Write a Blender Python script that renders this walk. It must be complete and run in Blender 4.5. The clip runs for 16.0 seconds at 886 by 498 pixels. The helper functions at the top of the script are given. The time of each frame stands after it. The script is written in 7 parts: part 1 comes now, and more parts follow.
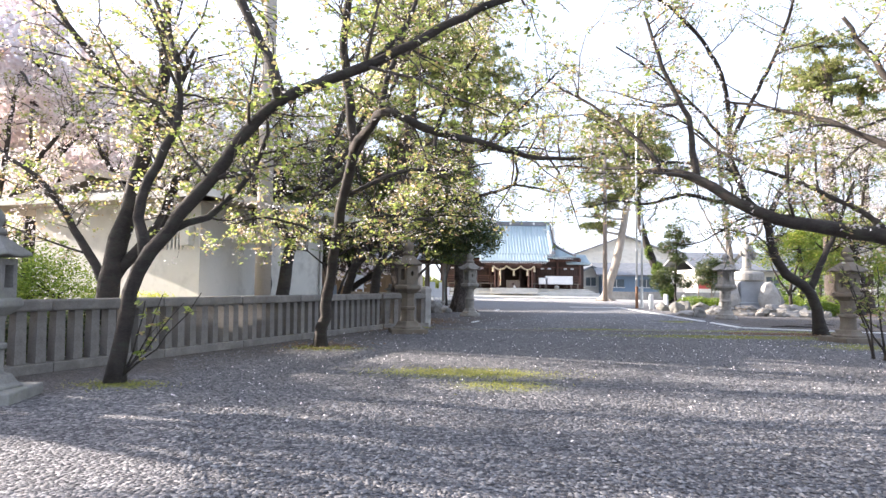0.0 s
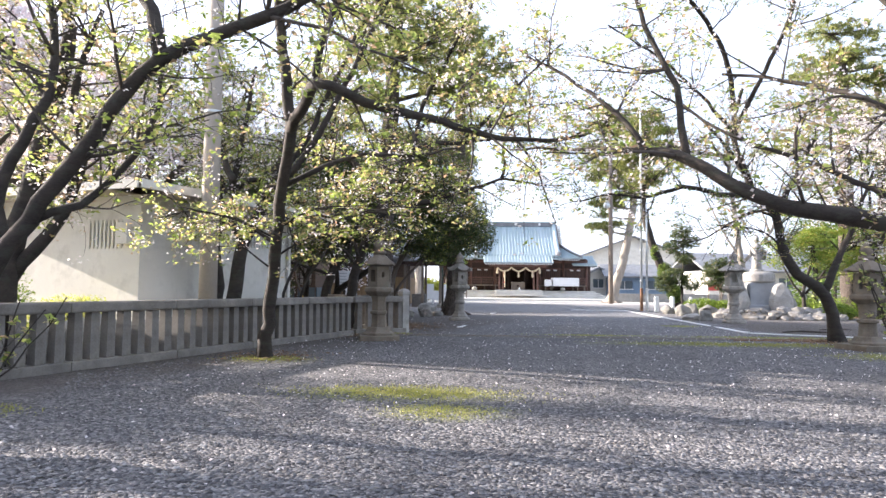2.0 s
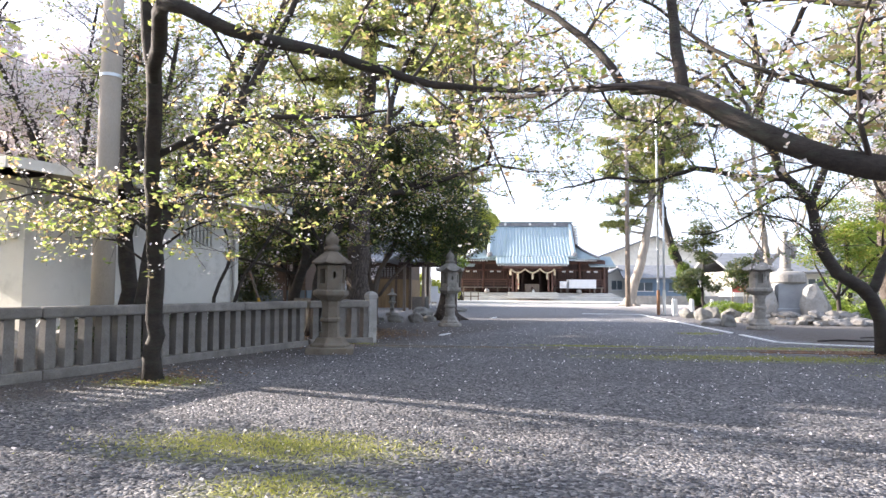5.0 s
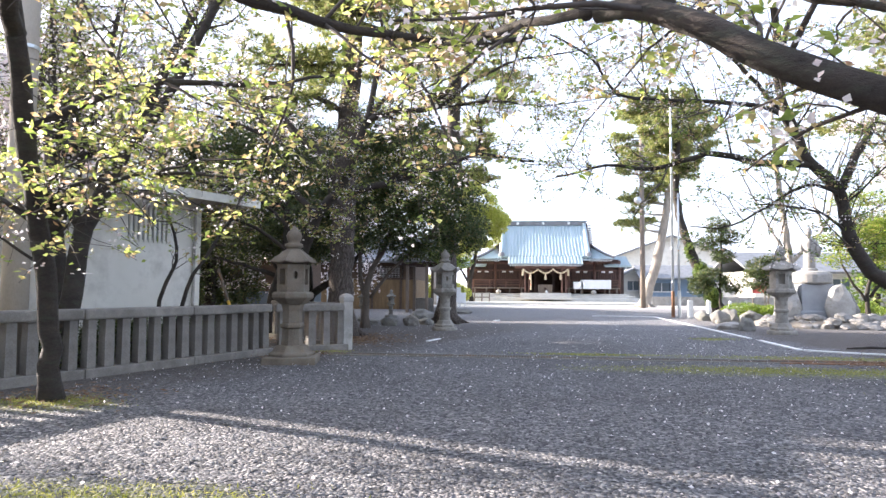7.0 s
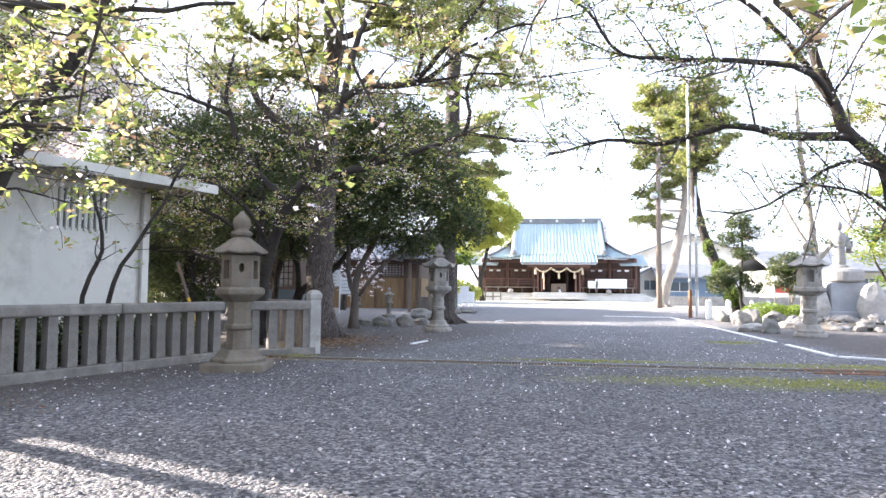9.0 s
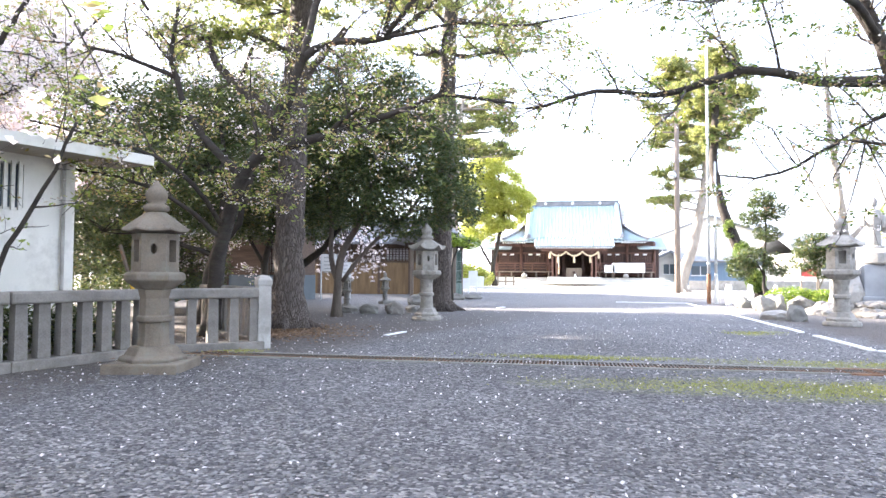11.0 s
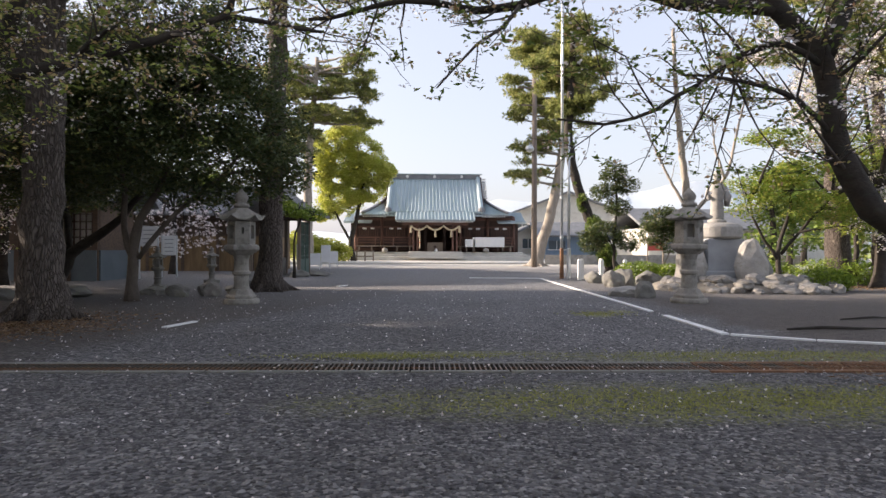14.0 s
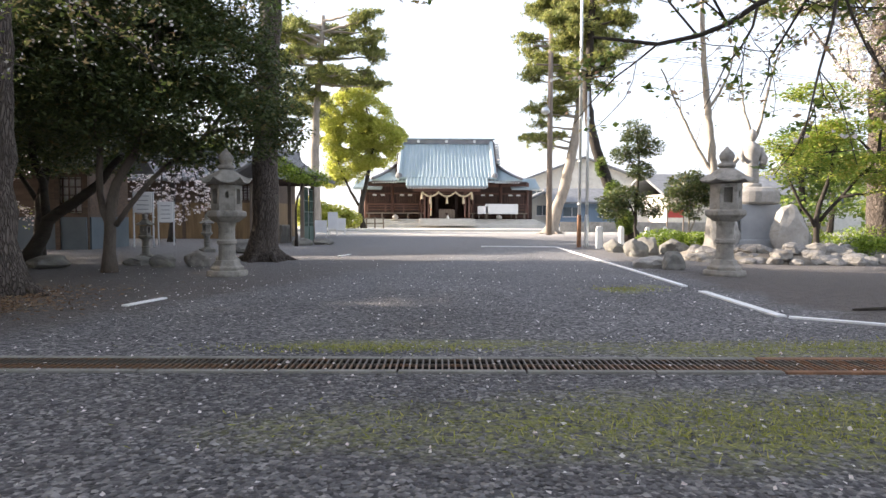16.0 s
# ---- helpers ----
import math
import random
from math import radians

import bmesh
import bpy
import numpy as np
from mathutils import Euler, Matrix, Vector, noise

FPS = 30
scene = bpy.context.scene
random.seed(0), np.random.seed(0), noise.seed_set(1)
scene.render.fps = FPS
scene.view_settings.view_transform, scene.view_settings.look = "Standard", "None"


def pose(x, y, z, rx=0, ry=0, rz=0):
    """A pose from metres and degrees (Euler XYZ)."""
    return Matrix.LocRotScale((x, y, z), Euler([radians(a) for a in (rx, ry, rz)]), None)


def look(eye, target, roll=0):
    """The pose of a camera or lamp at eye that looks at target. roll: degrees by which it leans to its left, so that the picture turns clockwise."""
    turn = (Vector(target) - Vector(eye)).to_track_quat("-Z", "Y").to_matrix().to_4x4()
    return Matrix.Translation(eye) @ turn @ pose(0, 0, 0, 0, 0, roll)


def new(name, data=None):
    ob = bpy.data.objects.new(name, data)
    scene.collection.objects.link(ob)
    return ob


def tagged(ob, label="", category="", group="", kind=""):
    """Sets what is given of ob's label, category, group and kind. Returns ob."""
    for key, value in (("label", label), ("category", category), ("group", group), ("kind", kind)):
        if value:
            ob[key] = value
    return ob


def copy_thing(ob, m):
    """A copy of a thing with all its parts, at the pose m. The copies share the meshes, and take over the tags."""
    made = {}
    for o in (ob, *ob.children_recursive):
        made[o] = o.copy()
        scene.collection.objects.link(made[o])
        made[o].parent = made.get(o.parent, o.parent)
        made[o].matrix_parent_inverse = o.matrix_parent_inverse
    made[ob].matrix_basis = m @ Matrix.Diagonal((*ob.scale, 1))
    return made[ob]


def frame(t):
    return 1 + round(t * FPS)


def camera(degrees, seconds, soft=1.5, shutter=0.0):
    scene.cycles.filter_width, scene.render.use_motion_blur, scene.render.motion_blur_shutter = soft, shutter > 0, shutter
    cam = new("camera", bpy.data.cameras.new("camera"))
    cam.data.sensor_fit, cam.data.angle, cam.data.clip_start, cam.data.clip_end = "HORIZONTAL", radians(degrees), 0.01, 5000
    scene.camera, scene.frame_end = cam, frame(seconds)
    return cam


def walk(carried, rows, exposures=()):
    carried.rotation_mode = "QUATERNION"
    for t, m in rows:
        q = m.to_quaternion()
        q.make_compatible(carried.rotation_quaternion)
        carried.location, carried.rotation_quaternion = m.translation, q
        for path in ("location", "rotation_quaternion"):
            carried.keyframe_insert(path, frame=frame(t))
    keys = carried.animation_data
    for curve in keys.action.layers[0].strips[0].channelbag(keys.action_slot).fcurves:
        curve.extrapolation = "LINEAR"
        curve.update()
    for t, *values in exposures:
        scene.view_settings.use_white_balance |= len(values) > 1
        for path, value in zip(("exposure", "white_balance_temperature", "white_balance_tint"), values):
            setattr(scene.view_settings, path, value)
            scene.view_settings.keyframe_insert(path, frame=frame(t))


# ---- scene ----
# ---- camera and its walk
cam = camera(68.0, 16.0)
PATH = [
    (0, (0.484, 0.042, 1.248), (0.402, 2.038, 1.357), 0.7),
    (0.5, (0.723, 0.441, 1.255), (0.633, 2.436, 1.365), 0.6),
    (1, (0.916, 0.807, 1.261), (0.816, 2.801, 1.374), 0.7),
    (1.5, (1.111, 1.234, 1.273), (1.002, 3.228, 1.386), 0.7),
    (2, (1.286, 1.622, 1.257), (1.171, 3.616, 1.372), 0.6),
    (2.5, (1.456, 2.036, 1.245), (1.333, 4.029, 1.364), 0.7),
    (3, (1.647, 2.457, 1.247), (1.515, 4.449, 1.368), 0.5),
    (3.5, (1.811, 2.922, 1.259), (1.669, 4.913, 1.377), 0.5),
    (4, (1.974, 3.37, 1.26), (1.823, 5.36, 1.379), 0.5),
    (6.5, (2.742, 5.425, 1.288), (2.516, 7.408, 1.412), 0.4),
    (7, (2.892, 5.799, 1.296), (2.658, 7.782, 1.419), 0.4),
    (7.5, (3.014, 6.199, 1.285), (2.77, 8.181, 1.41), 0.3),
    (8, (3.14, 6.645, 1.267), (2.883, 8.624, 1.391), 0.4),
    (8.5, (3.25, 7.103, 1.245), (2.981, 9.081, 1.369), 0.5),
    (11, (3.975, 9.416, 1.23), (3.629, 11.384, 1.306), 0.3),
    (11.5, (4.066, 9.833, 1.237), (3.811, 11.816, 1.292), 0.3),
    (12, (4.236, 10.209, 1.237), (4.155, 12.207, 1.273), 0.3),
    (12.5, (4.366, 10.61, 1.239), (4.417, 12.609, 1.26), 0.2),
    (13, (4.482, 11.009, 1.234), (4.549, 13.007, 1.253), 0.3),
    (13.5, (4.57, 11.37, 1.238), (4.63, 13.369, 1.25), 0.2),
    (14, (4.671, 11.783, 1.244), (4.721, 13.782, 1.244), 0.2),
    (14.5, (4.734, 12.158, 1.244), (4.774, 14.157, 1.225), 0.2),
    (15, (4.758, 12.54, 1.238), (4.788, 14.539, 1.184), 0.2),
    (15.5, (4.805, 12.882, 1.232), (4.825, 14.881, 1.154), 0.1),
    (16, (4.838, 13.292, 1.23), (4.848, 15.289, 1.13), 0.2),
]
EXPO = [(0.0, 1.98, 6300, 16), (4.0, 1.88, 6300, 16), (6.5, 2.12, 6250, 16), (8.5, 2.38, 6250, 16), (10.8, 3.12, 6300, 16), (11.5, 2.82, 6350, 15), (12.5, 1.42, 6600, 15), (13.2, 1.08, 6900, 17), (14.5, 1.08, 6900, 17), (15.2, 1.35, 6850, 15), (16.0, 1.7, 6850, 15)]
walk(cam, [(t, look(eye, target, roll)) for t, eye, target, roll in PATH], EXPO)

# ---- world and sun: low late-afternoon sun from the left, a little ahead
SUN_HEADING, SUN_UP = -75.5, 17.5
world = bpy.data.worlds.new("sky")
scene.world = world
world.use_nodes = True
wt = world.node_tree
sky = wt.nodes.new("ShaderNodeTexSky")
sky.sky_type = "NISHITA"
sky.sun_disc = False
sky.sun_elevation, sky.sun_rotation = radians(SUN_UP), radians(SUN_HEADING)
sky.air_density, sky.dust_density, sky.ozone_density = 1.0, 3.0, 1.0
haze = wt.nodes.new("ShaderNodeMix")
haze.data_type = "RGBA"
haze.inputs[0].default_value = 0.6
haze.inputs[7].default_value = (2.7, 3.0, 3.6, 1)
wt.links.new(sky.outputs["Color"], haze.inputs[6])
wt.links.new(haze.outputs[2], wt.nodes["Background"].inputs["Color"])
wt.nodes["Background"].inputs["Strength"].default_value = 0.15
sun_data = bpy.data.lights.new("sun", "SUN")
sun_data.energy, sun_data.angle, sun_data.color = 5.0, radians(0.55), (1.0, 0.91, 0.79)
sun_lamp = new("sun", sun_data)
a, e = radians(SUN_HEADING), radians(SUN_UP)
sun_lamp.matrix_world = look((60 * math.sin(a) * math.cos(e), 60 * math.cos(a) * math.cos(e), 60 * math.sin(e)), (0, 0, 0))


# ---- materials
def nodes_of(name):
    m = bpy.data.materials.new(name)
    m.use_nodes = True
    return m, m.node_tree, m.node_tree.nodes["Principled BSDF"]


def ramp(nt, fac, stops):
    r = nt.nodes.new("ShaderNodeValToRGB")
    while len(r.color_ramp.elements) < len(stops):
        r.color_ramp.elements.new(0.5)
    for el, (p, c) in zip(r.color_ramp.elements, stops):
        el.position, el.color = p, (*c, 1)
    nt.links.new(fac, r.inputs[0])
    return r.outputs[0]


def noise_of(nt, vec, scale, detail=4.0, rough=0.55):
    n = nt.nodes.new("ShaderNodeTexNoise")
    n.inputs["Scale"].default_value, n.inputs["Detail"].default_value, n.inputs["Roughness"].default_value = scale, detail, rough
    nt.links.new(vec, n.inputs["Vector"])
    return n.outputs["Fac"]


def calc(nt, op, x, y=None, clamp=False):
    n = nt.nodes.new("ShaderNodeMath")
    n.operation, n.use_clamp = op, clamp
    for i, v in enumerate((x, y)):
        if v is None:
            continue
        if isinstance(v, (int, float)):
            n.inputs[i].default_value = v
        else:
            nt.links.new(v, n.inputs[i])
    return n.outputs[0]


def blend(nt, fac, x, y, mode="MIX"):
    n = nt.nodes.new("ShaderNodeMix")
    n.data_type, n.blend_type = "RGBA", mode
    for i, v in ((0, fac), (6, x), (7, y)):
        if isinstance(v, (int, float)):
            n.inputs[i].default_value = v
        elif isinstance(v, tuple):
            n.inputs[i].default_value = (*v, 1)
        else:
            nt.links.new(v, n.inputs[i])
    return n.outputs[2]


def bumped(nt, bsdf, height, strength, distance=0.02):
    b = nt.nodes.new("ShaderNodeBump")
    b.inputs["Strength"].default_value, b.inputs["Distance"].default_value = strength, distance
    nt.links.new(height, b.inputs["Height"])
    nt.links.new(b.outputs[0], bsdf.inputs["Normal"])


def stretched(nt, vec, sx, sy, sz):
    n = nt.nodes.new("ShaderNodeMapping")
    n.inputs["Scale"].default_value = (sx, sy, sz)
    nt.links.new(vec, n.inputs["Vector"])
    return n.outputs[0]


def surface(name, dark, light, scale=3.0, fine=40.0, rough=0.85, bump=0.4, metal=0.0, stretch=(1, 1, 1), stain=None, vary=0.0, depth=0.01):
    """A rough surface with coarse patches, fine grain, stains and relief."""
    m, nt, bsdf = nodes_of(name)
    vec = nt.nodes.new("ShaderNodeTexCoord").outputs["Object"]
    vec = stretched(nt, vec, *stretch)
    coarse, grain = noise_of(nt, vec, scale, 5), noise_of(nt, vec, fine, 6, 0.65)
    mixed = calc(nt, "ADD", calc(nt, "MULTIPLY", coarse, 0.6), calc(nt, "MULTIPLY", grain, 0.4))
    col = ramp(nt, mixed, [(0.33, dark), (0.67, light)])
    if stain:
        spot = ramp(nt, noise_of(nt, vec, scale * 1.7 + 0.3, 7, 0.7), [(0.5, (0, 0, 0)), (0.68, (1, 1, 1))])
        col = blend(nt, spot, col, stain)
    if vary:
        info = nt.nodes.new("ShaderNodeObjectInfo")
        hsv = nt.nodes.new("ShaderNodeHueSaturation")
        nt.links.new(calc(nt, "ADD", calc(nt, "MULTIPLY", info.outputs["Random"], vary), 1 - vary / 2), hsv.inputs["Value"])
        nt.links.new(col, hsv.inputs["Color"])
        col = hsv.outputs[0]
    nt.links.new(col, bsdf.inputs["Base Color"])
    bsdf.inputs["Roughness"].default_value, bsdf.inputs["Metallic"].default_value = rough, metal
    bumped(nt, bsdf, mixed, bump, depth)
    return m


def leafy(name, stops, through_light=0.45, rough=0.5):
    """Thin leaves or petals: each has its own tint, and lets part of the light through."""
    m, nt, bsdf = nodes_of(name)
    geo = nt.nodes.new("ShaderNodeNewGeometry")
    col = ramp(nt, geo.outputs["Random Per Island"], stops)
    nt.links.new(col, bsdf.inputs["Base Color"])
    bsdf.inputs["Roughness"].default_value = rough
    tr = nt.nodes.new("ShaderNodeBsdfTranslucent")
    nt.links.new(col, tr.inputs["Color"])
    mix = nt.nodes.new("ShaderNodeMixShader")
    mix.inputs[0].default_value = through_light
    nt.links.new(bsdf.outputs[0], mix.inputs[1])
    nt.links.new(tr.outputs[0], mix.inputs[2])
    nt.links.new(mix.outputs[0], nt.nodes["Material Output"].inputs["Surface"])
    return m


def ground_material():
    m, nt, bsdf = nodes_of("gravel_ground")
    vec = nt.nodes.new("ShaderNodeTexCoord").outputs["Object"]
    sep = nt.nodes.new("ShaderNodeSeparateXYZ")
    nt.links.new(vec, sep.inputs[0])
    px, py = sep.outputs[0], sep.outputs[1]
    cells = nt.nodes.new("ShaderNodeTexVoronoi")
    cells.inputs["Scale"].default_value = 36
    nt.links.new(vec, cells.inputs["Vector"])
    tone = nt.nodes.new("ShaderNodeSeparateColor")
    nt.links.new(cells.outputs["Color"], tone.inputs[0])
    col = ramp(nt, tone.outputs[0], [(0.0, (0.035, 0.034, 0.038)), (0.4, (0.12, 0.116, 0.122)), (0.8, (0.23, 0.222, 0.224)), (1.0, (0.42, 0.405, 0.39))])
    broad = noise_of(nt, vec, 0.35, 6, 0.6)
    col = blend(nt, 0.75, col, ramp(nt, broad, [(0.3, (0.5, 0.48, 0.47)), (0.7, (1.0, 1.0, 1.0))]), "MULTIPLY")

    def soft(v, lo, hi):
        n = nt.nodes.new("ShaderNodeMapRange")
        n.interpolation_type = "SMOOTHSTEP"
        n.inputs["From Min"].default_value, n.inputs["From Max"].default_value = lo, hi
        nt.links.new(v, n.inputs["Value"])
        return n.outputs[0]

    wob = calc(nt, "MULTIPLY", calc(nt, "SUBTRACT", noise_of(nt, vec, 0.9, 6, 0.65), 0.5), 2.6)
    # bare brown soil under the trees on both sides
    soil = calc(nt, "MULTIPLY", soft(calc(nt, "ADD", px, wob), 9.4, 10.2), soft(calc(nt, "ADD", py, wob), 18.5, 20.5))
    left = calc(nt, "MULTIPLY", soft(calc(nt, "SUBTRACT", calc(nt, "ADD", wob, -0.6), px), 0.0, 1.2), soft(py, 19.6, 20.6))
    # soil strip along the fence, widened so its dark colour imitates fence shade
    edge = soft(calc(nt, "SUBTRACT", calc(nt, "ADD", calc(nt, "MULTIPLY", py, 0.36), wob), calc(nt, "ADD", px, 6.2)), 0.0, 1.4)
    soil = calc(nt, "MAXIMUM", soil, calc(nt, "MAXIMUM", left, calc(nt, "MULTIPLY", edge, 0.85)))
    soil_col = ramp(nt, noise_of(nt, vec, 5, 8, 0.7), [(0.3, (0.05, 0.04, 0.033)), (0.7, (0.125, 0.1, 0.082))])
    col = blend(nt, calc(nt, "MULTIPLY", soil, 0.85), col, soil_col)
    # gravel before the drain mixed with soil and darkened in colour for tree shade
    shade_soil = calc(nt, "MULTIPLY", soft(calc(nt, "ADD", py, wob), 11.5, 15.0), soft(calc(nt, "MULTIPLY", py, -1.0), -18.42, -18.3))
    col = blend(nt, calc(nt, "MULTIPLY", shade_soil, soft(noise_of(nt, vec, 1.3, 6, 0.65), 0.25, 0.6)), col, blend(nt, 0.25, col, (0.05, 0.043, 0.038)))
    # thin moss and grass patches
    moss = None
    for cx, cy, rx, ry in ((0.45, 9.4, 1.35, 0.62), (0.9, 8.3, 0.7, 0.5), (7.2, 17.1, 3.4, 0.75), (9.5, 14.6, 1.6, 0.9), (4.2, 19.5, 0.9, 0.25), (-2.3, 12.6, 0.9, 0.5), (7.9, 24.2, 0.35, 0.5), (8.6, 24.9, 0.3, 0.3), (4.8, 19.6, 1.6, 0.22), (9.0, 19.3, 3.0, 0.5)):
        dx = calc(nt, "DIVIDE", calc(nt, "SUBTRACT", px, cx), rx)
        dy = calc(nt, "DIVIDE", calc(nt, "SUBTRACT", py, cy), ry)
        d = calc(nt, "ADD", calc(nt, "MULTIPLY", dx, dx), calc(nt, "MULTIPLY", dy, dy))
        d = calc(nt, "SUBTRACT", 1.25, calc(nt, "ADD", d, calc(nt, "MULTIPLY", wob, 0.9)), True)
        moss = d if moss is None else calc(nt, "MAXIMUM", moss, d)
    patchy = calc(nt, "MULTIPLY", moss, soft(noise_of(nt, vec, 14, 5, 0.7), 0.38, 0.6))
    moss_col = ramp(nt, noise_of(nt, vec, 30, 4), [(0.3, (0.13, 0.14, 0.03)), (0.7, (0.3, 0.3, 0.08))])
    col = blend(nt, calc(nt, "MULTIPLY", patchy, 0.8), col, moss_col)
    # gravel colour turns paler and bluer further on
    far_pale = soft(py, 20, 42)
    col = blend(nt, calc(nt, "MULTIPLY", far_pale, 0.55), col, (0.25, 0.258, 0.27))
    # unseen yard ground made pale to bounce light onto the storehouse wall
    yard = soft(calc(nt, "SUBTRACT", calc(nt, "MULTIPLY", py, 0.353), calc(nt, "ADD", px, 9.1)), 0.0, 0.6)
    yard = calc(nt, "MULTIPLY", yard, soft(calc(nt, "MULTIPLY", py, -1.0), -19.0, -17.0))
    col = blend(nt, calc(nt, "MULTIPLY", yard, 0.8), col, ramp(nt, noise_of(nt, vec, 2.2, 6, 0.6), [(0.3, (0.27, 0.245, 0.2)), (0.7, (0.42, 0.39, 0.33))]))
    # pale trodden sand far off, before the hall, brightened in colour for sunshine
    sunny_sand = soft(py, 50, 60)
    col = blend(nt, calc(nt, "MULTIPLY", sunny_sand, 0.8), col, (0.58, 0.55, 0.5))
    nt.links.new(col, bsdf.inputs["Base Color"])
    bsdf.inputs["Roughness"].default_value = 0.9
    bumped(nt, bsdf, calc(nt, "SUBTRACT", 1.0, cells.outputs["Distance"]), 1.0, 0.03)
    return m


GROUND = ground_material()
PEBBLE = leafy("pebbles", [(0.0, (0.045, 0.044, 0.047)), (0.5, (0.13, 0.126, 0.127)), (0.88, (0.21, 0.205, 0.203)), (1.0, (0.31, 0.3, 0.29))], 0.0, 0.85)
STONE = surface("weathered_granite", (0.1, 0.09, 0.079), (0.28, 0.258, 0.228), 2.2, 60, 0.9, 0.5, stain=(0.14, 0.13, 0.11), vary=0.2)
STONE_BROWN = surface("brown_lantern_stone", (0.085, 0.068, 0.05), (0.21, 0.172, 0.13), 2.5, 55, 0.92, 0.5, stain=(0.16, 0.15, 0.12))
STONE_PALE = surface("pale_granite", (0.25, 0.235, 0.215), (0.45, 0.43, 0.395), 2.5, 60, 0.88, 0.4, stain=(0.25, 0.24, 0.21), vary=0.15)
STONE_WARM = surface("warm_lantern_granite", (0.17, 0.155, 0.135), (0.37, 0.345, 0.305), 3.0, 55, 0.9, 0.6, stain=(0.15, 0.14, 0.115))
STONE_DARK = surface("dark_lantern_stone", (0.11, 0.105, 0.095), (0.27, 0.26, 0.235), 3, 50, 0.92, 0.6, stain=(0.2, 0.2, 0.16))
ROCK = surface("garden_rock", (0.13, 0.125, 0.12), (0.4, 0.38, 0.35), 1.6, 18, 0.9, 0.9, stain=(0.16, 0.15, 0.13), depth=0.04)
PAVING = surface("pale_paving_stone", (0.48, 0.46, 0.42), (0.66, 0.64, 0.59), 1.2, 30, 0.85, 0.2)
PANEL_STONE = surface("grey_cut_stone", (0.24, 0.25, 0.26), (0.36, 0.37, 0.38), 2, 50, 0.8, 0.2)
PLASTER = surface("cream_plaster", (0.58, 0.56, 0.5), (0.74, 0.72, 0.66), 0.8, 70, 0.92, 0.15, stain=(0.52, 0.5, 0.45))
ROOF_TAN = surface("eave_boards", (0.3, 0.26, 0.21), (0.46, 0.41, 0.34), 1.5, 30, 0.85, 0.3, stretch=(1, 6, 1))
ROOF_SHEET = surface("weathered_brown_roofing", (0.15, 0.125, 0.1), (0.29, 0.25, 0.2), 1.4, 25, 0.8, 0.3, stretch=(1, 4, 1))
TILE = surface("grey_roof_tile", (0.13, 0.135, 0.14), (0.26, 0.265, 0.27), 2, 30, 0.55, 0.3)
COPPER = surface("pale_green_copper", (0.31, 0.4, 0.43), (0.45, 0.53, 0.56), 0.5, 9, 0.62, 0.15, stretch=(3, 0.5, 0.5), stain=(0.33, 0.43, 0.44))
RIDGE = surface("dull_copper_ridge", (0.15, 0.15, 0.165), (0.26, 0.26, 0.28), 1.5, 12, 0.5, 0.2)
WOOD_DARK = surface("dark_red_timber", (0.035, 0.02, 0.016), (0.085, 0.046, 0.036), 1.5, 25, 0.7, 0.3, stretch=(6, 6, 0.7))
WOOD_RED = surface("red_brown_timber", (0.085, 0.04, 0.03), (0.17, 0.085, 0.062), 2, 25, 0.65, 0.3, stretch=(5, 5, 0.7), vary=0.2)
WOOD_OLD = surface("weathered_boards", (0.055, 0.036, 0.026), (0.15, 0.1, 0.068), 2, 30, 0.8, 0.4, stretch=(0.6, 5, 6), vary=0.3)
WOOD_AMBER = surface("amber_plank_wall", (0.12, 0.075, 0.035), (0.27, 0.175, 0.085), 1.5, 30, 0.75, 0.3, stretch=(5, 5, 0.6))
WOOD_POST = surface("grey_brown_timber", (0.12, 0.095, 0.075), (0.26, 0.21, 0.17), 2, 30, 0.85, 0.4, stretch=(6, 6, 0.6))
BLUE_PANEL = surface("grey_blue_panel", (0.08, 0.105, 0.12), (0.13, 0.16, 0.18), 1.2, 40, 0.6, 0.15)
BLUE_WALL = surface("blue_sheet_wall", (0.13, 0.2, 0.28), (0.2, 0.28, 0.37), 1.2, 20, 0.5, 0.2, stretch=(8, 1, 0.4))
GREEN_DOOR = surface("dark_green_paint", (0.03, 0.07, 0.055), (0.06, 0.12, 0.095), 2, 30, 0.55, 0.2)
WHITE = surface("white_paint", (0.68, 0.68, 0.67), (0.82, 0.82, 0.81), 2, 60, 0.6, 0.1, vary=0.06)
CLOTH = surface("white_cloth", (0.74, 0.74, 0.74), (0.84, 0.84, 0.84), 2, 70, 0.9, 0.2)
ROPE = surface("straw_rope", (0.46, 0.37, 0.24), (0.66, 0.56, 0.4), 6, 80, 0.9, 0.8)
CONCRETE = surface("concrete_pole", (0.27, 0.235, 0.19), (0.4, 0.355, 0.3), 1.5, 60, 0.85, 0.2, stretch=(1, 1, 0.4))
STEEL = surface("galvanised_steel", (0.5, 0.53, 0.55), (0.66, 0.69, 0.71), 3, 60, 0.35, 0.1, metal=0.7)
RUST = surface("rusted_steel", (0.11, 0.055, 0.03), (0.28, 0.14, 0.07), 6, 60, 0.8, 0.4)
GRATE = surface("dark_drain_grating", (0.06, 0.055, 0.05), (0.16, 0.13, 0.1), 2.5, 40, 0.55, 0.3, metal=0.4, stain=(0.25, 0.12, 0.055))
DRAIN = surface("damp_drain_channel", (0.015, 0.014, 0.013), (0.04, 0.036, 0.03), 3, 40, 0.9, 0.3)
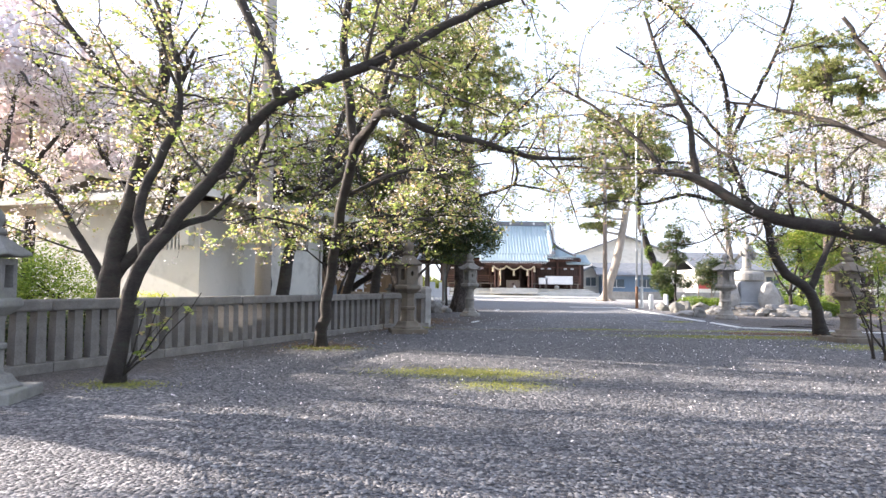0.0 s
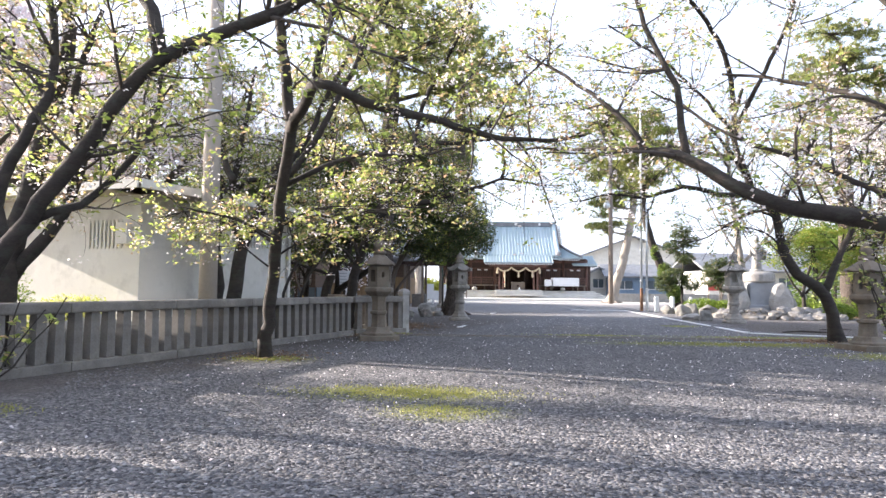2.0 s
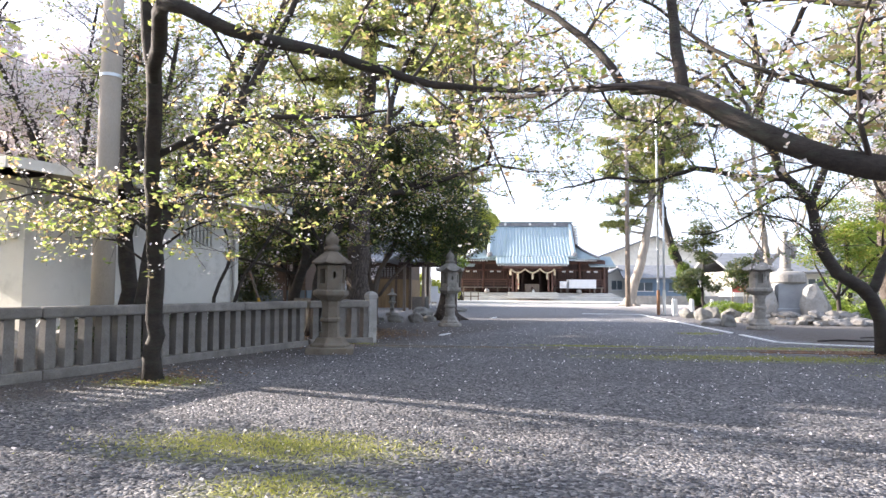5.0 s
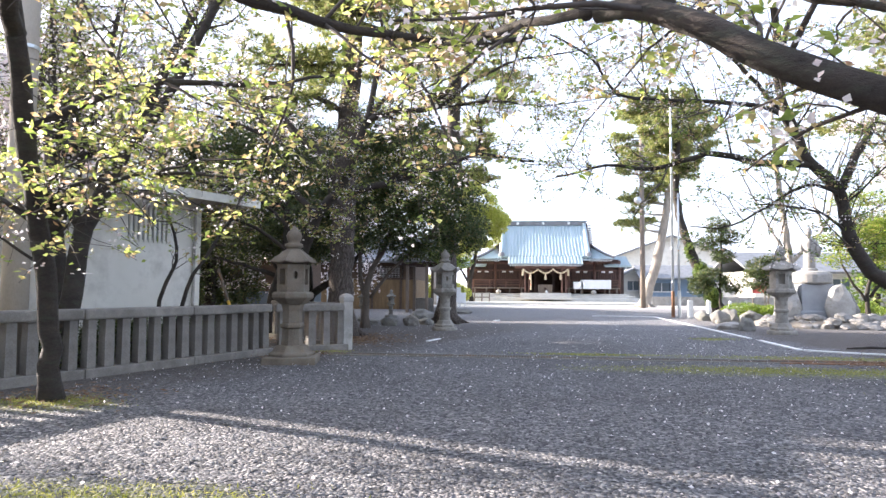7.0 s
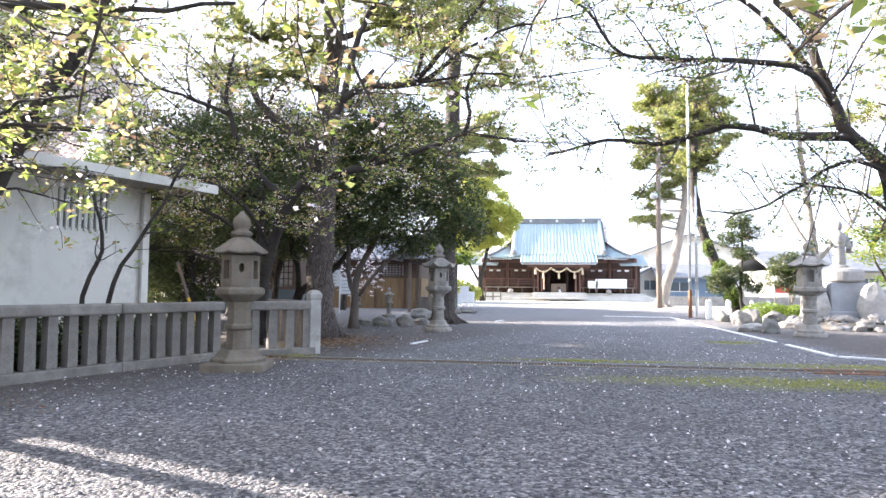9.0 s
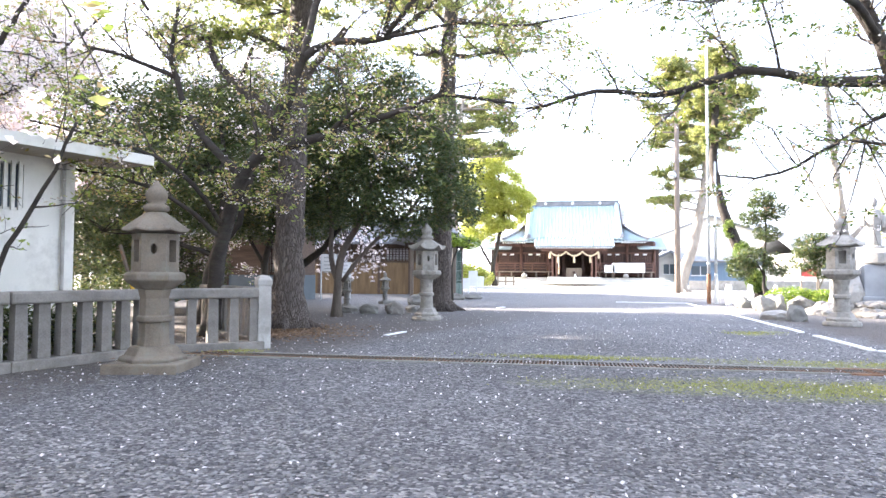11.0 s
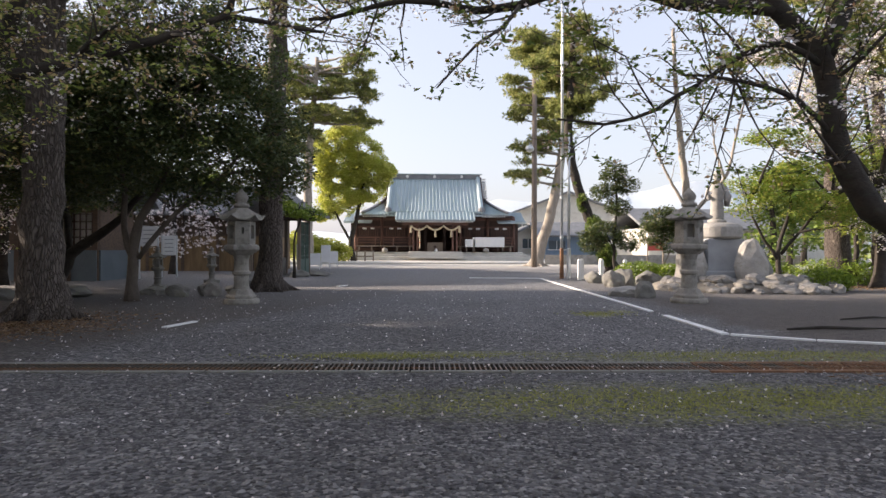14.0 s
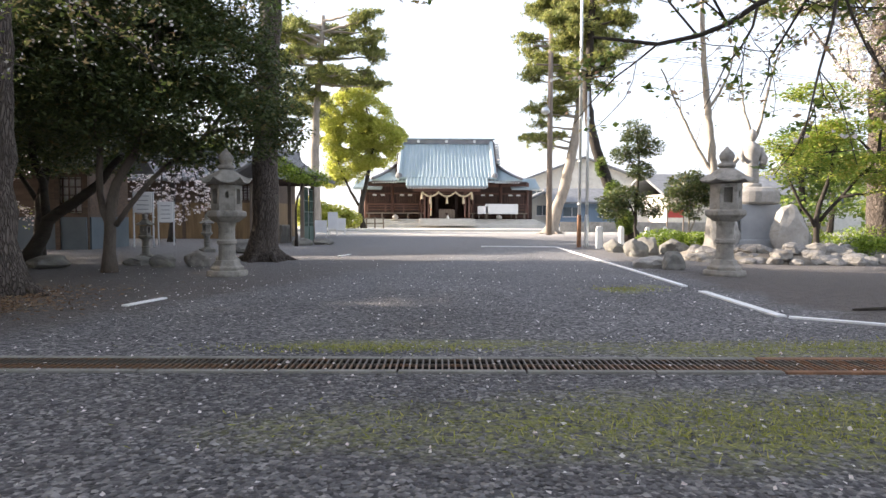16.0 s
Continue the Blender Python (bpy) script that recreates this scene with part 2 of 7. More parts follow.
BARK = surface("dark_cherry_bark", (0.013, 0.01, 0.008), (0.058, 0.045, 0.036), 3, 26, 0.9, 1.0, stretch=(1, 1, 2.2), stain=(0.045, 0.045, 0.033), depth=0.03)
# grey-brown twig bark, lighter than the trunks' because haze is put into it
TWIG = surface("haze_lightened_twig_bark", (0.035, 0.028, 0.024), (0.1, 0.082, 0.07), 3, 26, 0.9, 0.6)
BARK_GREY = surface("grey_brown_stem_bark", (0.075, 0.06, 0.05), (0.17, 0.14, 0.115), 3, 20, 0.92, 0.8, stretch=(2, 2, 0.6), depth=0.02)
BARK_PALE = surface("pale_smooth_bark", (0.22, 0.19, 0.16), (0.42, 0.37, 0.31), 3, 20, 0.9, 0.7, stretch=(2, 2, 0.6), depth=0.02)


def pine_bark():
    m, nt, bsdf = nodes_of("plated_pine_bark")
    vec = stretched(nt, nt.nodes.new("ShaderNodeTexCoord").outputs["Object"], 1, 1, 0.24)
    warp = nt.nodes.new("ShaderNodeMix")
    warp.data_type = "VECTOR"
    warp.inputs[0].default_value = 0.13
    nz = nt.nodes.new("ShaderNodeTexNoise")
    nz.inputs["Scale"].default_value = 5
    nt.links.new(vec, nz.inputs["Vector"])
    nt.links.new(vec, warp.inputs[4])
    nt.links.new(nz.outputs["Color"], warp.inputs[5])
    vo = nt.nodes.new("ShaderNodeTexVoronoi")
    vo.feature = "DISTANCE_TO_EDGE"
    vo.inputs["Scale"].default_value = 27
    nt.links.new(warp.outputs[1], vo.inputs["Vector"])
    plate = ramp(nt, vo.outputs["Distance"], [(0.0, (0, 0, 0)), (0.2, (1, 1, 1))])
    tint = ramp(nt, noise_of(nt, vec, 9, 6, 0.65), [(0.3, (0.085, 0.066, 0.056)), (0.7, (0.2, 0.165, 0.14))])
    nt.links.new(blend(nt, plate, (0.06, 0.047, 0.039), tint), bsdf.inputs["Base Color"])
    bsdf.inputs["Roughness"].default_value = 0.92
    bumped(nt, bsdf, plate, 1.0, 0.035)
    return m


BARK_PINE = pine_bark()
YOUNG = leafy("young_cherry_leaf", [(0.0, (0.2, 0.28, 0.06)), (0.4, (0.33, 0.4, 0.1)), (0.7, (0.47, 0.5, 0.16)), (0.85, (0.52, 0.43, 0.2)), (1.0, (0.46, 0.31, 0.19))], 0.62)
BRONZE = leafy("bronze_cherry_leaf", [(0.0, (0.34, 0.3, 0.1)), (0.4, (0.5, 0.4, 0.17)), (0.75, (0.55, 0.38, 0.22)), (1.0, (0.45, 0.25, 0.15))], 0.6)
GREENLEAF = leafy("green_leaf", [(0.0, (0.09, 0.15, 0.03)), (0.5, (0.16, 0.24, 0.05)), (1.0, (0.28, 0.32, 0.07))], 0.45)
LIME = leafy("sunlit_lime_leaf", [(0.0, (0.36, 0.42, 0.07)), (0.5, (0.52, 0.55, 0.12)), (1.0, (0.66, 0.62, 0.2))], 0.55)
DARKLEAF = leafy("dark_evergreen_leaf", [(0.0, (0.045, 0.068, 0.026)), (0.55, (0.09, 0.125, 0.042)), (0.9, (0.15, 0.17, 0.055)), (1.0, (0.22, 0.16, 0.07))], 0.36, 0.4)
NEEDLE = leafy("pine_needle", [(0.0, (0.12, 0.155, 0.045)), (0.5, (0.25, 0.285, 0.085)), (1.0, (0.47, 0.45, 0.17))], 0.45)
BLOSSOM = leafy("cherry_petal", [(0.0, (0.86, 0.79, 0.78)), (0.5, (0.9, 0.86, 0.85)), (1.0, (0.82, 0.7, 0.69))], 0.58, 0.7)
MAPLE = leafy("maple_leaf", [(0.0, (0.16, 0.26, 0.04)), (0.5, (0.3, 0.4, 0.07)), (1.0, (0.5, 0.45, 0.12))], 0.55)
HEDGE = leafy("clipped_hedge_leaf", [(0.0, (0.1, 0.17, 0.02)), (0.5, (0.2, 0.3, 0.03)), (1.0, (0.33, 0.4, 0.06))], 0.35)
GRASS = leafy("grass_blade", [(0.0, (0.2, 0.22, 0.04)), (0.6, (0.33, 0.34, 0.07)), (1.0, (0.45, 0.4, 0.14))], 0.4)
LITTER = leafy("fallen_needles", [(0.0, (0.12, 0.07, 0.04)), (0.6, (0.25, 0.15, 0.085)), (1.0, (0.36, 0.26, 0.16))], 0.1, 0.9)
# the air's haze is put into the far hills' pale blue colour
HILL = surface("haze_tinted_hill", (0.5, 0.57, 0.62), (0.58, 0.64, 0.68), 0.02, 0.3, 1.0, 0.0)
RED = surface("faded_red_cloth", (0.4, 0.06, 0.05), (0.55, 0.1, 0.08), 3, 40, 0.8, 0.1)


# ---- mesh helpers
class Shape:
    """Vertices and faces of one mesh, in the coordinates of its thing."""

    def __init__(self):
        self.v, self.f = [], []

    def add(self, verts, faces):
        k = len(self.v)
        self.v += [tuple(p) for p in verts]
        self.f += [tuple(i + k for i in q) for q in faces]
        return self

    def box(self, x, y, z, sx, sy, sz, rz=0.0, rx=0.0):
        m = pose(x, y, z, rx, 0, rz)
        c = [m @ Vector((i * sx / 2, j * sy / 2, k * sz / 2)) for k in (-1, 1) for j in (-1, 1) for i in (-1, 1)]
        return self.add(c, [(0, 2, 3, 1), (4, 5, 7, 6), (0, 1, 5, 4), (2, 6, 7, 3), (0, 4, 6, 2), (1, 3, 7, 5)])

    def lathe(self, profile, n, x=0.0, y=0.0, turn=0.0):
        """Rings of n corners round an upright axis, closed at both ends."""
        vs = [(x + r * math.cos(turn + 2 * math.pi * i / n), y + r * math.sin(turn + 2 * math.pi * i / n), z) for r, z in profile for i in range(n)]
        fs = [(k * n + i, k * n + (i + 1) % n, (k + 1) * n + (i + 1) % n, (k + 1) * n + i) for k in range(len(profile) - 1) for i in range(n)]
        fs += [tuple(range(n))[::-1], tuple(range((len(profile) - 1) * n, len(profile) * n))]
        return self.add(vs, fs)

    def tube(self, pts, radii, n=7, knobbly=0.0, rng=None):
        pts = np.asarray(pts, float)
        tan = np.gradient(pts, axis=0)
        tan /= np.linalg.norm(tan, axis=1)[:, None] + 1e-9
        ref = np.array((0.31, 0.95, 0.05)) if abs(tan[0][2]) > 0.6 else np.array((0.0, 0.0, 1.0))
        vs = []
        for p, t, r in zip(pts, tan, radii):
            u = np.cross(t, ref)
            u /= np.linalg.norm(u) + 1e-9
            w = np.cross(t, u)
            for i in range(n):
                q = r * (1 + (rng.uniform(-knobbly, knobbly) if knobbly else 0))
                vs.append(p + q * (math.cos(2 * math.pi * i / n) * u + math.sin(2 * math.pi * i / n) * w))
        k = len(pts)
        fs = [(j * n + i, j * n + (i + 1) % n, (j + 1) * n + (i + 1) % n, (j + 1) * n + i) for j in range(k - 1) for i in range(n)]
        fs += [tuple(range(n))[::-1], tuple(range((k - 1) * n, k * n))]
        return self.add(vs, fs)

    def sheet(self, rows):
        """A surface through rows of points of equal length."""
        n = len(rows[0])
        vs = [p for r in rows for p in r]
        return self.add(vs, [(j * n + i, j * n + i + 1, (j + 1) * n + i + 1, (j + 1) * n + i) for j in range(len(rows) - 1) for i in range(n - 1)])

    def mesh(self, name, material, smooth=False):
        me = bpy.data.meshes.new(name)
        me.from_pydata(self.v, [], self.f)
        me.materials.append(material)
        if smooth:
            me.polygons.foreach_set("use_smooth", [True] * len(me.polygons))
        me.update()
        return me


def thing(name, at, label, category, group="", kind="", rz=0.0):
    ob = new(name)
    ob.matrix_basis = pose(*at, 0, 0, rz)
    ob.empty_display_size = 0.2
    return tagged(ob, label, category, group, kind)


def part(name, shape, material, parent=None, label="", smooth=False, bevel=0.0, solid=0.0):
    me = shape if isinstance(shape, bpy.types.Mesh) else shape.mesh(name, material, smooth)
    ob = new(name, me)
    ob.parent = parent
    if label:
        ob["label"] = label
    if solid:
        md = ob.modifiers.new("thick", "SOLIDIFY")
        md.thickness = solid
    if bevel:
        md = ob.modifiers.new("edge", "BEVEL")
        md.width, md.segments, md.limit_method = bevel, 2, "ANGLE"
    return ob


def piece(name, me, parent, at, rz=0.0, size=(1, 1, 1)):
    ob = new(name, me)
    ob.parent = parent
    ob.matrix_basis = pose(*at, 0, 0, rz) @ Matrix.Diagonal((*size, 1))
    return ob


def triangles(name, verts, faces, material):
    """A mesh of many triangles from arrays."""
    me = bpy.data.meshes.new(name)
    me.vertices.add(len(verts))
    me.vertices.foreach_set("co", np.asarray(verts, np.float32).ravel())
    me.loops.add(faces.size)
    me.loops.foreach_set("vertex_index", faces.astype(np.int32).ravel())
    me.polygons.add(len(faces))
    me.polygons.foreach_set("loop_start", np.arange(len(faces), dtype=np.int32) * 3)
    me.materials.append(material)
    me.update(calc_edges=True)
    me.validate()
    return me


def unit(v):
    return v / (np.linalg.norm(v, axis=-1, keepdims=True) + 1e-9)


def leaves_mesh(name, centres, length, width, material, rng, flat=0.6, along=None):
    """Folded two-triangle leaves at the given places. flat: how far they lie level; along: directions that they follow."""
    n = len(centres)
    t = unit(rng.normal(size=(n, 3)) * np.array((1, 1, 1 - flat)) + (0 if along is None else along * 1.5))
    s = unit(np.cross(t, unit(rng.normal(size=(n, 3)) * np.array((0.5, 0.5, 1)) + np.array((0, 0, flat)))))
    up = np.cross(s, t)
    ln = (length * rng.uniform(0.6, 1.3, n))[:, None]
    wd = (width * rng.uniform(0.7, 1.2, n))[:, None]
    v = np.stack([centres - t * ln / 2, centres + s * wd / 2 + up * wd * 0.18, centres + t * ln / 2, centres - s * wd / 2 + up * wd * 0.18], 1)
    k = np.arange(n)[:, None] * 4
    f = np.concatenate([k + np.array((0, 1, 2)), k + np.array((0, 2, 3))], 0)
    return triangles(name, v.reshape(-1, 3), f, material)


def resample(pts, step=0.22, wob=0.0, rng=None):
    """A smooth line through points, cut into short even steps."""
    p = np.asarray(pts, float)
    q = np.vstack([2 * p[0] - p[1], p, 2 * p[-1] - p[-2]])
    out = []
    for i in range(1, len(q) - 2):
        k = max(2, int(np.linalg.norm(q[i + 1] - q[i]) / step))
        for u in np.linspace(0, 1, k, endpoint=False):
            out.append(0.5 * (2 * q[i] + (q[i + 1] - q[i - 1]) * u + (2 * q[i - 1] - 5 * q[i] + 4 * q[i + 1] - q[i + 2]) * u ** 2 + (3 * q[i] - q[i - 1] - 3 * q[i + 1] + q[i + 2]) * u ** 3))
    out.append(p[-1])
    out = np.array(out)
    if wob:
        j = rng.normal(size=out.shape) * wob
        j[0] = 0
        out = out + j
    return out


def branch_out(limbs, rng, density, spread, lengths, lift=0.15, droop=0.0, start=0.3):
    """Side branches on limbs. Each limb is (points, radii)."""
    made = []
    for pts, rad in limbs:
        seg = np.linalg.norm(np.diff(pts, axis=0), axis=1).sum()
        for _ in range(max(1, int(seg * density))):
            i = int(rng.uniform(start, 0.98) * (len(pts) - 1))
            tan = unit(pts[min(i + 1, len(pts) - 1)] - pts[max(i - 1, 0)])
            side = rng.normal(size=3)
            side = unit(side - tan * side.dot(tan))
            d = unit(tan * rng.uniform(0.3, 0.9) + side * spread + np.array((0, 0, lift)))
            ln = rng.uniform(*lengths)
            k = 5
            line = [pts[i]]
            for _s in range(k):
                d = unit(d + rng.normal(size=3) * 0.16 + np.array((0, 0, -droop)))
                line.append(line[-1] + d * ln / k)
            r0 = min(rad[i] * 0.55, 0.006 + ln * 0.0095)
            made.append((np.array(line), np.linspace(r0, max(0.003, r0 * 0.3), k + 1)))
    return made


def along_twigs(twigs, count, rng, scatter):
    """Places for leaves in tight bunches about twigs, most of them near the tips."""
    out = []
    for pts, _ in twigs:
        bunches = max(1, round(count / 7))
        i = rng.uniform(0.1, 1.0, bunches) ** 0.7 * (len(pts) - 1)
        lo = np.minimum(i.astype(int), len(pts) - 2)
        fr = (i - lo)[:, None]
        mid = pts[lo] * (1 - fr) + pts[lo + 1] * fr + rng.normal(size=(bunches, 3)) * scatter * 0.5
        which = rng.integers(0, bunches, count)
        out.append(mid[which] + rng.normal(size=(count, 3)) * scatter * np.array((0.75, 0.75, 0.4)))
    return np.concatenate(out)


def tree(name, base, limbs, seed, label, category="tree", bark=None, side=(3.0, 1.0, (0.6, 1.9)), twig=(6.0, 1.0, (0.25, 0.75)), foliage=(), knob=0.06, droop=0.03, start=0.3, group="", sides=9):
    """A tree: limbs given in the world as (points, first radius, last radius), side branches and twigs grown on them, and leaves on
    the twigs. foliage: (part name, material, leaves a twig, length, width, scatter, label)."""
    rng = np.random.default_rng(seed)
    b = np.array(base, float)
    top = thing(name, base, label, category, group)
    main = []
    wood = Shape()
    for pts, r0, r1 in limbs:
        p = resample(pts, 0.22, 0.012, rng) - b
        rad = np.linspace(r0, r1, len(p))
        if abs(p[0][2]) < 0.05:
            h = np.maximum(0, 1 - np.maximum(p[:, 2], 0) / 0.5)
            rad = rad * (1 + 0.55 * h ** 2)
            p[0][2] = -0.05
        main.append((p, rad))
        wood.tube(p, rad, sides, knob, rng)
    part("trunk", wood, bark or BARK, top, smooth=True)
    small = branch_out(main, rng, side[0], side[1], side[2], start=start, droop=droop)
    twigs = branch_out(small, rng, twig[0], twig[1], twig[2], start=0.2, droop=droop)
    twigs += branch_out(main, rng, side[0], 1.0, twig[2], start=start + 0.1)
    thin = Shape()
    for p, r in small:
        thin.tube(p, r, 5)
    for p, r in twigs:
        thin.tube(p, r, 3)
    tagged(part("twigwork", thin, TWIG if bark is None else bark, top, smooth=True), kind="stuff")
    for pname, material, count, ln, wd, scatter, plabel in foliage:
        c = along_twigs(twigs + small, count, rng, scatter)
        part(pname, leaves_mesh(pname, c, ln, wd, material, rng), material, top, plabel)
    return top


def clump_points(rng, clumps, n, gap=0.35):
    """Places in leafy clumps (centre and radii), denser at the rim, with gaps."""
    vol = np.array([c[3] * c[4] * c[5] for c in clumps])
    which = rng.choice(len(clumps), n, p=vol / vol.sum())
    c = np.array(clumps)[which]
    d = unit(rng.normal(size=(n, 3)))
    r = (0.45 + 0.6 * rng.uniform(0, 1, n) ** 0.7)[:, None]
    p = c[:, :3] + d * r * c[:, 3:]
    w = np.sin(p[:, 0] * 2.3 + 1.7 * np.sin(p[:, 1] * 1.9)) + np.sin(p[:, 1] * 2.7 + 1.3 * np.sin(p[:, 2] * 3.1)) + np.sin(p[:, 2] * 3.7 + 2 * np.sin(p[:, 0] * 1.3))
    return p[w > -3 + 6 * gap * 0.9]


def crowned(name, base, stems, clumps, n, leaf, material, seed, label, bark=None, gap=0.35, crown_label="", flat=0.5, category="tree", sub=True, fine=5):
    """A dense tree: stems, boughs that reach into each clump, and a crown of single leaves in uneven clumps."""
    rng = np.random.default_rng(seed)
    b = np.array(base, float)
    top = thing(name, base, label, category)
    wood = Shape()
    for pts, r0, r1 in stems:
        p = resample(pts, 0.35, 0.02, rng) - b
        rad = np.linspace(r0, r1, len(p))
        if abs(p[0][2]) < 0.05:
            rad = rad * (1 + 0.5 * np.maximum(0, 1 - np.maximum(p[:, 2], 0) / 0.6) ** 2)
            p[0][2] = -0.05
        wood.tube(p, rad, 11, 0.06, rng)
    spine = np.concatenate([resample(s[0], 0.4) for s in stems]) - b
    small = []
    for c in clumps:
        c = np.array(c, float)
        mid = c[:3] - b
        low = spine[spine[:, 2] < mid[2] + 0.2]
        src = low if len(low) else spine
        s = src[np.argmin(np.linalg.norm(src - mid, axis=1))]
        line = resample([s, s * 0.5 + mid * 0.5 + np.array((0, 0, 0.12 * c[5])), mid], 0.3, 0.02, rng)
        rad = np.linspace(0.03 + 0.025 * np.linalg.norm(mid - s) ** 0.5, 0.012, len(line))
        wood.tube(line, rad, 6)
        for _ in range(fine):
            d = unit(rng.normal(size=3))
            small.append(resample([mid - d * 0.1, mid + d * c[3:] * 0.45 + rng.normal(size=3) * 0.1, mid + d * c[3:] * 0.9], 0.4))
    for line in small:
        wood.tube(line, np.linspace(0.018, 0.006, len(line)), 4)
    part("trunk", wood, bark or BARK, top, smooth=True)
    if sub:
        more = []
        for c in clumps:
            for _ in range(5):
                d = unit(rng.normal(size=3))
                more.append((c[0] + d[0] * c[3] * 0.85, c[1] + d[1] * c[4] * 0.85, c[2] + d[2] * c[5] * 0.85, c[3] * 0.45, c[4] * 0.45, c[5] * 0.42))
        clumps = list(clumps) + more
    p = clump_points(rng, clumps, n, gap) - b
    part("crown", leaves_mesh("crown", p, leaf[0], leaf[1], material, rng, flat), material, top, crown_label)
    return top


# ---- the ground
g = Shape().sheet([[(x, y, 0.0) for x in (-2500, -60, -10, 0, 12, 60, 2500)] for y in (-2500, -30, 0, 18.42)])
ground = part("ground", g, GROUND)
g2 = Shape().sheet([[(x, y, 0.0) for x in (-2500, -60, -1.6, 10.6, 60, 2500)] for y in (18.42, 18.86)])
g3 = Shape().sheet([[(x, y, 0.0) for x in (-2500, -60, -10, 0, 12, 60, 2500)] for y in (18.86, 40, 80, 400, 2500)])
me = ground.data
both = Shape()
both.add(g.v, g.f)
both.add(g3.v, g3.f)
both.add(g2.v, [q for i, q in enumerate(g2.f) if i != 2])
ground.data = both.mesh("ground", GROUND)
tagged(ground, "grey gravel forecourt with mossy patches and bare soil edges", "ground", kind="structure")

court = thing("pavement", (6, 86, 0), "pale stone paving before the worship hall", "pavement", kind="structure")
part("paving_slab", Shape().box(0, 0, 0.06, 40, 40, 0.14), PAVING, court, bevel=0.02)


# ---- stone fence
def fence_run(top, a, b, spacing, end_post):
    """Posts on a kerb under one thick rail, from a to b."""
    a, b = Vector((*a, 0)), Vector((*b, 0))
    d = b - a
    turn = math.degrees(math.atan2(d.y, d.x))
    mid = (a + b) / 2
    n = int(d.length / spacing)
    cuts = max(1, round(d.length / 1.9))
    for i in range(cuts):
        c = a + d * ((i + 0.5) / cuts)
        part("kerb", Shape().box(c.x, c.y, 0.06, d.length / cuts - 0.012, 0.3, 0.14, turn), STONE, top, bevel=0.015)
        part("rail", Shape().box(c.x, c.y, 0.905, d.length / cuts - 0.01, 0.21, 0.16, turn), STONE, top, bevel=0.03)
    post = Shape().lathe([(0.1, 0.0), (0.108, 0.02), (0.102, 0.4), (0.096, 0.71)], 4, turn=math.pi / 4)
    pm = post.mesh("post", STONE)
    for i in range(n):
        c = a + d * ((i + 0.5) / n)
        piece("post", pm, top, (c.x, c.y, 0.13), radians(0) + turn + random.uniform(-2, 2), (random.uniform(0.9, 1.08), random.uniform(0.9, 1.05), 1))
    if end_post:
        part("end_post", Shape().lathe([(0.15, 0.0), (0.15, 1.02), (0.17, 1.04), (0.17, 1.12), (0.11, 1.18), (0.02, 1.2)], 4, b.x, b.y, radians(turn) + math.pi / 4), STONE_PALE, top, bevel=0.015)


fence = thing("stone_fence", (0, 0, 0), "weathered granite fence with square posts under a thick rail", "fence")
fence_run(fence, (-7.25, 3.2), (-2.05, 18.35), 0.285, False)
fence_back = thing("stone_fence", (0, 0, 0), "pale granite fence return with a capped end post", "fence")
fence_run(fence_back, (-2.0, 18.5), (-0.8, 19.55), 0.3, True)
fence_yard = thing("stone_fence", (0, 0, 0), "low pale stone fence in the yard behind", "fence")
fence_run(fence_yard, (-3.5, 22.4), (-0.95, 19.85), 0.3, False)


# ---- stone lanterns
def hex_chamber(z0, z1, r, rng_turn, windows):
    """A hollow six-sided chamber with window holes cut through some sides."""
    s = Shape()
    for i in range(6):
        a0, a1 = rng_turn + i * math.pi / 3, rng_turn + (i + 1) * math.pi / 3
        p, q = Vector((r * math.cos(a0), r * math.sin(a0), 0)), Vector((r * math.cos(a1), r * math.sin(a1), 0))
        inn = (-(p + q) / 2).normalized() * r * 0.55
        h = z1 - z0
        if i in windows:
            u = [(0.24, 0.26), (0.76, 0.26), (0.76, 0.84), (0.24, 0.84)] if windows[i] == "square" else [(0.5 + 0.13 * math.cos(k * math.pi / 4 + 0.4), 0.6 + 0.15 * math.sin(k * math.pi / 4 + 0.4)) for k in range(8)]
            if len(u) == 8:
                outer = [(1, 0.5), (1, 1), (0.5, 1), (0, 1), (0, 0.5), (0, 0), (0.5, 0), (1, 0)]
            else:
                outer = [(0, 0), (1, 0), (1, 1), (0, 1)]
            pt = lambda c, k=0.0: tuple(p + (q - p) * c[0] + Vector((0, 0, z0 + h * c[1])) + inn * k)
            n = len(u)
            vs = [pt(c) for c in outer] + [pt(c) for c in u] + [pt(c, 1.0) for c in u]
            fs = [(k, (k + 1) % n, n + (k + 1) % n, n + k) for k in range(n)] + [(n + k, n + (k + 1) % n, 2 * n + (k + 1) % n, 2 * n + k) for k in range(n)] + [tuple(range(2 * n, 3 * n))]
            s.add(vs, fs)
        else:
            s.add([(p.x, p.y, z0), (q.x, q.y, z0), (q.x, q.y, z1), (p.x, p.y, z1)], [(0, 1, 2, 3)])
    ring = [(r * math.cos(rng_turn + i * math.pi / 3), r * math.sin(rng_turn + i * math.pi / 3)) for i in range(6)]
    s.add([(x, y, z0) for x, y in ring], [(5, 4, 3, 2, 1, 0)])
    s.add([(x, y, z1) for x, y in ring], [(0, 1, 2, 3, 4, 5)])
    return s


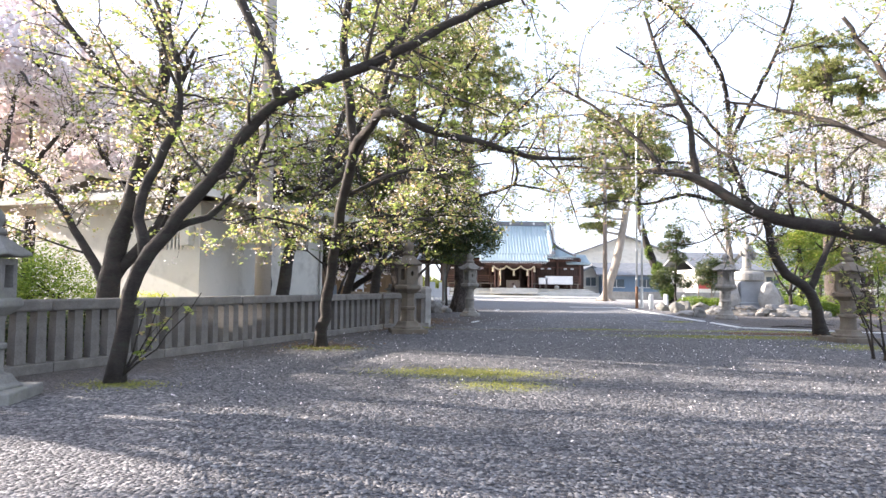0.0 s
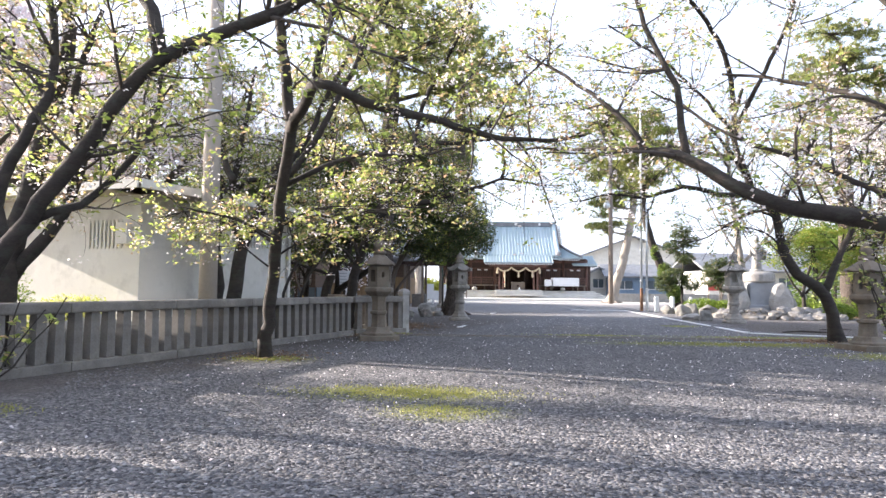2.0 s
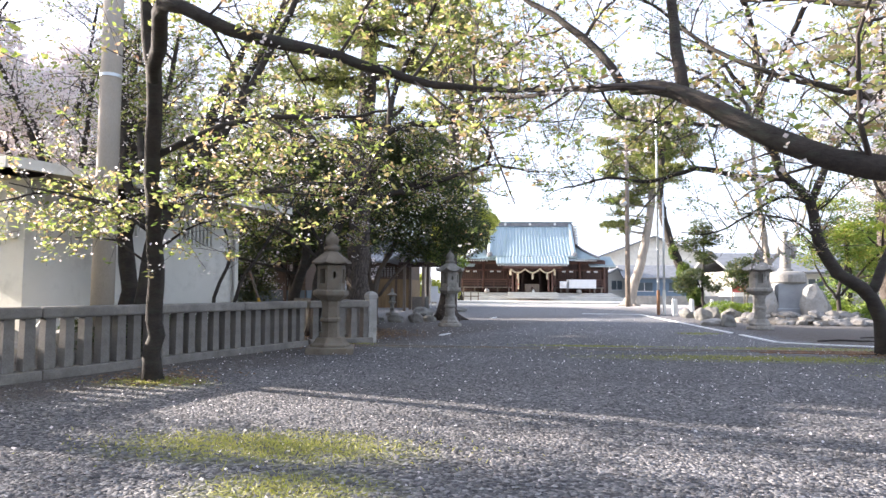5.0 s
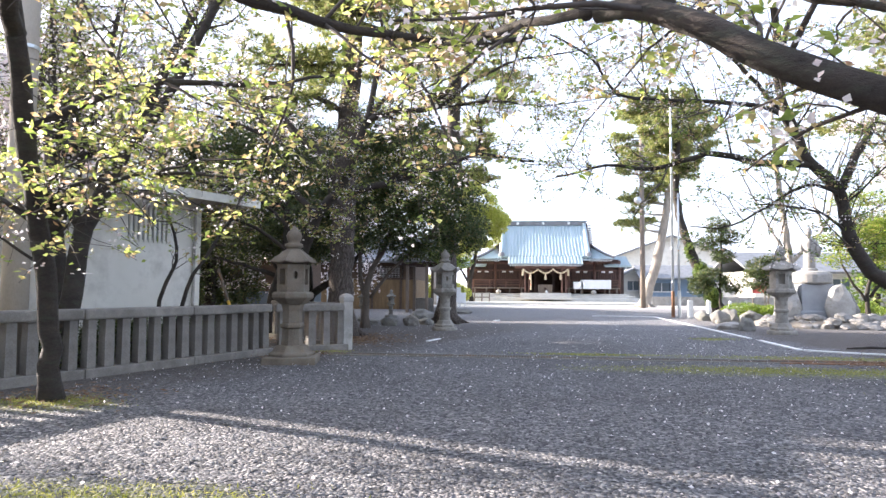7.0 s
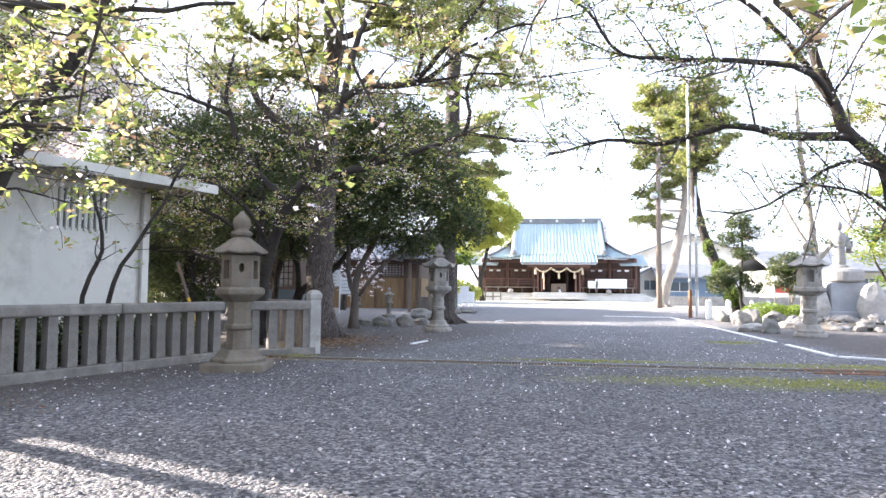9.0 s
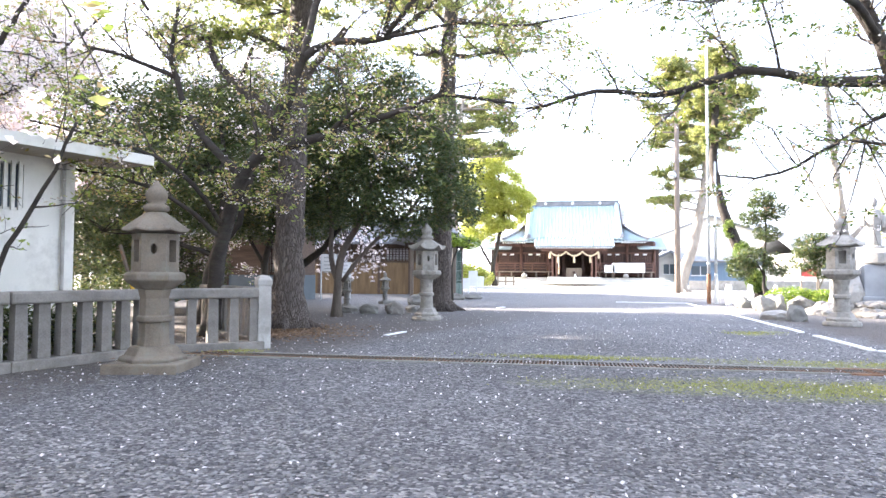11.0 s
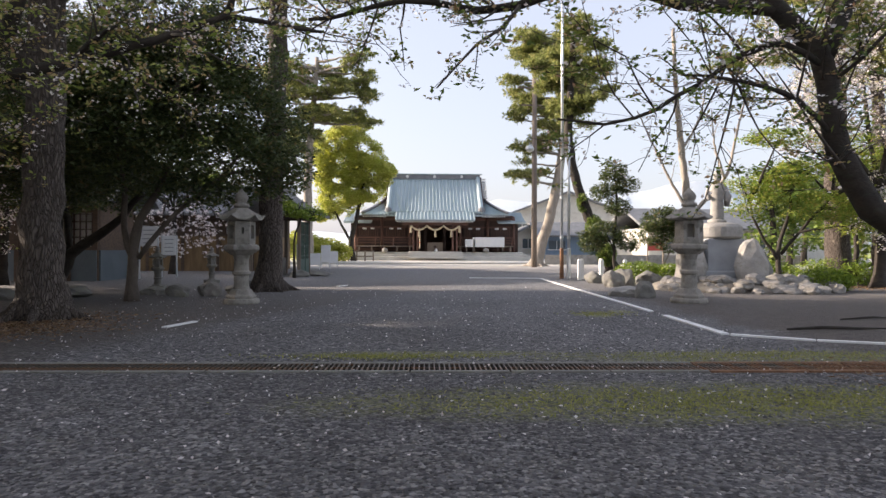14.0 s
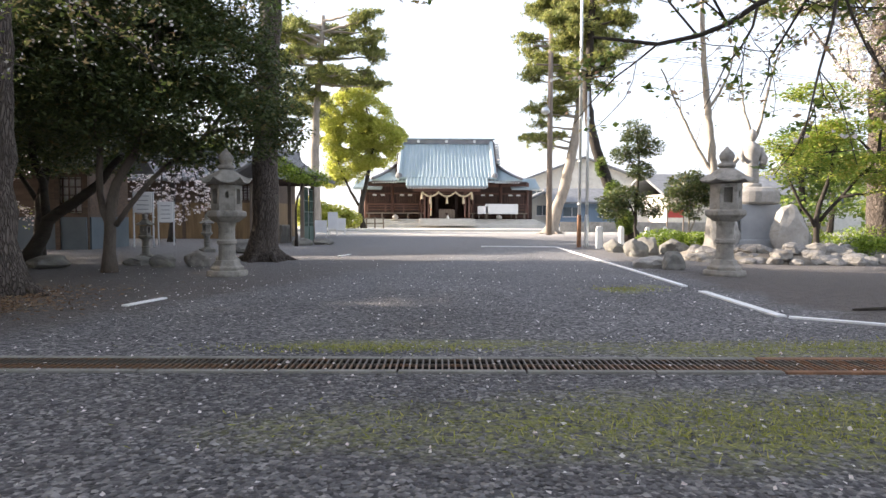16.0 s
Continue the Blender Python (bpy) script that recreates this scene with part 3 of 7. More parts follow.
def lantern_roof(r, z, h, turn, curl):
    """A six-sided stone roof whose corners curl up."""
    s, n, rings = Shape(), 24, []
    for k, (f, dz) in enumerate([(0.55, -0.02), (0.93, 0.0), (1.0, 0.03), (0.99, 0.12), (0.84, 0.34), (0.58, 0.66), (0.34, 0.92), (0.27, 1.0)]):
        row = []
        for i in range(n):
            a = turn + 2 * math.pi * i / n
            w = (i % 4) / 4
            edge = math.cos(math.pi / 6) / math.cos((w - 0.5) * math.pi / 3)
            corner = abs(w - 0.5) * 2
            rr = r * f * edge if k < 6 else r * f
            row.append((rr * math.cos(a), rr * math.sin(a), z + h * dz + (curl * corner ** 3 if 1 <= k <= 3 else curl * 0.3 * corner ** 3 if k == 4 else 0)))
        rings.append(row)
    vs = [p for row in rings for p in row]
    fs = [(j * n + i, j * n + (i + 1) % n, (j + 1) * n + (i + 1) % n, (j + 1) * n + i) for j in range(len(rings) - 1) for i in range(n)]
    s.add(vs, fs + [tuple(range(n))[::-1], tuple(range((len(rings) - 1) * n, len(rings) * n))])
    return s


def stone_lantern(at, size, stone, label, turn=0.3, round_shaft=True, rim=0.47, slab=1.0, curl=0.07, tall=1.0, group="stone lanterns"):
    """size: 1 is 2.5 m high."""
    k = size
    w = 0.76 if slab == 0 else 1.0
    top = thing("stone_lantern", at, label, "lantern", group)
    if slab > 0:
        part("slab", Shape().box(0, 0, 0.05, slab * k, slab * k, 0.14, 12), stone, top, bevel=0.02)
    else:
        part("slab", Shape().lathe([(0.38 * k, -0.02), (0.4 * k, 0.04), (0.38 * k, 0.12)], 18), stone, top, bevel=0.02)
    part("foot", Shape().lathe([(0.42 * k * w, 0.11), (0.43 * k * w, 0.17 * k), (0.36 * k * w, 0.21 * k), (0.3 * k * w, 0.3 * k), (0.27 * k * w, 0.32 * k)], 6, 0, 0, turn), stone, top, bevel=0.015)
    n = 20 if round_shaft else 6
    z1 = 1.06 * k * tall
    q = k * (0.86 if slab == 0 else 1.0)
    sh = [(0.21 * q, 0.31 * k), (0.19 * q, 0.42 * k), (0.185 * q, 0.62 * k), (0.225 * q, 0.64 * k), (0.225 * q, 0.7 * k), (0.185 * q, 0.72 * k), (0.18 * q, z1 - 0.12 * k), (0.21 * q, z1)]
    part("shaft", Shape().lathe(sh, n, turn=turn), stone, top, smooth=False, bevel=0.008)
    part("platform", Shape().lathe([(0.23 * k, z1), (0.36 * k, z1 + 0.1 * k), (0.385 * k, z1 + 0.12 * k), (0.385 * k, z1 + 0.2 * k), (0.34 * k, z1 + 0.23 * k)], 6, turn=turn), stone, top, bevel=0.015)
    z2 = z1 + 0.23 * k
    part("light_chamber", hex_chamber(z2, z2 + 0.5 * k, 0.295 * k, turn, {4: "round", 3: "square", 0: "square", 1: "round", 5: "square"}), stone, top)
    z3 = z2 + 0.5 * k
    part("roof", lantern_roof(rim * k, z3 + 0.02, 0.28 * k, turn, curl * k), stone, top, smooth=False, bevel=0.006)
    z4 = z3 + 0.29 * k
    part("finial", Shape().lathe([(0.12 * k, z4), (0.17 * k, z4 + 0.04 * k), (0.16 * k, z4 + 0.09 * k), (0.1 * k, z4 + 0.12 * k), (0.13 * k, z4 + 0.17 * k), (0.145 * k, z4 + 0.24 * k), (0.115 * k, z4 + 0.31 * k), (0.055 * k, z4 + 0.37 * k), (0.012 * k, z4 + 0.43 * k)], 16), stone, top, smooth=True)
    return top


LANTERN_WORDS = "weathered grey stone lantern "
stone_lantern((-1.1, 17.05, 0), 0.96, STONE_BROWN, LANTERN_WORDS + "in front of the stone fence", 0.5, False, 0.42, 0.95, 0.02)
stone_lantern((0.5, 26.7, 0), 1.03, STONE_WARM, "pale stone lantern with a round ringed shaft at the gravel's edge", 0.35, True, 0.5, 0, 0.1)
stone_lantern((10.85, 27.1, 0), 1.08, STONE_WARM, "pale stone lantern with a pointed finial beside the monument", 0.8, True, 0.5, 0, 0.04)
stone_lantern((9.6, 16.3, 0), 0.92, STONE_BROWN, LANTERN_WORDS + "beside a leaning cherry tree", 0.2, True, 0.5, 1.0, 0.03)
stone_lantern((-4.55, 6.75, 0), 0.82, STONE_DARK, "dark mossy stone lantern standing before the stone fence", 0.5, False, 0.46, 1.0, 0.02)
small_a = stone_lantern((-3.35, 31.6, 0), 0.52, STONE_DARK, "small dark garden stone lantern on bare soil", 0.1, True, 0.5, 0.8, group="small garden lanterns")
tagged(copy_thing(small_a, pose(-2.95, 35.3, 0, 0, 0, 30)), "small grey garden stone lantern on bare soil")


# ---- cream plaster storehouse behind the fence
store = thing("storehouse", (-5.43, 14.19, 0), "cream plastered storehouse with barred windows and wide eaves", "building", rz=-19.5)
# local: x along to the right of the wall's outward side, y along the long wall
LW, DW, HW = 4.96, 5.2, 3.0


def wall_with_hole(s, a, b, z0, z1, holes, t, outward):
    """A wall from a to b with rectangular holes (start, end, low, high), t thick, in one piece."""
    d = Vector((b[0] - a[0], b[1] - a[1], 0))
    way, inn = d.normalized(), Vector((*outward, 0)) * -t
    us = sorted({0.0, d.length, *[h[0] for h in holes], *[h[1] for h in holes]})
    zs = sorted({z0, z1, *[h[2] for h in holes], *[h[3] for h in holes]})
    full = {(i, j) for i in range(len(us) - 1) for j in range(len(zs) - 1) if not any(h[0] <= us[i] < h[1] and h[2] <= zs[j] < h[3] for h in holes)}
    ids, vs, fs = {}, [], []

    def at(i, j, k):
        if (i, j, k) not in ids:
            ids[i, j, k] = len(vs)
            p = Vector((*a, 0)) + way * us[i] + inn * k
            vs.append((p.x, p.y, zs[j]))
        return ids[i, j, k]

    for i, j in sorted(full):
        fs.append((at(i, j, 0), at(i + 1, j, 0), at(i + 1, j + 1, 0), at(i, j + 1, 0)))
        fs.append((at(i, j, 1), at(i, j + 1, 1), at(i + 1, j + 1, 1), at(i + 1, j, 1)))
        for di, dj, e in ((-1, 0, ((i, j), (i, j + 1))), (1, 0, ((i + 1, j), (i + 1, j + 1))), (0, -1, ((i, j), (i + 1, j))), (0, 1, ((i, j + 1), (i + 1, j + 1)))):
            if (i + di, j + dj) not in full:
                fs.append((at(*e[0], 0), at(*e[1], 0), at(*e[1], 1), at(*e[0], 1)))
    s.add(vs, fs)
    return s


part("wall", wall_with_hole(Shape(), (0, 0), (0, LW), 0.12, HW + 0.05, [(1.4, 2.2, 2.26, 2.84), (3.2, 4.16, 2.2, 2.86)], 0.18, (1, 0)), PLASTER, store)
part("wall", wall_with_hole(Shape(), (-DW, 0), (-0.18, 0), 0.12, HW + 0.05, [(3.75, 4.75, 2.0, 2.5)], 0.18, (0, -1)), PLASTER, store)
part("wall", wall_with_hole(Shape(), (-DW, LW), (-0.18, LW), 0.12, HW + 0.05, [], 0.18, (0, 1)), PLASTER, store)
part("wall", wall_with_hole(Shape(), (-DW, 0.18), (-DW, LW - 0.18), 0.12, HW + 0.05, [], 0.18, (-1, 0)), PLASTER, store)
part("footing", Shape().box(-DW / 2, LW / 2, 0.06, DW + 0.06, LW + 0.06, 0.16), STONE, store)
for y0, y1, z0, z1, x, axis in ((1.4, 2.2, 2.26, 2.84, -0.02, 1), (3.2, 4.16, 2.2, 2.86, -0.02, 1), (-1.45, -0.45, 2.0, 2.5, 0.02, 0)):
    win = part("window", (Shape().box(-0.14, (y0 + y1) / 2, (z0 + z1) / 2, 0.03, y1 - y0, z1 - z0) if axis else Shape().box((y0 + y1) / 2, 0.14, (z0 + z1) / 2, y1 - y0, 0.03, z1 - z0)), BLUE_PANEL, store, "dark recessed window")
    nb = 9
    for i in range(nb):
        u = y0 + (y1 - y0) * (i + 0.5) / nb
        part("bar", Shape().box(0.01, u, (z0 + z1) / 2, 0.04, 0.055, z1 - z0 + 0.08) if axis else Shape().box(u, -0.01, (z0 + z1) / 2, 0.055, 0.04, z1 - z0 + 0.08), PLASTER, win)
part("meter_box", Shape().box(-0.28, -0.1, 2.25, 0.26, 0.18, 0.42), PLASTER, store, "small cream meter box", bevel=0.01)
part("pipe", Shape().tube([(0.05, 4.75, 0.15), (0.05, 4.75, 2.95)], [0.03, 0.03], 8), STONE_PALE, store, "thin grey downpipe")
rf = Shape()
for sgn in (0, 1):
    x0, x1 = (0.85, -DW / 2) if sgn == 0 else (-DW - 0.85, -DW / 2)
    rf.sheet([[(x0, -0.8, 3.03), (x0, LW + 0.8, 3.03)], [(x1, -0.8, 3.62), (x1, LW + 0.8, 3.62)]])
part("roof", rf, ROOF_SHEET, store, "weathered brown low-pitched roof", solid=-0.14)
part("eave_board", Shape().box(0.42, LW / 2, 3.04, 0.86, LW + 1.5, 0.05), ROOF_TAN, store, "tan boarded eave soffit")
part("eave_board", Shape().box(-DW / 2, -0.42, 3.04, DW + 1.5, 0.78, 0.05), ROOF_TAN, store, "tan boarded eave soffit")
part("fascia", Shape().box(0.86, LW / 2, 3.09, 0.05, LW + 1.6, 0.16), PLASTER, store)
part("fascia", Shape().box(-DW / 2, -0.82, 3.09, DW + 1.6, 0.05, 0.16), PLASTER, store)
gb = Shape().add([(-DW, -0.02, HW + 0.05), (0, -0.02, HW + 0.05), (-DW / 2, -0.02, 3.56), (-DW, -0.1, HW + 0.05), (0, -0.1, HW + 0.05), (-DW / 2, -0.1, 3.56)], [(0, 2, 1), (3, 4, 5), (0, 1, 4, 3), (1, 2, 5, 4), (2, 0, 3, 5)])
part("gable", gb, PLASTER, store)

pole = thing("utility_pole", (-3.97, 14.05, 0), "smooth beige concrete pole behind the stone fence", "pole")
part("shaft", Shape().lathe([(0.175, 0), (0.165, 3), (0.14, 9)], 20), CONCRETE, pole, smooth=True)
for z in (4.6, 6.2):
    part("band", Shape().lathe([(0.17, z), (0.17, z + 0.05)], 20), STEEL, pole)


# ---- the worship hall
HX, HY = 5.5, 78.0
hall = thing("shrine_hall", (HX, HY, 0.35), "timber shrine hall with a pale green copper roof", "building")


def hall_part(name, s, m, label="", **kw):
    return part(name, s, m, hall, label, **kw)


for i, (w, d0, h) in enumerate(((19.4, -2.9, 0.16), (18.4, -2.3, 0.36), (17.4, -1.7, 0.58))):
    hall_part("platform_step", Shape().box(0, (d0 + 9) / 2, h / 2 - 0.15, w, 9 - d0, h + 0.3), PAVING, bevel=0.02)
for i in range(4):
    hall_part("stair", Shape().box(0, -3.9 + i * 0.34, 0.08 + i * 0.15, 5.2, 0.4, 0.17 + i * 0.02), PAVING, bevel=0.015)
body = Shape()
wall_with_hole(body, (-8.0, 0.6), (8.0, 0.6), 0.55, 4.3, [(5.6, 6.9, 0.8, 2.9), (7.15, 8.85, 0.8, 3.0), (9.1, 10.4, 0.8, 2.9)], 0.2, (0, -1))
hall_part("wall", body, WOOD_DARK)
for x, y, sx, sy in ((-7.9, 5.4, 0.2, 9.3), (7.9, 5.4, 0.2, 9.3), (0, 10, 15.6, 0.2)):
    hall_part("wall", Shape().box(x, y, 2.4, sx, sy, 3.8), WOOD_DARK)
hall_part("inner_floor", Shape().box(0, 5, 0.62, 15.4, 8.6, 0.12), WOOD_OLD)
hall_part("inner_screen", Shape().box(0, 5.5, 2.2, 6, 0.1, 3.1), WOOD_DARK)
for x in (-8, -5.35, -2.6, 2.6, 5.35, 8):
    hall_part("column", Shape().lathe([(0.15, 0.5), (0.14, 4.2)], 14, x, 0.42), WOOD_RED, smooth=True)
for z, h in ((0.86, 0.2), (2.05, 0.14), (3.1, 0.16), (3.9, 0.24)):
    hall_part("beam", Shape().box(0, 0.44, z, 16.2, 0.13, h) if z > 3 else Shape().box(-5.3, 0.44, z, 5.4, 0.12, h), WOOD_RED)
    if z < 3:
        hall_part("beam", Shape().box(5.3, 0.44, z, 5.4, 0.12, h), WOOD_RED)
for x0 in (-4.0, -6.7, 4.0, 6.7):
    lat = hall_part("lattice_window", Shape().box(x0, 0.48, 2.6, 2.0, 0.06, 0.9), WOOD_DARK, "dark lattice window")
    for i in range(9):
        part("slat", Shape().box(x0 - 0.9 + i * 0.225, 0.44, 2.6, 0.05, 0.05, 0.9), WOOD_RED, lat)
    for i in range(2):
        part("paper_strip", Shape().box(x0 - 0.4 + i * 0.8, 0.34, 2.95, 0.4, 0.01, 0.16), WHITE, lat, "white folded paper strip")
# veranda and its railings
for sx in (-1, 1):
    hall_part("veranda", Shape().box(sx * 5.0, -0.55, 1.16, 5.6, 1.5, 0.12), WOOD_POST, bevel=0.01)
    for i in range(5):
        hall_part("veranda_post", Shape().box(sx * (2.5 + i * 1.25), -1.2, 0.82, 0.14, 0.14, 0.6), WOOD_POST)
    for z in (1.5, 1.78, 2.02):
        hall_part("railing", Shape().box(sx * 5.0, -1.25, z, 5.7, 0.08, 0.08), WOOD_RED)
    for i in range(4):
        hall_part("railing_post", Shape().box(sx * (2.4 + i * 1.75), -1.25, 1.62, 0.11, 0.11, 0.86), WOOD_RED)
# porch posts and beams
for x in (-2.1, -1.72, 1.72, 2.1):
    hall_part("porch_post", Shape().box(x, -2.5, 1.95, 0.17, 0.17, 3.4), WOOD_RED, bevel=0.015)
hall_part("porch_beam", Shape().box(0, -2.5, 3.35, 6.4, 0.24, 0.34), WOOD_RED, bevel=0.02)
hall_part("porch_beam", Shape().box(0, -2.5, 3.66, 7.0, 0.3, 0.14), WOOD_DARK)


def slope(u):
    """Height of the roof from the eave (0) to the ridge (1), gently hollow."""
    return 0.62 * u + 0.38 * u ** 2


def roof_sheet(x0, x1, y0, z0, y1, z1, nx, nu=12, hip0=0.0, hip1=0.0, lift=0.0):
    rows = []
    for j in range(nu + 1):
        u = j / nu
        xa, xb = x0 + hip0 * u, x1 - hip1 * u
        rows.append([(xa + (xb - xa) * i / nx, y0 + (y1 - y0) * u, z0 + (z1 - z0) * slope(u) + lift * (1 - u) * abs(2 * i / nx - 1) ** 6) for i in range(nx + 1)])
    return rows


def ribs(rows, every, w=0.055, h=0.07):
    s = Shape()
    for i in range(0, len(rows[0]), every):
        line = [Vector(r[i]) for r in rows]
        up = Vector((0, 0, h))
        vs = []
        for p in line:
            vs += [p + Vector((-w, 0, 0.004)), p + Vector((-w * 0.6, 0, 0)) + up, p + Vector((w * 0.6, 0, 0)) + up, p + Vector((w, 0, 0.004))]
        n = len(line)
        s.add(vs, [(4 * k + q, 4 * k + q + 1, 4 * k + q + 5, 4 * k + q + 4) for k in range(n - 1) for q in range(3)] + [(0, 1, 2, 3)])
    return s


main_lo = roof_sheet(-7.25, 7.25, -1.3, 4.22, 3.4, 6.3, 40, 8, 2.6, 2.6, 0.16)
whole = roof_sheet(-4.8, 4.8, -3.0, 3.68, 4.2, 8.5, 27, 16)
main_hi = whole[4:]
porch = [[(p[0] * 3.8 / 4.6, p[1], p[2] - 0.02) for p in r] for r in roof_sheet(-4.6, 4.6, -3.0, 3.68, 4.2, 8.5, 22, 16)[:6]]
for name, rows, solid in (("roof_front_skirt", main_lo, 0.12), ("roof_front", main_hi, 0.14), ("porch_roof", porch, 0.12)):
    sheet = hall_part(name, Shape().sheet(rows), COPPER, solid=solid, smooth=True)
    tagged(part("roof_ribs", ribs(rows, 1, 0.075, 0.1), COPPER, sheet), kind="stuff")
back = hall_part("roof_back", Shape().sheet(roof_sheet(-4.9, 4.9, 11.5, 4.4, 4.2, 8.5, 20)), COPPER, solid=0.14, smooth=True)
for sx in (-1, 1):
    side_rows = [[(sx * (7.25 - 2.6 * u), -1.3 + 4.7 * u + (9.9 - 9.4 * u + 0.001) * v, 4.22 + 2.08 * slope(u)) for v in (0, 0.25, 0.5, 0.75, 1)] for u in np.linspace(0, 1, 9)]
    hall_part("roof_side", Shape().sheet(side_rows), COPPER, solid=-0.1 if sx > 0 else 0.1)
    gable = hall_part("gable", Shape().add([(sx * 5.0, 0.2, 5.2), (sx * 5.0, 8.2, 5.2), (sx * 5.0, 4.2, 8.62), (sx * 4.85, 0.2, 5.2), (sx * 4.85, 8.2, 5.2), (sx * 4.85, 4.2, 8.62)], [(0, 1, 2), (3, 5, 4), (0, 2, 5, 3), (1, 4, 5, 2)]), WOOD_DARK)
    for i in range(9):
        part("gable_slat", Shape().box(sx * 5.2, 4.2, 6.2 + i * 0.27, 0.5, 5.6 - i * 0.58, 0.09), WHITE, gable)
    vb = [Vector((sx * 4.62, -0.9 + 5.1 * u, 5.0 + 3.25 * slope(u))) for u in np.linspace(0, 1, 10)]
    hall_part("verge_ridge", Shape().tube([(p.x, p.y, 0.12 + 3.68 + 4.82 * slope((p.y + 3) / 7.2)) for p in vb], [0.24] * 10, 8), COPPER, smooth=True)
    hall_part("verge_end", Shape().lathe([(0.3, 4.55), (0.34, 4.65), (0.3, 4.95), (0.1, 5.05)], 8, sx * 4.62, -0.95), RIDGE)
    hp = [(sx * (7.25 - 2.55 * u), -1.3 + 4.6 * u, 4.46 + 2.08 * slope(u)) for u in np.linspace(0, 1, 8)]
    hall_part("hip_ridge", Shape().tube(hp, [0.15] * 8, 8), RIDGE, smooth=True)
    # lower wings
    wr = roof_sheet(sx * 9.1, sx * 6.4, -0.3, 3.55, 3.2, 4.7, 14, 6)
    wing = hall_part("wing_roof", Shape().sheet(wr), COPPER, solid=-0.1 if sx > 0 else 0.1)
    part("roof_ribs", ribs(wr, 1, 0.07, 0.13), COPPER, wing)
    ws = Shape().box(sx * 8.0, 1.1, 1.95, 1.1, 0.2, 3.1)
    hall_part("wing_wall", ws, WOOD_DARK)
for x0, x1, y, z in ((-7.2, -4.6, -1.22, 4.1), (4.6, 7.2, -1.22, 4.1), (-3.75, 3.75, -2.92, 3.52)):
    n = int((x1 - x0) / 0.24)
    raft = Shape()
    for i in range(n):
        raft.box(x0 + (i + 0.5) * 0.24, y + 0.7, z + 0.12, 0.1, 1.6, 0.1, 0, 10)
    tagged(hall_part("rafters", raft, WOOD_DARK), kind="stuff")
    tips = Shape()
    for i in range(n):
        tips.box(x0 + (i + 0.5) * 0.24, y - 0.1, z - 0.02, 0.11, 0.02, 0.11)
    tagged(hall_part("rafter_tips", tips, WHITE, "white-painted rafter ends"), kind="stuff")
    hall_part("eave_edge", Shape().box((x0 + x1) / 2, y - 0.02, z + 0.12, x1 - x0 + 0.15, 0.1, 0.1), RIDGE)
hall_part("soffit", Shape().box(0, 1.5, 4.3, 13.6, 5.2, 0.08), WOOD_DARK)
hall_part("ridge", Shape().box(0, 4.2, 8.6, 9.7, 0.55, 0.46), RIDGE, bevel=0.03)
hall_part("ridge_cap", Shape().box(0, 4.2, 8.88, 10.1, 0.72, 0.1), COPPER, bevel=0.02)
for x in (-2.9, 0, 2.9):
    hall_part("emblem", Shape().add([(x + 0.16 * math.cos(k * math.pi / 8), y, 8.62 + 0.16 * math.sin(k * math.pi / 8)) for y in (3.9, 3.86) for k in range(16)], [tuple(range(16)), tuple(range(16, 32))[::-1]] + [(k, 16 + k, 16 + (k + 1) % 16, (k + 1) % 16) for k in range(16)]), WHITE, "pale round emblem")

# rope, offering box, cloth-covered stand
rope = thing("sacred_rope", (HX, HY - 2.75, 0.35), "twisted straw rope with tassels hung under the porch beam", "rope")
line = [(-2.35 + 4.7 * u, 0, 3.15 - 0.42 * abs(math.sin(u * 3 * math.pi)) ** 0.9) for u in np.linspace(0, 1, 46)]
part("rope", Shape().tube(line, [0.085 + 0.02 * math.sin(i * 1.9) for i in range(46)], 8), ROPE, rope, smooth=True)
for u in (0.0, 0.17, 0.5, 0.83, 1.0):
    x = -2.35 + 4.7 * u
    z = 3.1 - 0.42 * abs(math.sin(u * 3 * math.pi)) ** 0.9
    part("tassel", Shape().lathe([(0.05, z), (0.1, z - 0.15), (0.13, z - 0.62), (0.02, z - 0.64)], 9, x, 0), ROPE, rope)
bell = thing("bell_rope", (HX - 1.5, HY - 2.3, 1.3), "striped cloth bell rope hanging in the porch", "rope")
part("cord", Shape().tube([(0, 0, 0.0), (0.02, 0, 0.8), (0, 0, 2.0)], [0.07, 0.06, 0.05], 8), ROPE, bell)
part("ring", Shape().lathe([(0.075, 0.5), (0.09, 0.55), (0.075, 0.6)], 10), RED, bell)
box = thing("offering_box", (HX, HY - 1.5, 0.95), "grey-brown slatted wooden offering box before the doors", "box")
part("body", Shape().box(0, 0, 0.45, 1.5, 0.8, 0.9), WOOD_POST, box, bevel=0.02)
for i in range(7):
    part("slat", Shape().box(-0.6 + i * 0.2, 0, 0.93, 0.09, 0.76, 0.06), WOOD_POST, box)
part("crest", Shape().lathe([(0.14, 0.0), (0.14, 0.02)], 6), WOOD_DARK, box).matrix_basis = pose(0, -0.42, 0.5, 90, 0, 0)
jar = thing("white_vase", (HX + 0.1, HY - 2.35, 0.92), "small white vase in front of the offering box", "vase")
part("body", Shape().lathe([(0.1, 0), (0.15, 0.12), (0.12, 0.25), (0.06, 0.32), (0.08, 0.38)], 14), WHITE, jar, smooth=True)
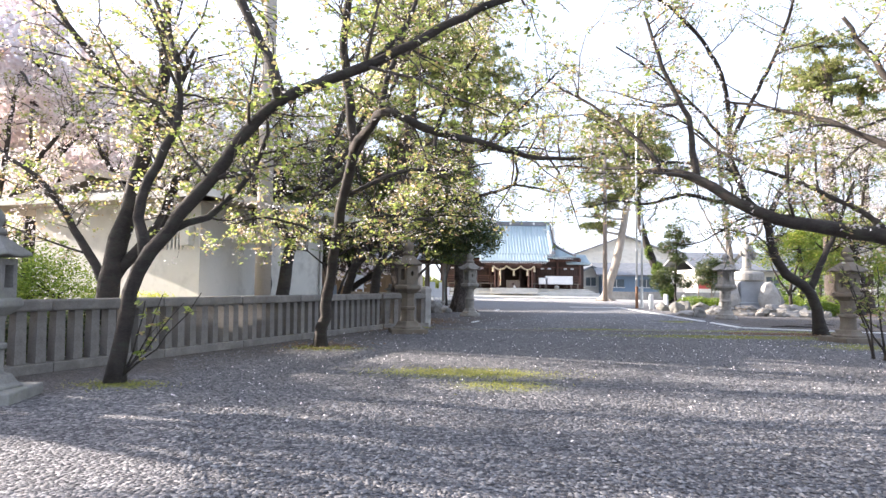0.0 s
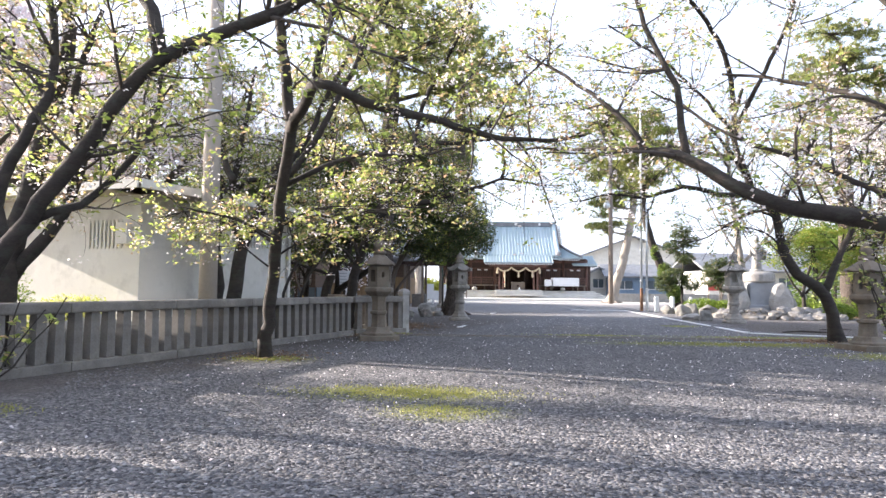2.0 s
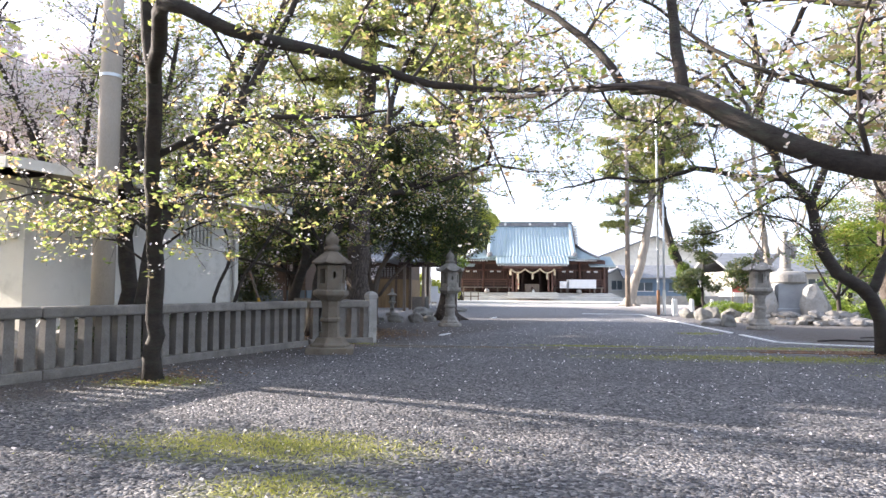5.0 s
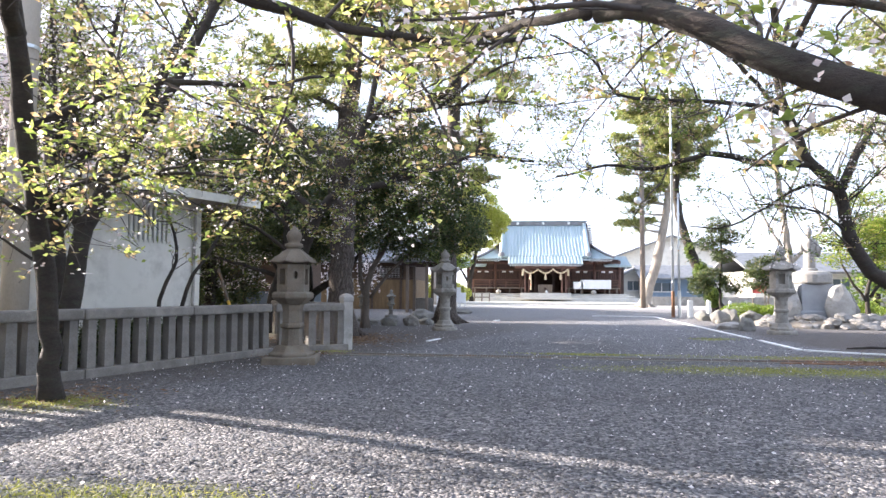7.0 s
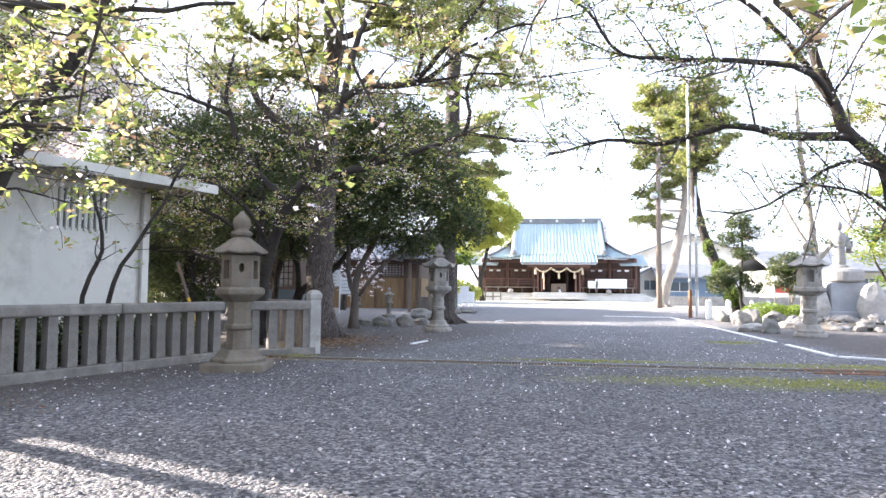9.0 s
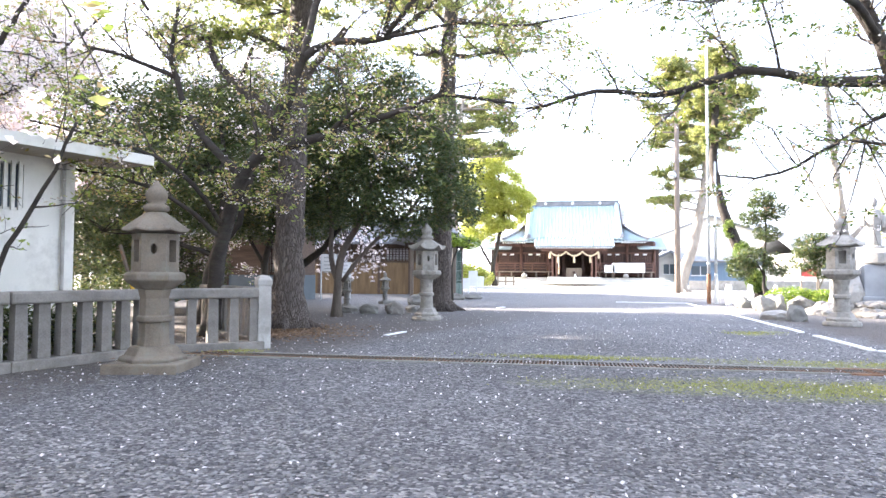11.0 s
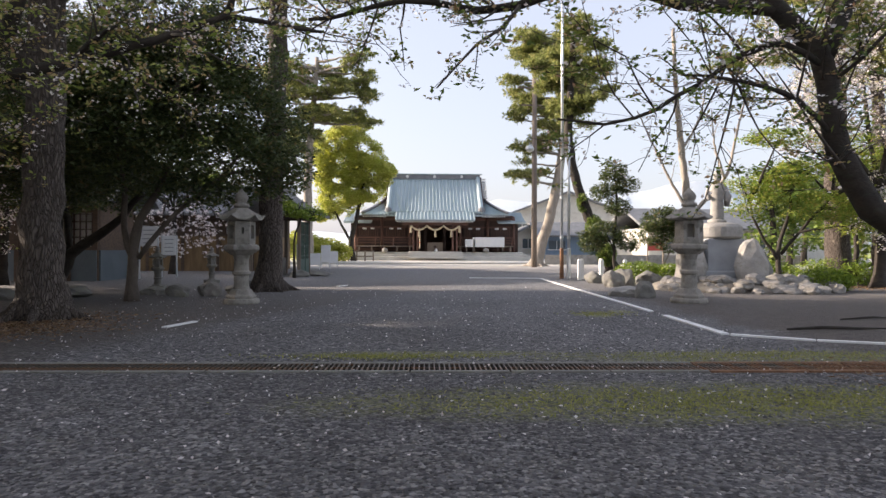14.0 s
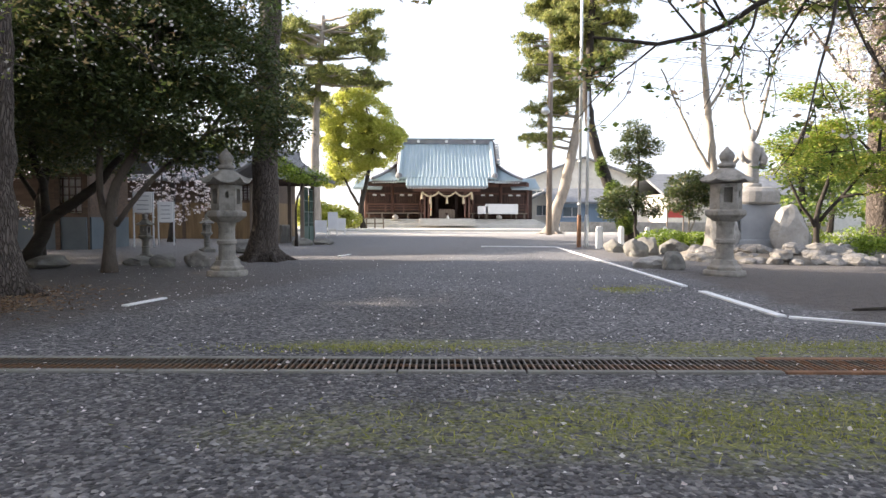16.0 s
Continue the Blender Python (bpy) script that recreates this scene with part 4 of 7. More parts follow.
for x0, w, h in ((-1.85 + 5.4, 1.0, 0.75), (5.35, 3.1, 0.95)):
    tbl = thing("covered_stand", (HX + x0 - 0.1, HY - 1.75, 0.93), "low wooden stand wrapped in a white sheet", "stand")
    part("frame", Shape().box(-w / 2 + 0.15, 0, 0.3, 0.1, 0.5, 0.6).box(w / 2 - 0.15, 0, 0.3, 0.1, 0.5, 0.6).box(0, 0, 0.58, w, 0.5, 0.06), WOOD_POST, tbl)
    part("sheet", Shape().box(0, -0.02, 0.62 + h / 2 - 0.1, w, 0.56, h), CLOTH, tbl, "white sheet", bevel=0.04)
for x in (-4.9, 5.0):
    rk = thing("round_stone", (HX + x, HY - 1.95, 0.93), "small pale round stone on the hall's step", "stone")
    part("stone", Shape().lathe([(0.2, 0), (0.3, 0.12), (0.26, 0.3), (0.1, 0.42)], 12), STONE_PALE, rk, smooth=True)


# ---- dark timber office on the shaded side
def timber_house(at, w, d, h, label, rz, boards, lower, lower_h, bays, roof_h=1.3):
    top = thing("timber_building", at, label, "building", rz=rz)
    s = Shape()
    wall_with_hole(s, (0, 0), (w, 0), 0, h, [(b[0], b[1], lower_h + 0.15, h - 0.45) for b in bays], 0.16, (0, -1))
    part("wall", s, WOOD_OLD, top)
    for x, y, sx, sy in ((0.08, d / 2 + 0.1, 0.16, d), (w - 0.08, d / 2 + 0.1, 0.16, d), (w / 2, d, w - 0.4, 0.16)):
        part("wall", Shape().box(x, y, h / 2, sx, sy, h), WOOD_OLD, top)
    for k in range(int(w / 1.9) + 1):
        part("column", Shape().box(min(w - 0.08, 0.08 + k * 1.9), -0.05, h / 2, 0.16, 0.14, h), WOOD_OLD, top)
    part("lower_panel", Shape().box(w / 2, -0.035, lower_h / 2, w - 0.05, 0.06, lower_h), lower, top)
    part("lower_panel", Shape().box(w + 0.035, d / 2 + 0.05, lower_h / 2, 0.06, d - 0.1, lower_h), lower, top)
    n = int((h - 0.5 - lower_h) / 0.19)
    edges = [0.0] + [v for b in bays for v in b] + [w]
    for k in range(0, len(edges) - 1, 2):
        if edges[k + 1] - edges[k] > 0.3:
            for i in range(n):
                part("board", Shape().box((edges[k] + edges[k + 1]) / 2, -0.045, lower_h + 0.12 + i * 0.19, edges[k + 1] - edges[k] - 0.06, 0.03, 0.15), boards, top)
    for b in bays:
        win = part("lattice_window", Shape().box((b[0] + b[1]) / 2, 0.1, (lower_h + h - 0.3) / 2, b[1] - b[0], 0.02, h - 0.6 - lower_h), WHITE, top, "pale paper window behind a dark lattice")
        k = int((b[1] - b[0]) / 0.18)
        for i in range(k + 1):
            part("slat", Shape().box(b[0] + i * (b[1] - b[0]) / k, 0.02, (lower_h + h - 0.3) / 2, 0.045, 0.05, h - 0.6 - lower_h), WOOD_DARK, win)
        for i in range(5):
            part("slat", Shape().box((b[0] + b[1]) / 2, 0.01, lower_h + 0.2 + i * (h - 0.7 - lower_h) / 4, b[1] - b[0], 0.04, 0.04), WOOD_DARK, win)
    rows = [[(-0.8, -1.0 + (d / 2 + 1.0) * u, h - 0.1 + roof_h * slope(u)) for u in np.linspace(0, 1, 6)], [(w + 0.8, -1.0 + (d / 2 + 1.0) * u, h - 0.1 + roof_h * slope(u)) for u in np.linspace(0, 1, 6)]]
    sheet_f = part("roof_front", Shape().sheet(rows), TILE, top, "grey tiled roof", solid=-0.12)
    rr = roof_sheet(-0.8, w + 0.8, -1.0, h - 0.1, d / 2, h - 0.1 + roof_h, int((w + 1.6) / 0.3), 6)
    part("roof_rolls", ribs(rr, 1, 0.07, 0.09), TILE, sheet_f)
    part("roof_back", Shape().sheet([[(-0.8, d + 0.8, h - 0.1), (w + 0.8, d + 0.8, h - 0.1)], [(-0.8, d / 2, h - 0.1 + roof_h), (w + 0.8, d / 2, h - 0.1 + roof_h)]]), TILE, top, solid=0.12)
    part("ridge", Shape().box(w / 2, d / 2, h + roof_h - 0.02, w + 1.7, 0.34, 0.3), TILE, top, bevel=0.03)
    part("rafter_row", Shape().box(w / 2, -0.55, h - 0.12, w + 1.4, 0.8, 0.06), WOOD_DARK, top)
    return top


timber_house((-14.4, 36.6, 0), 6.8, 2.9, 3.0, "dark timber shrine office with board walls under trees", 0, WOOD_OLD, BLUE_PANEL, 1.15, [(5.7, 6.6)], 1.4)
timber_house((-12.5, 48.0, 0), 8.6, 5.0, 3.2, "timber hall with an amber plank lower wall behind noticeboards", 0, WOOD_OLD, WOOD_AMBER, 1.9, [(6.2, 7.8)], 1.5)

# ---- water pavilion
pav = thing("water_pavilion", (-3.6, 42.0, 0), "open timber pavilion with a tiled roof and green lattice screens", "pavilion")
for x in (0.2, 1.3, 2.4):
    for y in (0.2, 2.6):
        part("post", Shape().box(x, y, 1.4, 0.16, 0.16, 2.8), WOOD_POST, pav, bevel=0.01)
for y in (0.2, 2.6):
    part("beam", Shape().box(1.3, y, 2.72, 2.9, 0.16, 0.2), WOOD_DARK, pav)
for x in (0.2, 2.4):
    part("beam", Shape().box(x, 1.4, 2.72, 0.16, 2.9, 0.2), WOOD_DARK, pav)
for k in range(2):
    scr = part("screen", Shape().box(2.42, 0.9 + k * 1.2, 0.4, 0.05, 1.05, 0.7), GREEN_DOOR, pav, "dark green panel with a lattice above")
    for i in range(6):
        part("slat", Shape().box(2.42, 0.45 + k * 1.2 + i * 0.18, 1.6, 0.04, 0.04, 1.8), GREEN_DOOR, scr)
    for i in range(4):
        part("slat", Shape().box(2.43, 0.9 + k * 1.2, 0.9 + i * 0.5, 0.03, 1.0, 0.04), GREEN_DOOR, scr)
part("basin", Shape().box(1.0, 1.4, 0.4, 0.8, 1.6, 0.8), STONE, pav, "grey stone water basin", bevel=0.03)
for sx in (0, 1):
    rr = [[((3.3 if sx else -0.7) + (1.3 - (3.3 if sx else -0.7)) * u, -0.9 + 4.6 * v, 2.85 + 1.25 * slope(u)) for v in np.linspace(0, 1, 24)] for u in np.linspace(0, 1, 6)]
    rs = part("roof_slope", Shape().sheet(rr), TILE, pav, "grey tiled roof slope", solid=0.1 if sx else -0.1)
    rolls = Shape()
    for i in range(24):
        rolls.tube([r[i] for r in rr], [0.06] * 6, 6)
    part("roof_rolls", rolls, TILE, rs)
part("ridge", Shape().box(1.3, 1.4, 4.16, 0.3, 4.8, 0.26), TILE, pav, bevel=0.03)

# notice boards on posts
for i, (x, y, w, h, z) in enumerate(((-6.55, 38.6, 0.66, 0.8, 1.72), (-6.35, 40.2, 0.55, 0.84, 1.36))):
    nb = thing("notice_board", (x, y, 0), "white notice board on two thin posts", "sign", "notice boards", rz=6)
    part("panel", Shape().box(0, 0, z, w, 0.05, h), WHITE, nb, bevel=0.01)
    for sx in (-1, 1):
        part("post", Shape().lathe([(0.035, 0), (0.035, z + h / 2)], 8, sx * (w / 2 + 0.03), 0.03), STEEL, nb)
    for k in range(5):
        part("text_line", Shape().box(0, -0.03, z + h * 0.3 - k * 0.17, w * (0.7 - 0.1 * (k % 2)), 0.006, 0.03), PANEL_STONE, nb)
for x, y, w, h in ((-2.3, 48.5, 0.5, 1.5), (-1.9, 50.5, 0.7, 1.0), (-1.7, 53.5, 0.6, 1.5), (-1.5, 55.5, 0.6, 1.1)):
    wb = thing("white_sign", (x, y, 0), "white standing sign beside the pavilion", "sign", "white signs", rz=10)
    part("panel", Shape().box(0, 0, h * 0.62, w, 0.05, h * 0.7), WHITE, wb, bevel=0.008)
    for sx in (-1, 1):
        part("leg", Shape().box(sx * w * 0.42, 0.04, h * 0.3, 0.05, 0.05, h * 0.62), WHITE, wb)
        part("strut", Shape().box(sx * w * 0.42, 0.28, h * 0.32, 0.04, 0.04, h * 0.72, 0, 28), WHITE, wb)

# low railing by the lime tree
rail = thing("low_railing", (-3.2, 72, 0), "low pale wooden railing beside the sunlit tree", "railing")
for i in range(5):
    part("post", Shape().box(i * 0.75, 0, 0.55, 0.12, 0.12, 1.1), WOOD_POST, rail)
for z in (0.55, 1.0):
    part("rail", Shape().box(1.5, 0, z, 3.2, 0.08, 0.1), WOOD_POST, rail)

# ---- poles
p1 = thing("utility_pole", (12.1, 57.0, 0), "tall grey-brown utility pole with a round lamp", "pole")
part("shaft", Shape().lathe([(0.2, 0), (0.19, 4), (0.15, 14)], 16), WOOD_POST, p1, smooth=True)
part("lamp", Shape().lathe([(0.06, 7.9), (0.26, 8.0), (0.3, 8.15), (0.22, 8.35), (0.08, 8.4)], 14, -0.35, -0.2), STEEL, p1, "pale round street lamp")
part("lamp_arm", Shape().tube([(0, 0, 8.5), (-0.2, -0.1, 8.5), (-0.35, -0.2, 8.35)], [0.03] * 3, 6), STEEL, p1)
for z, w in ((12.4, 2.0), (11.2, 1.5)):
    part("crossarm", Shape().box(-0.2, 0, z, w, 0.1, 0.1, 5), WOOD_POST, p1)
for x, h in ((10.42, 16.0), (10.72, 6.2)):
    fp = thing("flag_pole", (x, 39.6, 0), "slim galvanised steel pole with a rusty foot", "pole", "slim steel poles")
    part("shaft", Shape().lathe([(0.065, 1.0), (0.055, h * 0.6), (0.04, h)], 12), STEEL, fp, smooth=True)
    part("foot", Shape().lathe([(0.09, 0), (0.085, 1.25), (0.066, 1.3)], 12), RUST if x < 10.5 else STEEL, fp)
    for z in (1.7, 3.4, 5.1):
        part("band", Shape().lathe([(0.08, z), (0.08, z + 0.08)], 12), STEEL, fp)
wire = thing("overhead_wire", (12.1, 57, 12.4), "thin dark overhead wires to the utility pole", "cable")
for dz, dx in ((0, 0.0), (0.06, 0.8), (-1.2, 0.3)):
    part("wire", Shape().tube([(dx, 0, dz), (dx + 20, 6, dz - 0.8), (dx + 46, 14, dz + 0.4)], [0.015] * 3, 5), GRATE, wire)

# ---- drain grating across the forecourt
drain = thing("drain_grating", (0, 0, 0), "dark steel drain grating with rusty end between concrete lips", "drain")
part("channel", Shape().box(4.5, 18.64, -0.22, 12.2, 0.44, 0.06), DRAIN, drain)
part("channel_side", Shape().box(4.5, 18.43, -0.11, 12.2, 0.03, 0.22), DRAIN, drain)
part("channel_side", Shape().box(4.5, 18.85, -0.11, 12.2, 0.03, 0.22), DRAIN, drain)
for k in range(12):
    for y in (18.4, 18.88):
        part("lip", Shape().box(-1.1 + k * 1.016 + 0.02, y, 0.005, 1.0, 0.07, 0.03), STONE_DARK if k < 9 else RUST, drain, bevel=0.006)
    for y in (18.45, 18.64, 18.83):
        part("bearer", Shape().box(-1.1 + k * 1.016 + 0.02, y, 0.004, 1.005, 0.012, 0.02), GRATE, drain)
bar = Shape().box(0, 0, 0, 0.014, 0.4, 0.022).mesh("bar", GRATE)
rbar = Shape().box(0, 0, 0, 0.014, 0.4, 0.022).mesh("bar", RUST)
for i in range(230):
    piece("bar", bar if i < 165 + (i * 7) % 40 else rbar, drain, (-1.55 + i * 0.053, 18.64, 0.004), 0)

# ---- white boundary strip
strip = thing("boundary_strip", (0, 0, 0), "white boundary strip laid on the gravel", "marking")


def strip_run(pts, w=0.075):
    for (x0, y0), (x1, y1) in zip(pts, pts[1:]):
        d = Vector((x1 - x0, y1 - y0, 0))
        n = max(1, int(d.length / 1.8))
        for k in range(n):
            c = Vector((x0, y0, 0)) + d * (k + 0.5) / n
            part("segment", Shape().box(c.x, c.y, 0.012, d.length / n - 0.02, w, 0.03, math.degrees(math.atan2(d.y, d.x))), WHITE, strip, bevel=0.006)


strip_run([(9.05, 21.3), (9.14, 24.0)], 0.13)
strip_run([(9.16, 24.8), (9.25, 28.4), (9.5, 39.5)], 0.11)
strip_run([(9.1, 21.25), (10.0, 20.62), (14.0, 19.0)], 0.09)
strip_run([(9.5, 39.6), (6.5, 39.9)], 0.1)
dash = thing("white_marker", (0.7, 22.5, 0.008), "short white marker strip on the gravel", "marking", rz=77)
part("strip", Shape().box(0, 0, 0.006, 0.85, 0.1, 0.025), WHITE, dash, bevel=0.006)
dash2 = thing("white_marker", (1.9, 33.5, 0.008), "short white marker strip on the gravel", "marking", rz=75)
part("strip", Shape().box(0, 0, 0.006, 0.8, 0.1, 0.025), WHITE, dash2, bevel=0.006)


# ---- rocks and the monument
def rock_shape(rng, sx, sy, sz, sharp=0.25):
    bm = bmesh.new()
    bmesh.ops.create_icosphere(bm, subdivisions=3, radius=1.0)
    o = Vector(rng.uniform(-50, 50, 3))
    cuts = [(Vector(unit(rng.normal(size=3))), rng.uniform(0.62, 0.9)) for _ in range(9)]
    for v in bm.verts:
        p = v.co.copy()
        for n, d in cuts:
            over = p.dot(n) - d
            if over > 0:
                p -= n * over * 0.85
        p *= 1 + sharp * noise.noise(p * 1.6 + o) + 0.08 * noise.noise(p * 5 + o)
        v.co = Vector((p.x * sx, p.y * sy, max(p.z, -0.55) * sz))
    lo = min(v.co.z for v in bm.verts)
    for v in bm.verts:
        v.co.z -= lo + 0.03
    me = bpy.data.meshes.new("rock")
    bm.to_mesh(me)
    bm.free()
    return me


def rock(at, size, seed, label, material=None, rz=0.0, group="", sharp=0.25):
    rng = np.random.default_rng(seed)
    me = rock_shape(rng, *size, sharp)
    me.materials.append(material or ROCK)
    ob = new("rock", me)
    ob.matrix_basis = pose(*at, 0, 0, rz)
    return tagged(ob, label, "rock", group)


mx, my = 14.0, 32.2
rng0 = np.random.default_rng(5)
for i in range(76):
    tier = i % 3
    a = rng0.uniform(-0.25, math.pi * 1.08)
    r = (1.0, 0.84, 0.66)[tier] + rng0.uniform(-0.07, 0.07)
    x, y = mx + 0.75 + 2.75 * r * math.cos(a), my + 0.1 - 2.1 * r * math.sin(a)
    k = rng0.uniform(0.13, 0.3)
    rock((x, y, (0.0, 0.13, 0.27)[tier]), (k * 1.4, k, k * 0.72), 100 + i, "rough grey garden rock edging the monument's mound", None if i % 4 else STONE_WARM, rng0.uniform(0, 360), "mound rocks", 0.3)
mound = thing("rock_mound", (mx + 0.3, my + 0.5, 0), "low earth and stone mound under the monument", "mound", kind="structure")
part("earth", Shape().lathe([(2.6, -0.02), (2.2, 0.14), (1.7, 0.3), (0.6, 0.36)], 28), surface("mound_earth", (0.12, 0.1, 0.08), (0.3, 0.27, 0.22), 2, 20, 0.95, 0.8), mound, smooth=True)
mon = thing("monument_base", (mx - 0.05, my + 0.2, 0.3), "stacked cut-stone pedestal of a monument", "pedestal")
part("block", Shape().box(0, 0, 0.75, 1.15, 1.0, 1.1), PANEL_STONE, mon, "grey dressed stone block", bevel=0.03)
part("lower_block", Shape().box(0.03, 0, 0.1, 1.45, 1.3, 0.4), PANEL_STONE, mon, bevel=0.04)
part("cap", Shape().lathe([(0.64, 1.3), (0.7, 1.36), (0.69, 1.66), (0.6, 1.76), (0.4, 1.8)], 26), STONE_PALE, mon, "pale rounded cap stone", smooth=False, bevel=0.02)
rock((mx - 1.15, my - 0.2, 0.25), (0.62, 0.5, 0.95), 31, "tall pale rough boulder leaning on the monument", STONE_PALE, 20)
rock((mx + 0.5, my - 0.8, 0.3), (0.5, 0.2, 0.86), 33, "tall pale standing stone with a flat face", STONE_PALE, -15, sharp=0.15)
rock((mx + 1.05, my - 0.3, 0.28), (0.3, 0.3, 0.78), 35, "dark standing stone beside the monument", ROCK, 10)
# statue: one plain mesh of a robed standing figure
st = Shape()
st.lathe([(0.36, 0.0), (0.36, 0.1), (0.3, 0.12)], 18)
st.lathe([(0.24, 0.1), (0.27, 0.2), (0.25, 0.5), (0.24, 0.75), (0.3, 0.95), (0.33, 1.12), (0.26, 1.25), (0.1, 1.33), (0.09, 1.37)], 16)
st.lathe([(0.05, 1.34), (0.13, 1.4), (0.155, 1.5), (0.15, 1.58), (0.1, 1.68), (0.03, 1.72)], 14, 0, -0.02)
st.tube([(-0.29, 0, 1.15), (-0.37, -0.06, 0.9), (-0.3, -0.22, 0.78)], [0.1, 0.1, 0.07], 9)
st.tube([(0.29, 0, 1.15), (0.38, -0.04, 0.9), (0.34, -0.16, 0.68)], [0.1, 0.11, 0.08], 9)
st.tube([(0.2, 0.05, 1.2), (0.42, 0.12, 0.85), (0.36, 0.1, 0.55)], [0.06, 0.16, 0.1], 9)
statue = part("statue", st, STONE_PALE, None, smooth=True)
statue.matrix_basis = pose(mx - 0.12, my + 0.2, 2.09, 0, 0, -20) @ Matrix.Diagonal((0.78, 0.85, 0.98, 1))
tagged(statue, "pale stone statue of a robed standing figure", "statue")

for i, (x, y, a, b, c) in enumerate(((9.95, 29.2, 0.46, 0.3, 0.2), (10.3, 28.7, 0.32, 0.28, 0.3), (11.0, 33.8, 0.42, 0.4, 0.4), (11.6, 34.6, 0.5, 0.45, 0.4), (10.9, 36.0, 0.4, 0.3, 0.3), (12.6, 35.0, 0.5, 0.4, 0.35))):
    rock((x, y, 0), (a, b, c), 200 + i, "grey garden rock on bare soil", STONE_DARK if i else STONE_PALE, 40 * i, "garden rocks")
for i, (x, y, a, b, c) in enumerate(((-1.75, 28.9, 0.32, 0.26, 0.22), (-1.0, 29.1, 0.3, 0.24, 0.26), (-2.6, 29.6, 0.45, 0.3, 0.16), (-0.55, 30.0, 0.3, 0.3, 0.2), (-4.3, 28.6, 0.6, 0.45, 0.22), (-0.9, 40.6, 0.5, 0.4, 0.22), (-0.2, 41.5, 0.5, 0.4, 0.2), (-1.5, 35.0, 0.55, 0.45, 0.3), (-5.5, 27.8, 0.5, 0.4, 0.2))):
    rock((x, y, 0), (a, b, c), 300 + i, "dark mossy garden rock under the trees", STONE_DARK if i != 1 else STONE, 33 * i, "shaded garden rocks")
for i, (x, y) in enumerate(((10.9, 38.4), (11.7, 38.0), (12.5, 37.5), (11.2, 39.2), (12.2, 40.0), (13.4, 38.2))):
    wp = thing("marker_post", (x, y, 0), "short white square post round the shrub bed", "post", "bed posts")
    part("post", Shape().lathe([(0.1, 0), (0.1, 0.78), (0.06, 0.86)], 4, turn=0.8), WHITE, wp, bevel=0.008)
log = thing("fallen_branch", (11.0, 21.8, 0), "dark fallen branch lying on bare soil", "branch")
part("wood", Shape().tube([(-0.7, 0.1, 0.012), (-0.2, 0, 0.05), (0.4, 0.06, 0.03), (0.9, -0.05, 0.04)], [0.015, 0.028, 0.022, 0.01], 8), BARK, log, smooth=True)
log2 = thing("fallen_branch", (12.6, 23.4, 0), "dark fallen branch lying on bare soil", "branch", rz=15)
part("wood", Shape().tube([(-0.5, 0.1, 0.01), (0.1, 0, 0.04), (0.7, 0.06, 0.008)], [0.012, 0.022, 0.008], 8), BARK, log2, smooth=True)


# ---- houses beyond
def far_house(at, w, d, h, roof_h, wall, roof, label, rz=0.0, gable_front=True, bays=3):
    top = thing("house", at, label, "house", rz=rz)
    s = Shape()
    holes = [((i + 0.25) * w / bays, (i + 0.75) * w / bays, h * 0.42, h * 0.78) for i in range(bays)]
    wall_with_hole(s, (0, 0), (w, 0), 0, h, holes, 0.25, (0, -1))
    part("wall", s, wall, top)
    for x, y, sx, sy in ((0.12, d / 2 + 0.12, 0.24, d - 0.02), (w - 0.12, d / 2 + 0.12, 0.24, d - 0.02), (w / 2, d, w - 0.5, 0.24)):
        part("wall", Shape().box(x, y, h / 2, sx, sy, h), wall, top)
    for a0, a1, z0, z1 in holes:
        win = part("window", Shape().box((a0 + a1) / 2, 0.18, (z0 + z1) / 2, a1 - a0, 0.03, z1 - z0), BLUE_PANEL, top, "dark glazed window")
        part("frame", Shape().box((a0 + a1) / 2, 0.0, z0 - 0.04, a1 - a0 + 0.2, 0.2, 0.1).box((a0 + a1) / 2, 0.1, (z0 + z1) / 2, 0.07, 0.08, z1 - z0), WHITE, win)
    if gable_front:
        part("gable", Shape().add([(0, 0.02, h), (w, 0.02, h), (w / 2, 0.02, h + roof_h - 0.15), (0, 0.2, h), (w, 0.2, h), (w / 2, 0.2, h + roof_h - 0.15)], [(0, 1, 2), (3, 5, 4), (0, 2, 5, 3), (1, 4, 5, 2)]), wall, top)
        for x0 in (-0.9, w + 0.9):
            part("roof", Shape().sheet([[(x0, -0.9, h - 0.25), (x0, d + 0.6, h - 0.25)], [(w / 2, -0.9, h + roof_h), (w / 2, d + 0.6, h + roof_h)]]), roof, top, solid=0.22 if x0 > 0 else -0.22)
    else:
        part("roof", Shape().sheet([[(-0.8, -0.9, h - 0.2), (w + 0.8, -0.9, h - 0.2)], [(-0.8, d / 2, h + roof_h), (w + 0.8, d / 2, h + roof_h)]]), roof, top, solid=-0.2)
        part("roof", Shape().sheet([[(-0.8, d + 0.9, h - 0.2), (w + 0.8, d + 0.9, h - 0.2)], [(-0.8, d / 2, h + roof_h), (w + 0.8, d / 2, h + roof_h)]]), roof, top, solid=0.2)
    return top


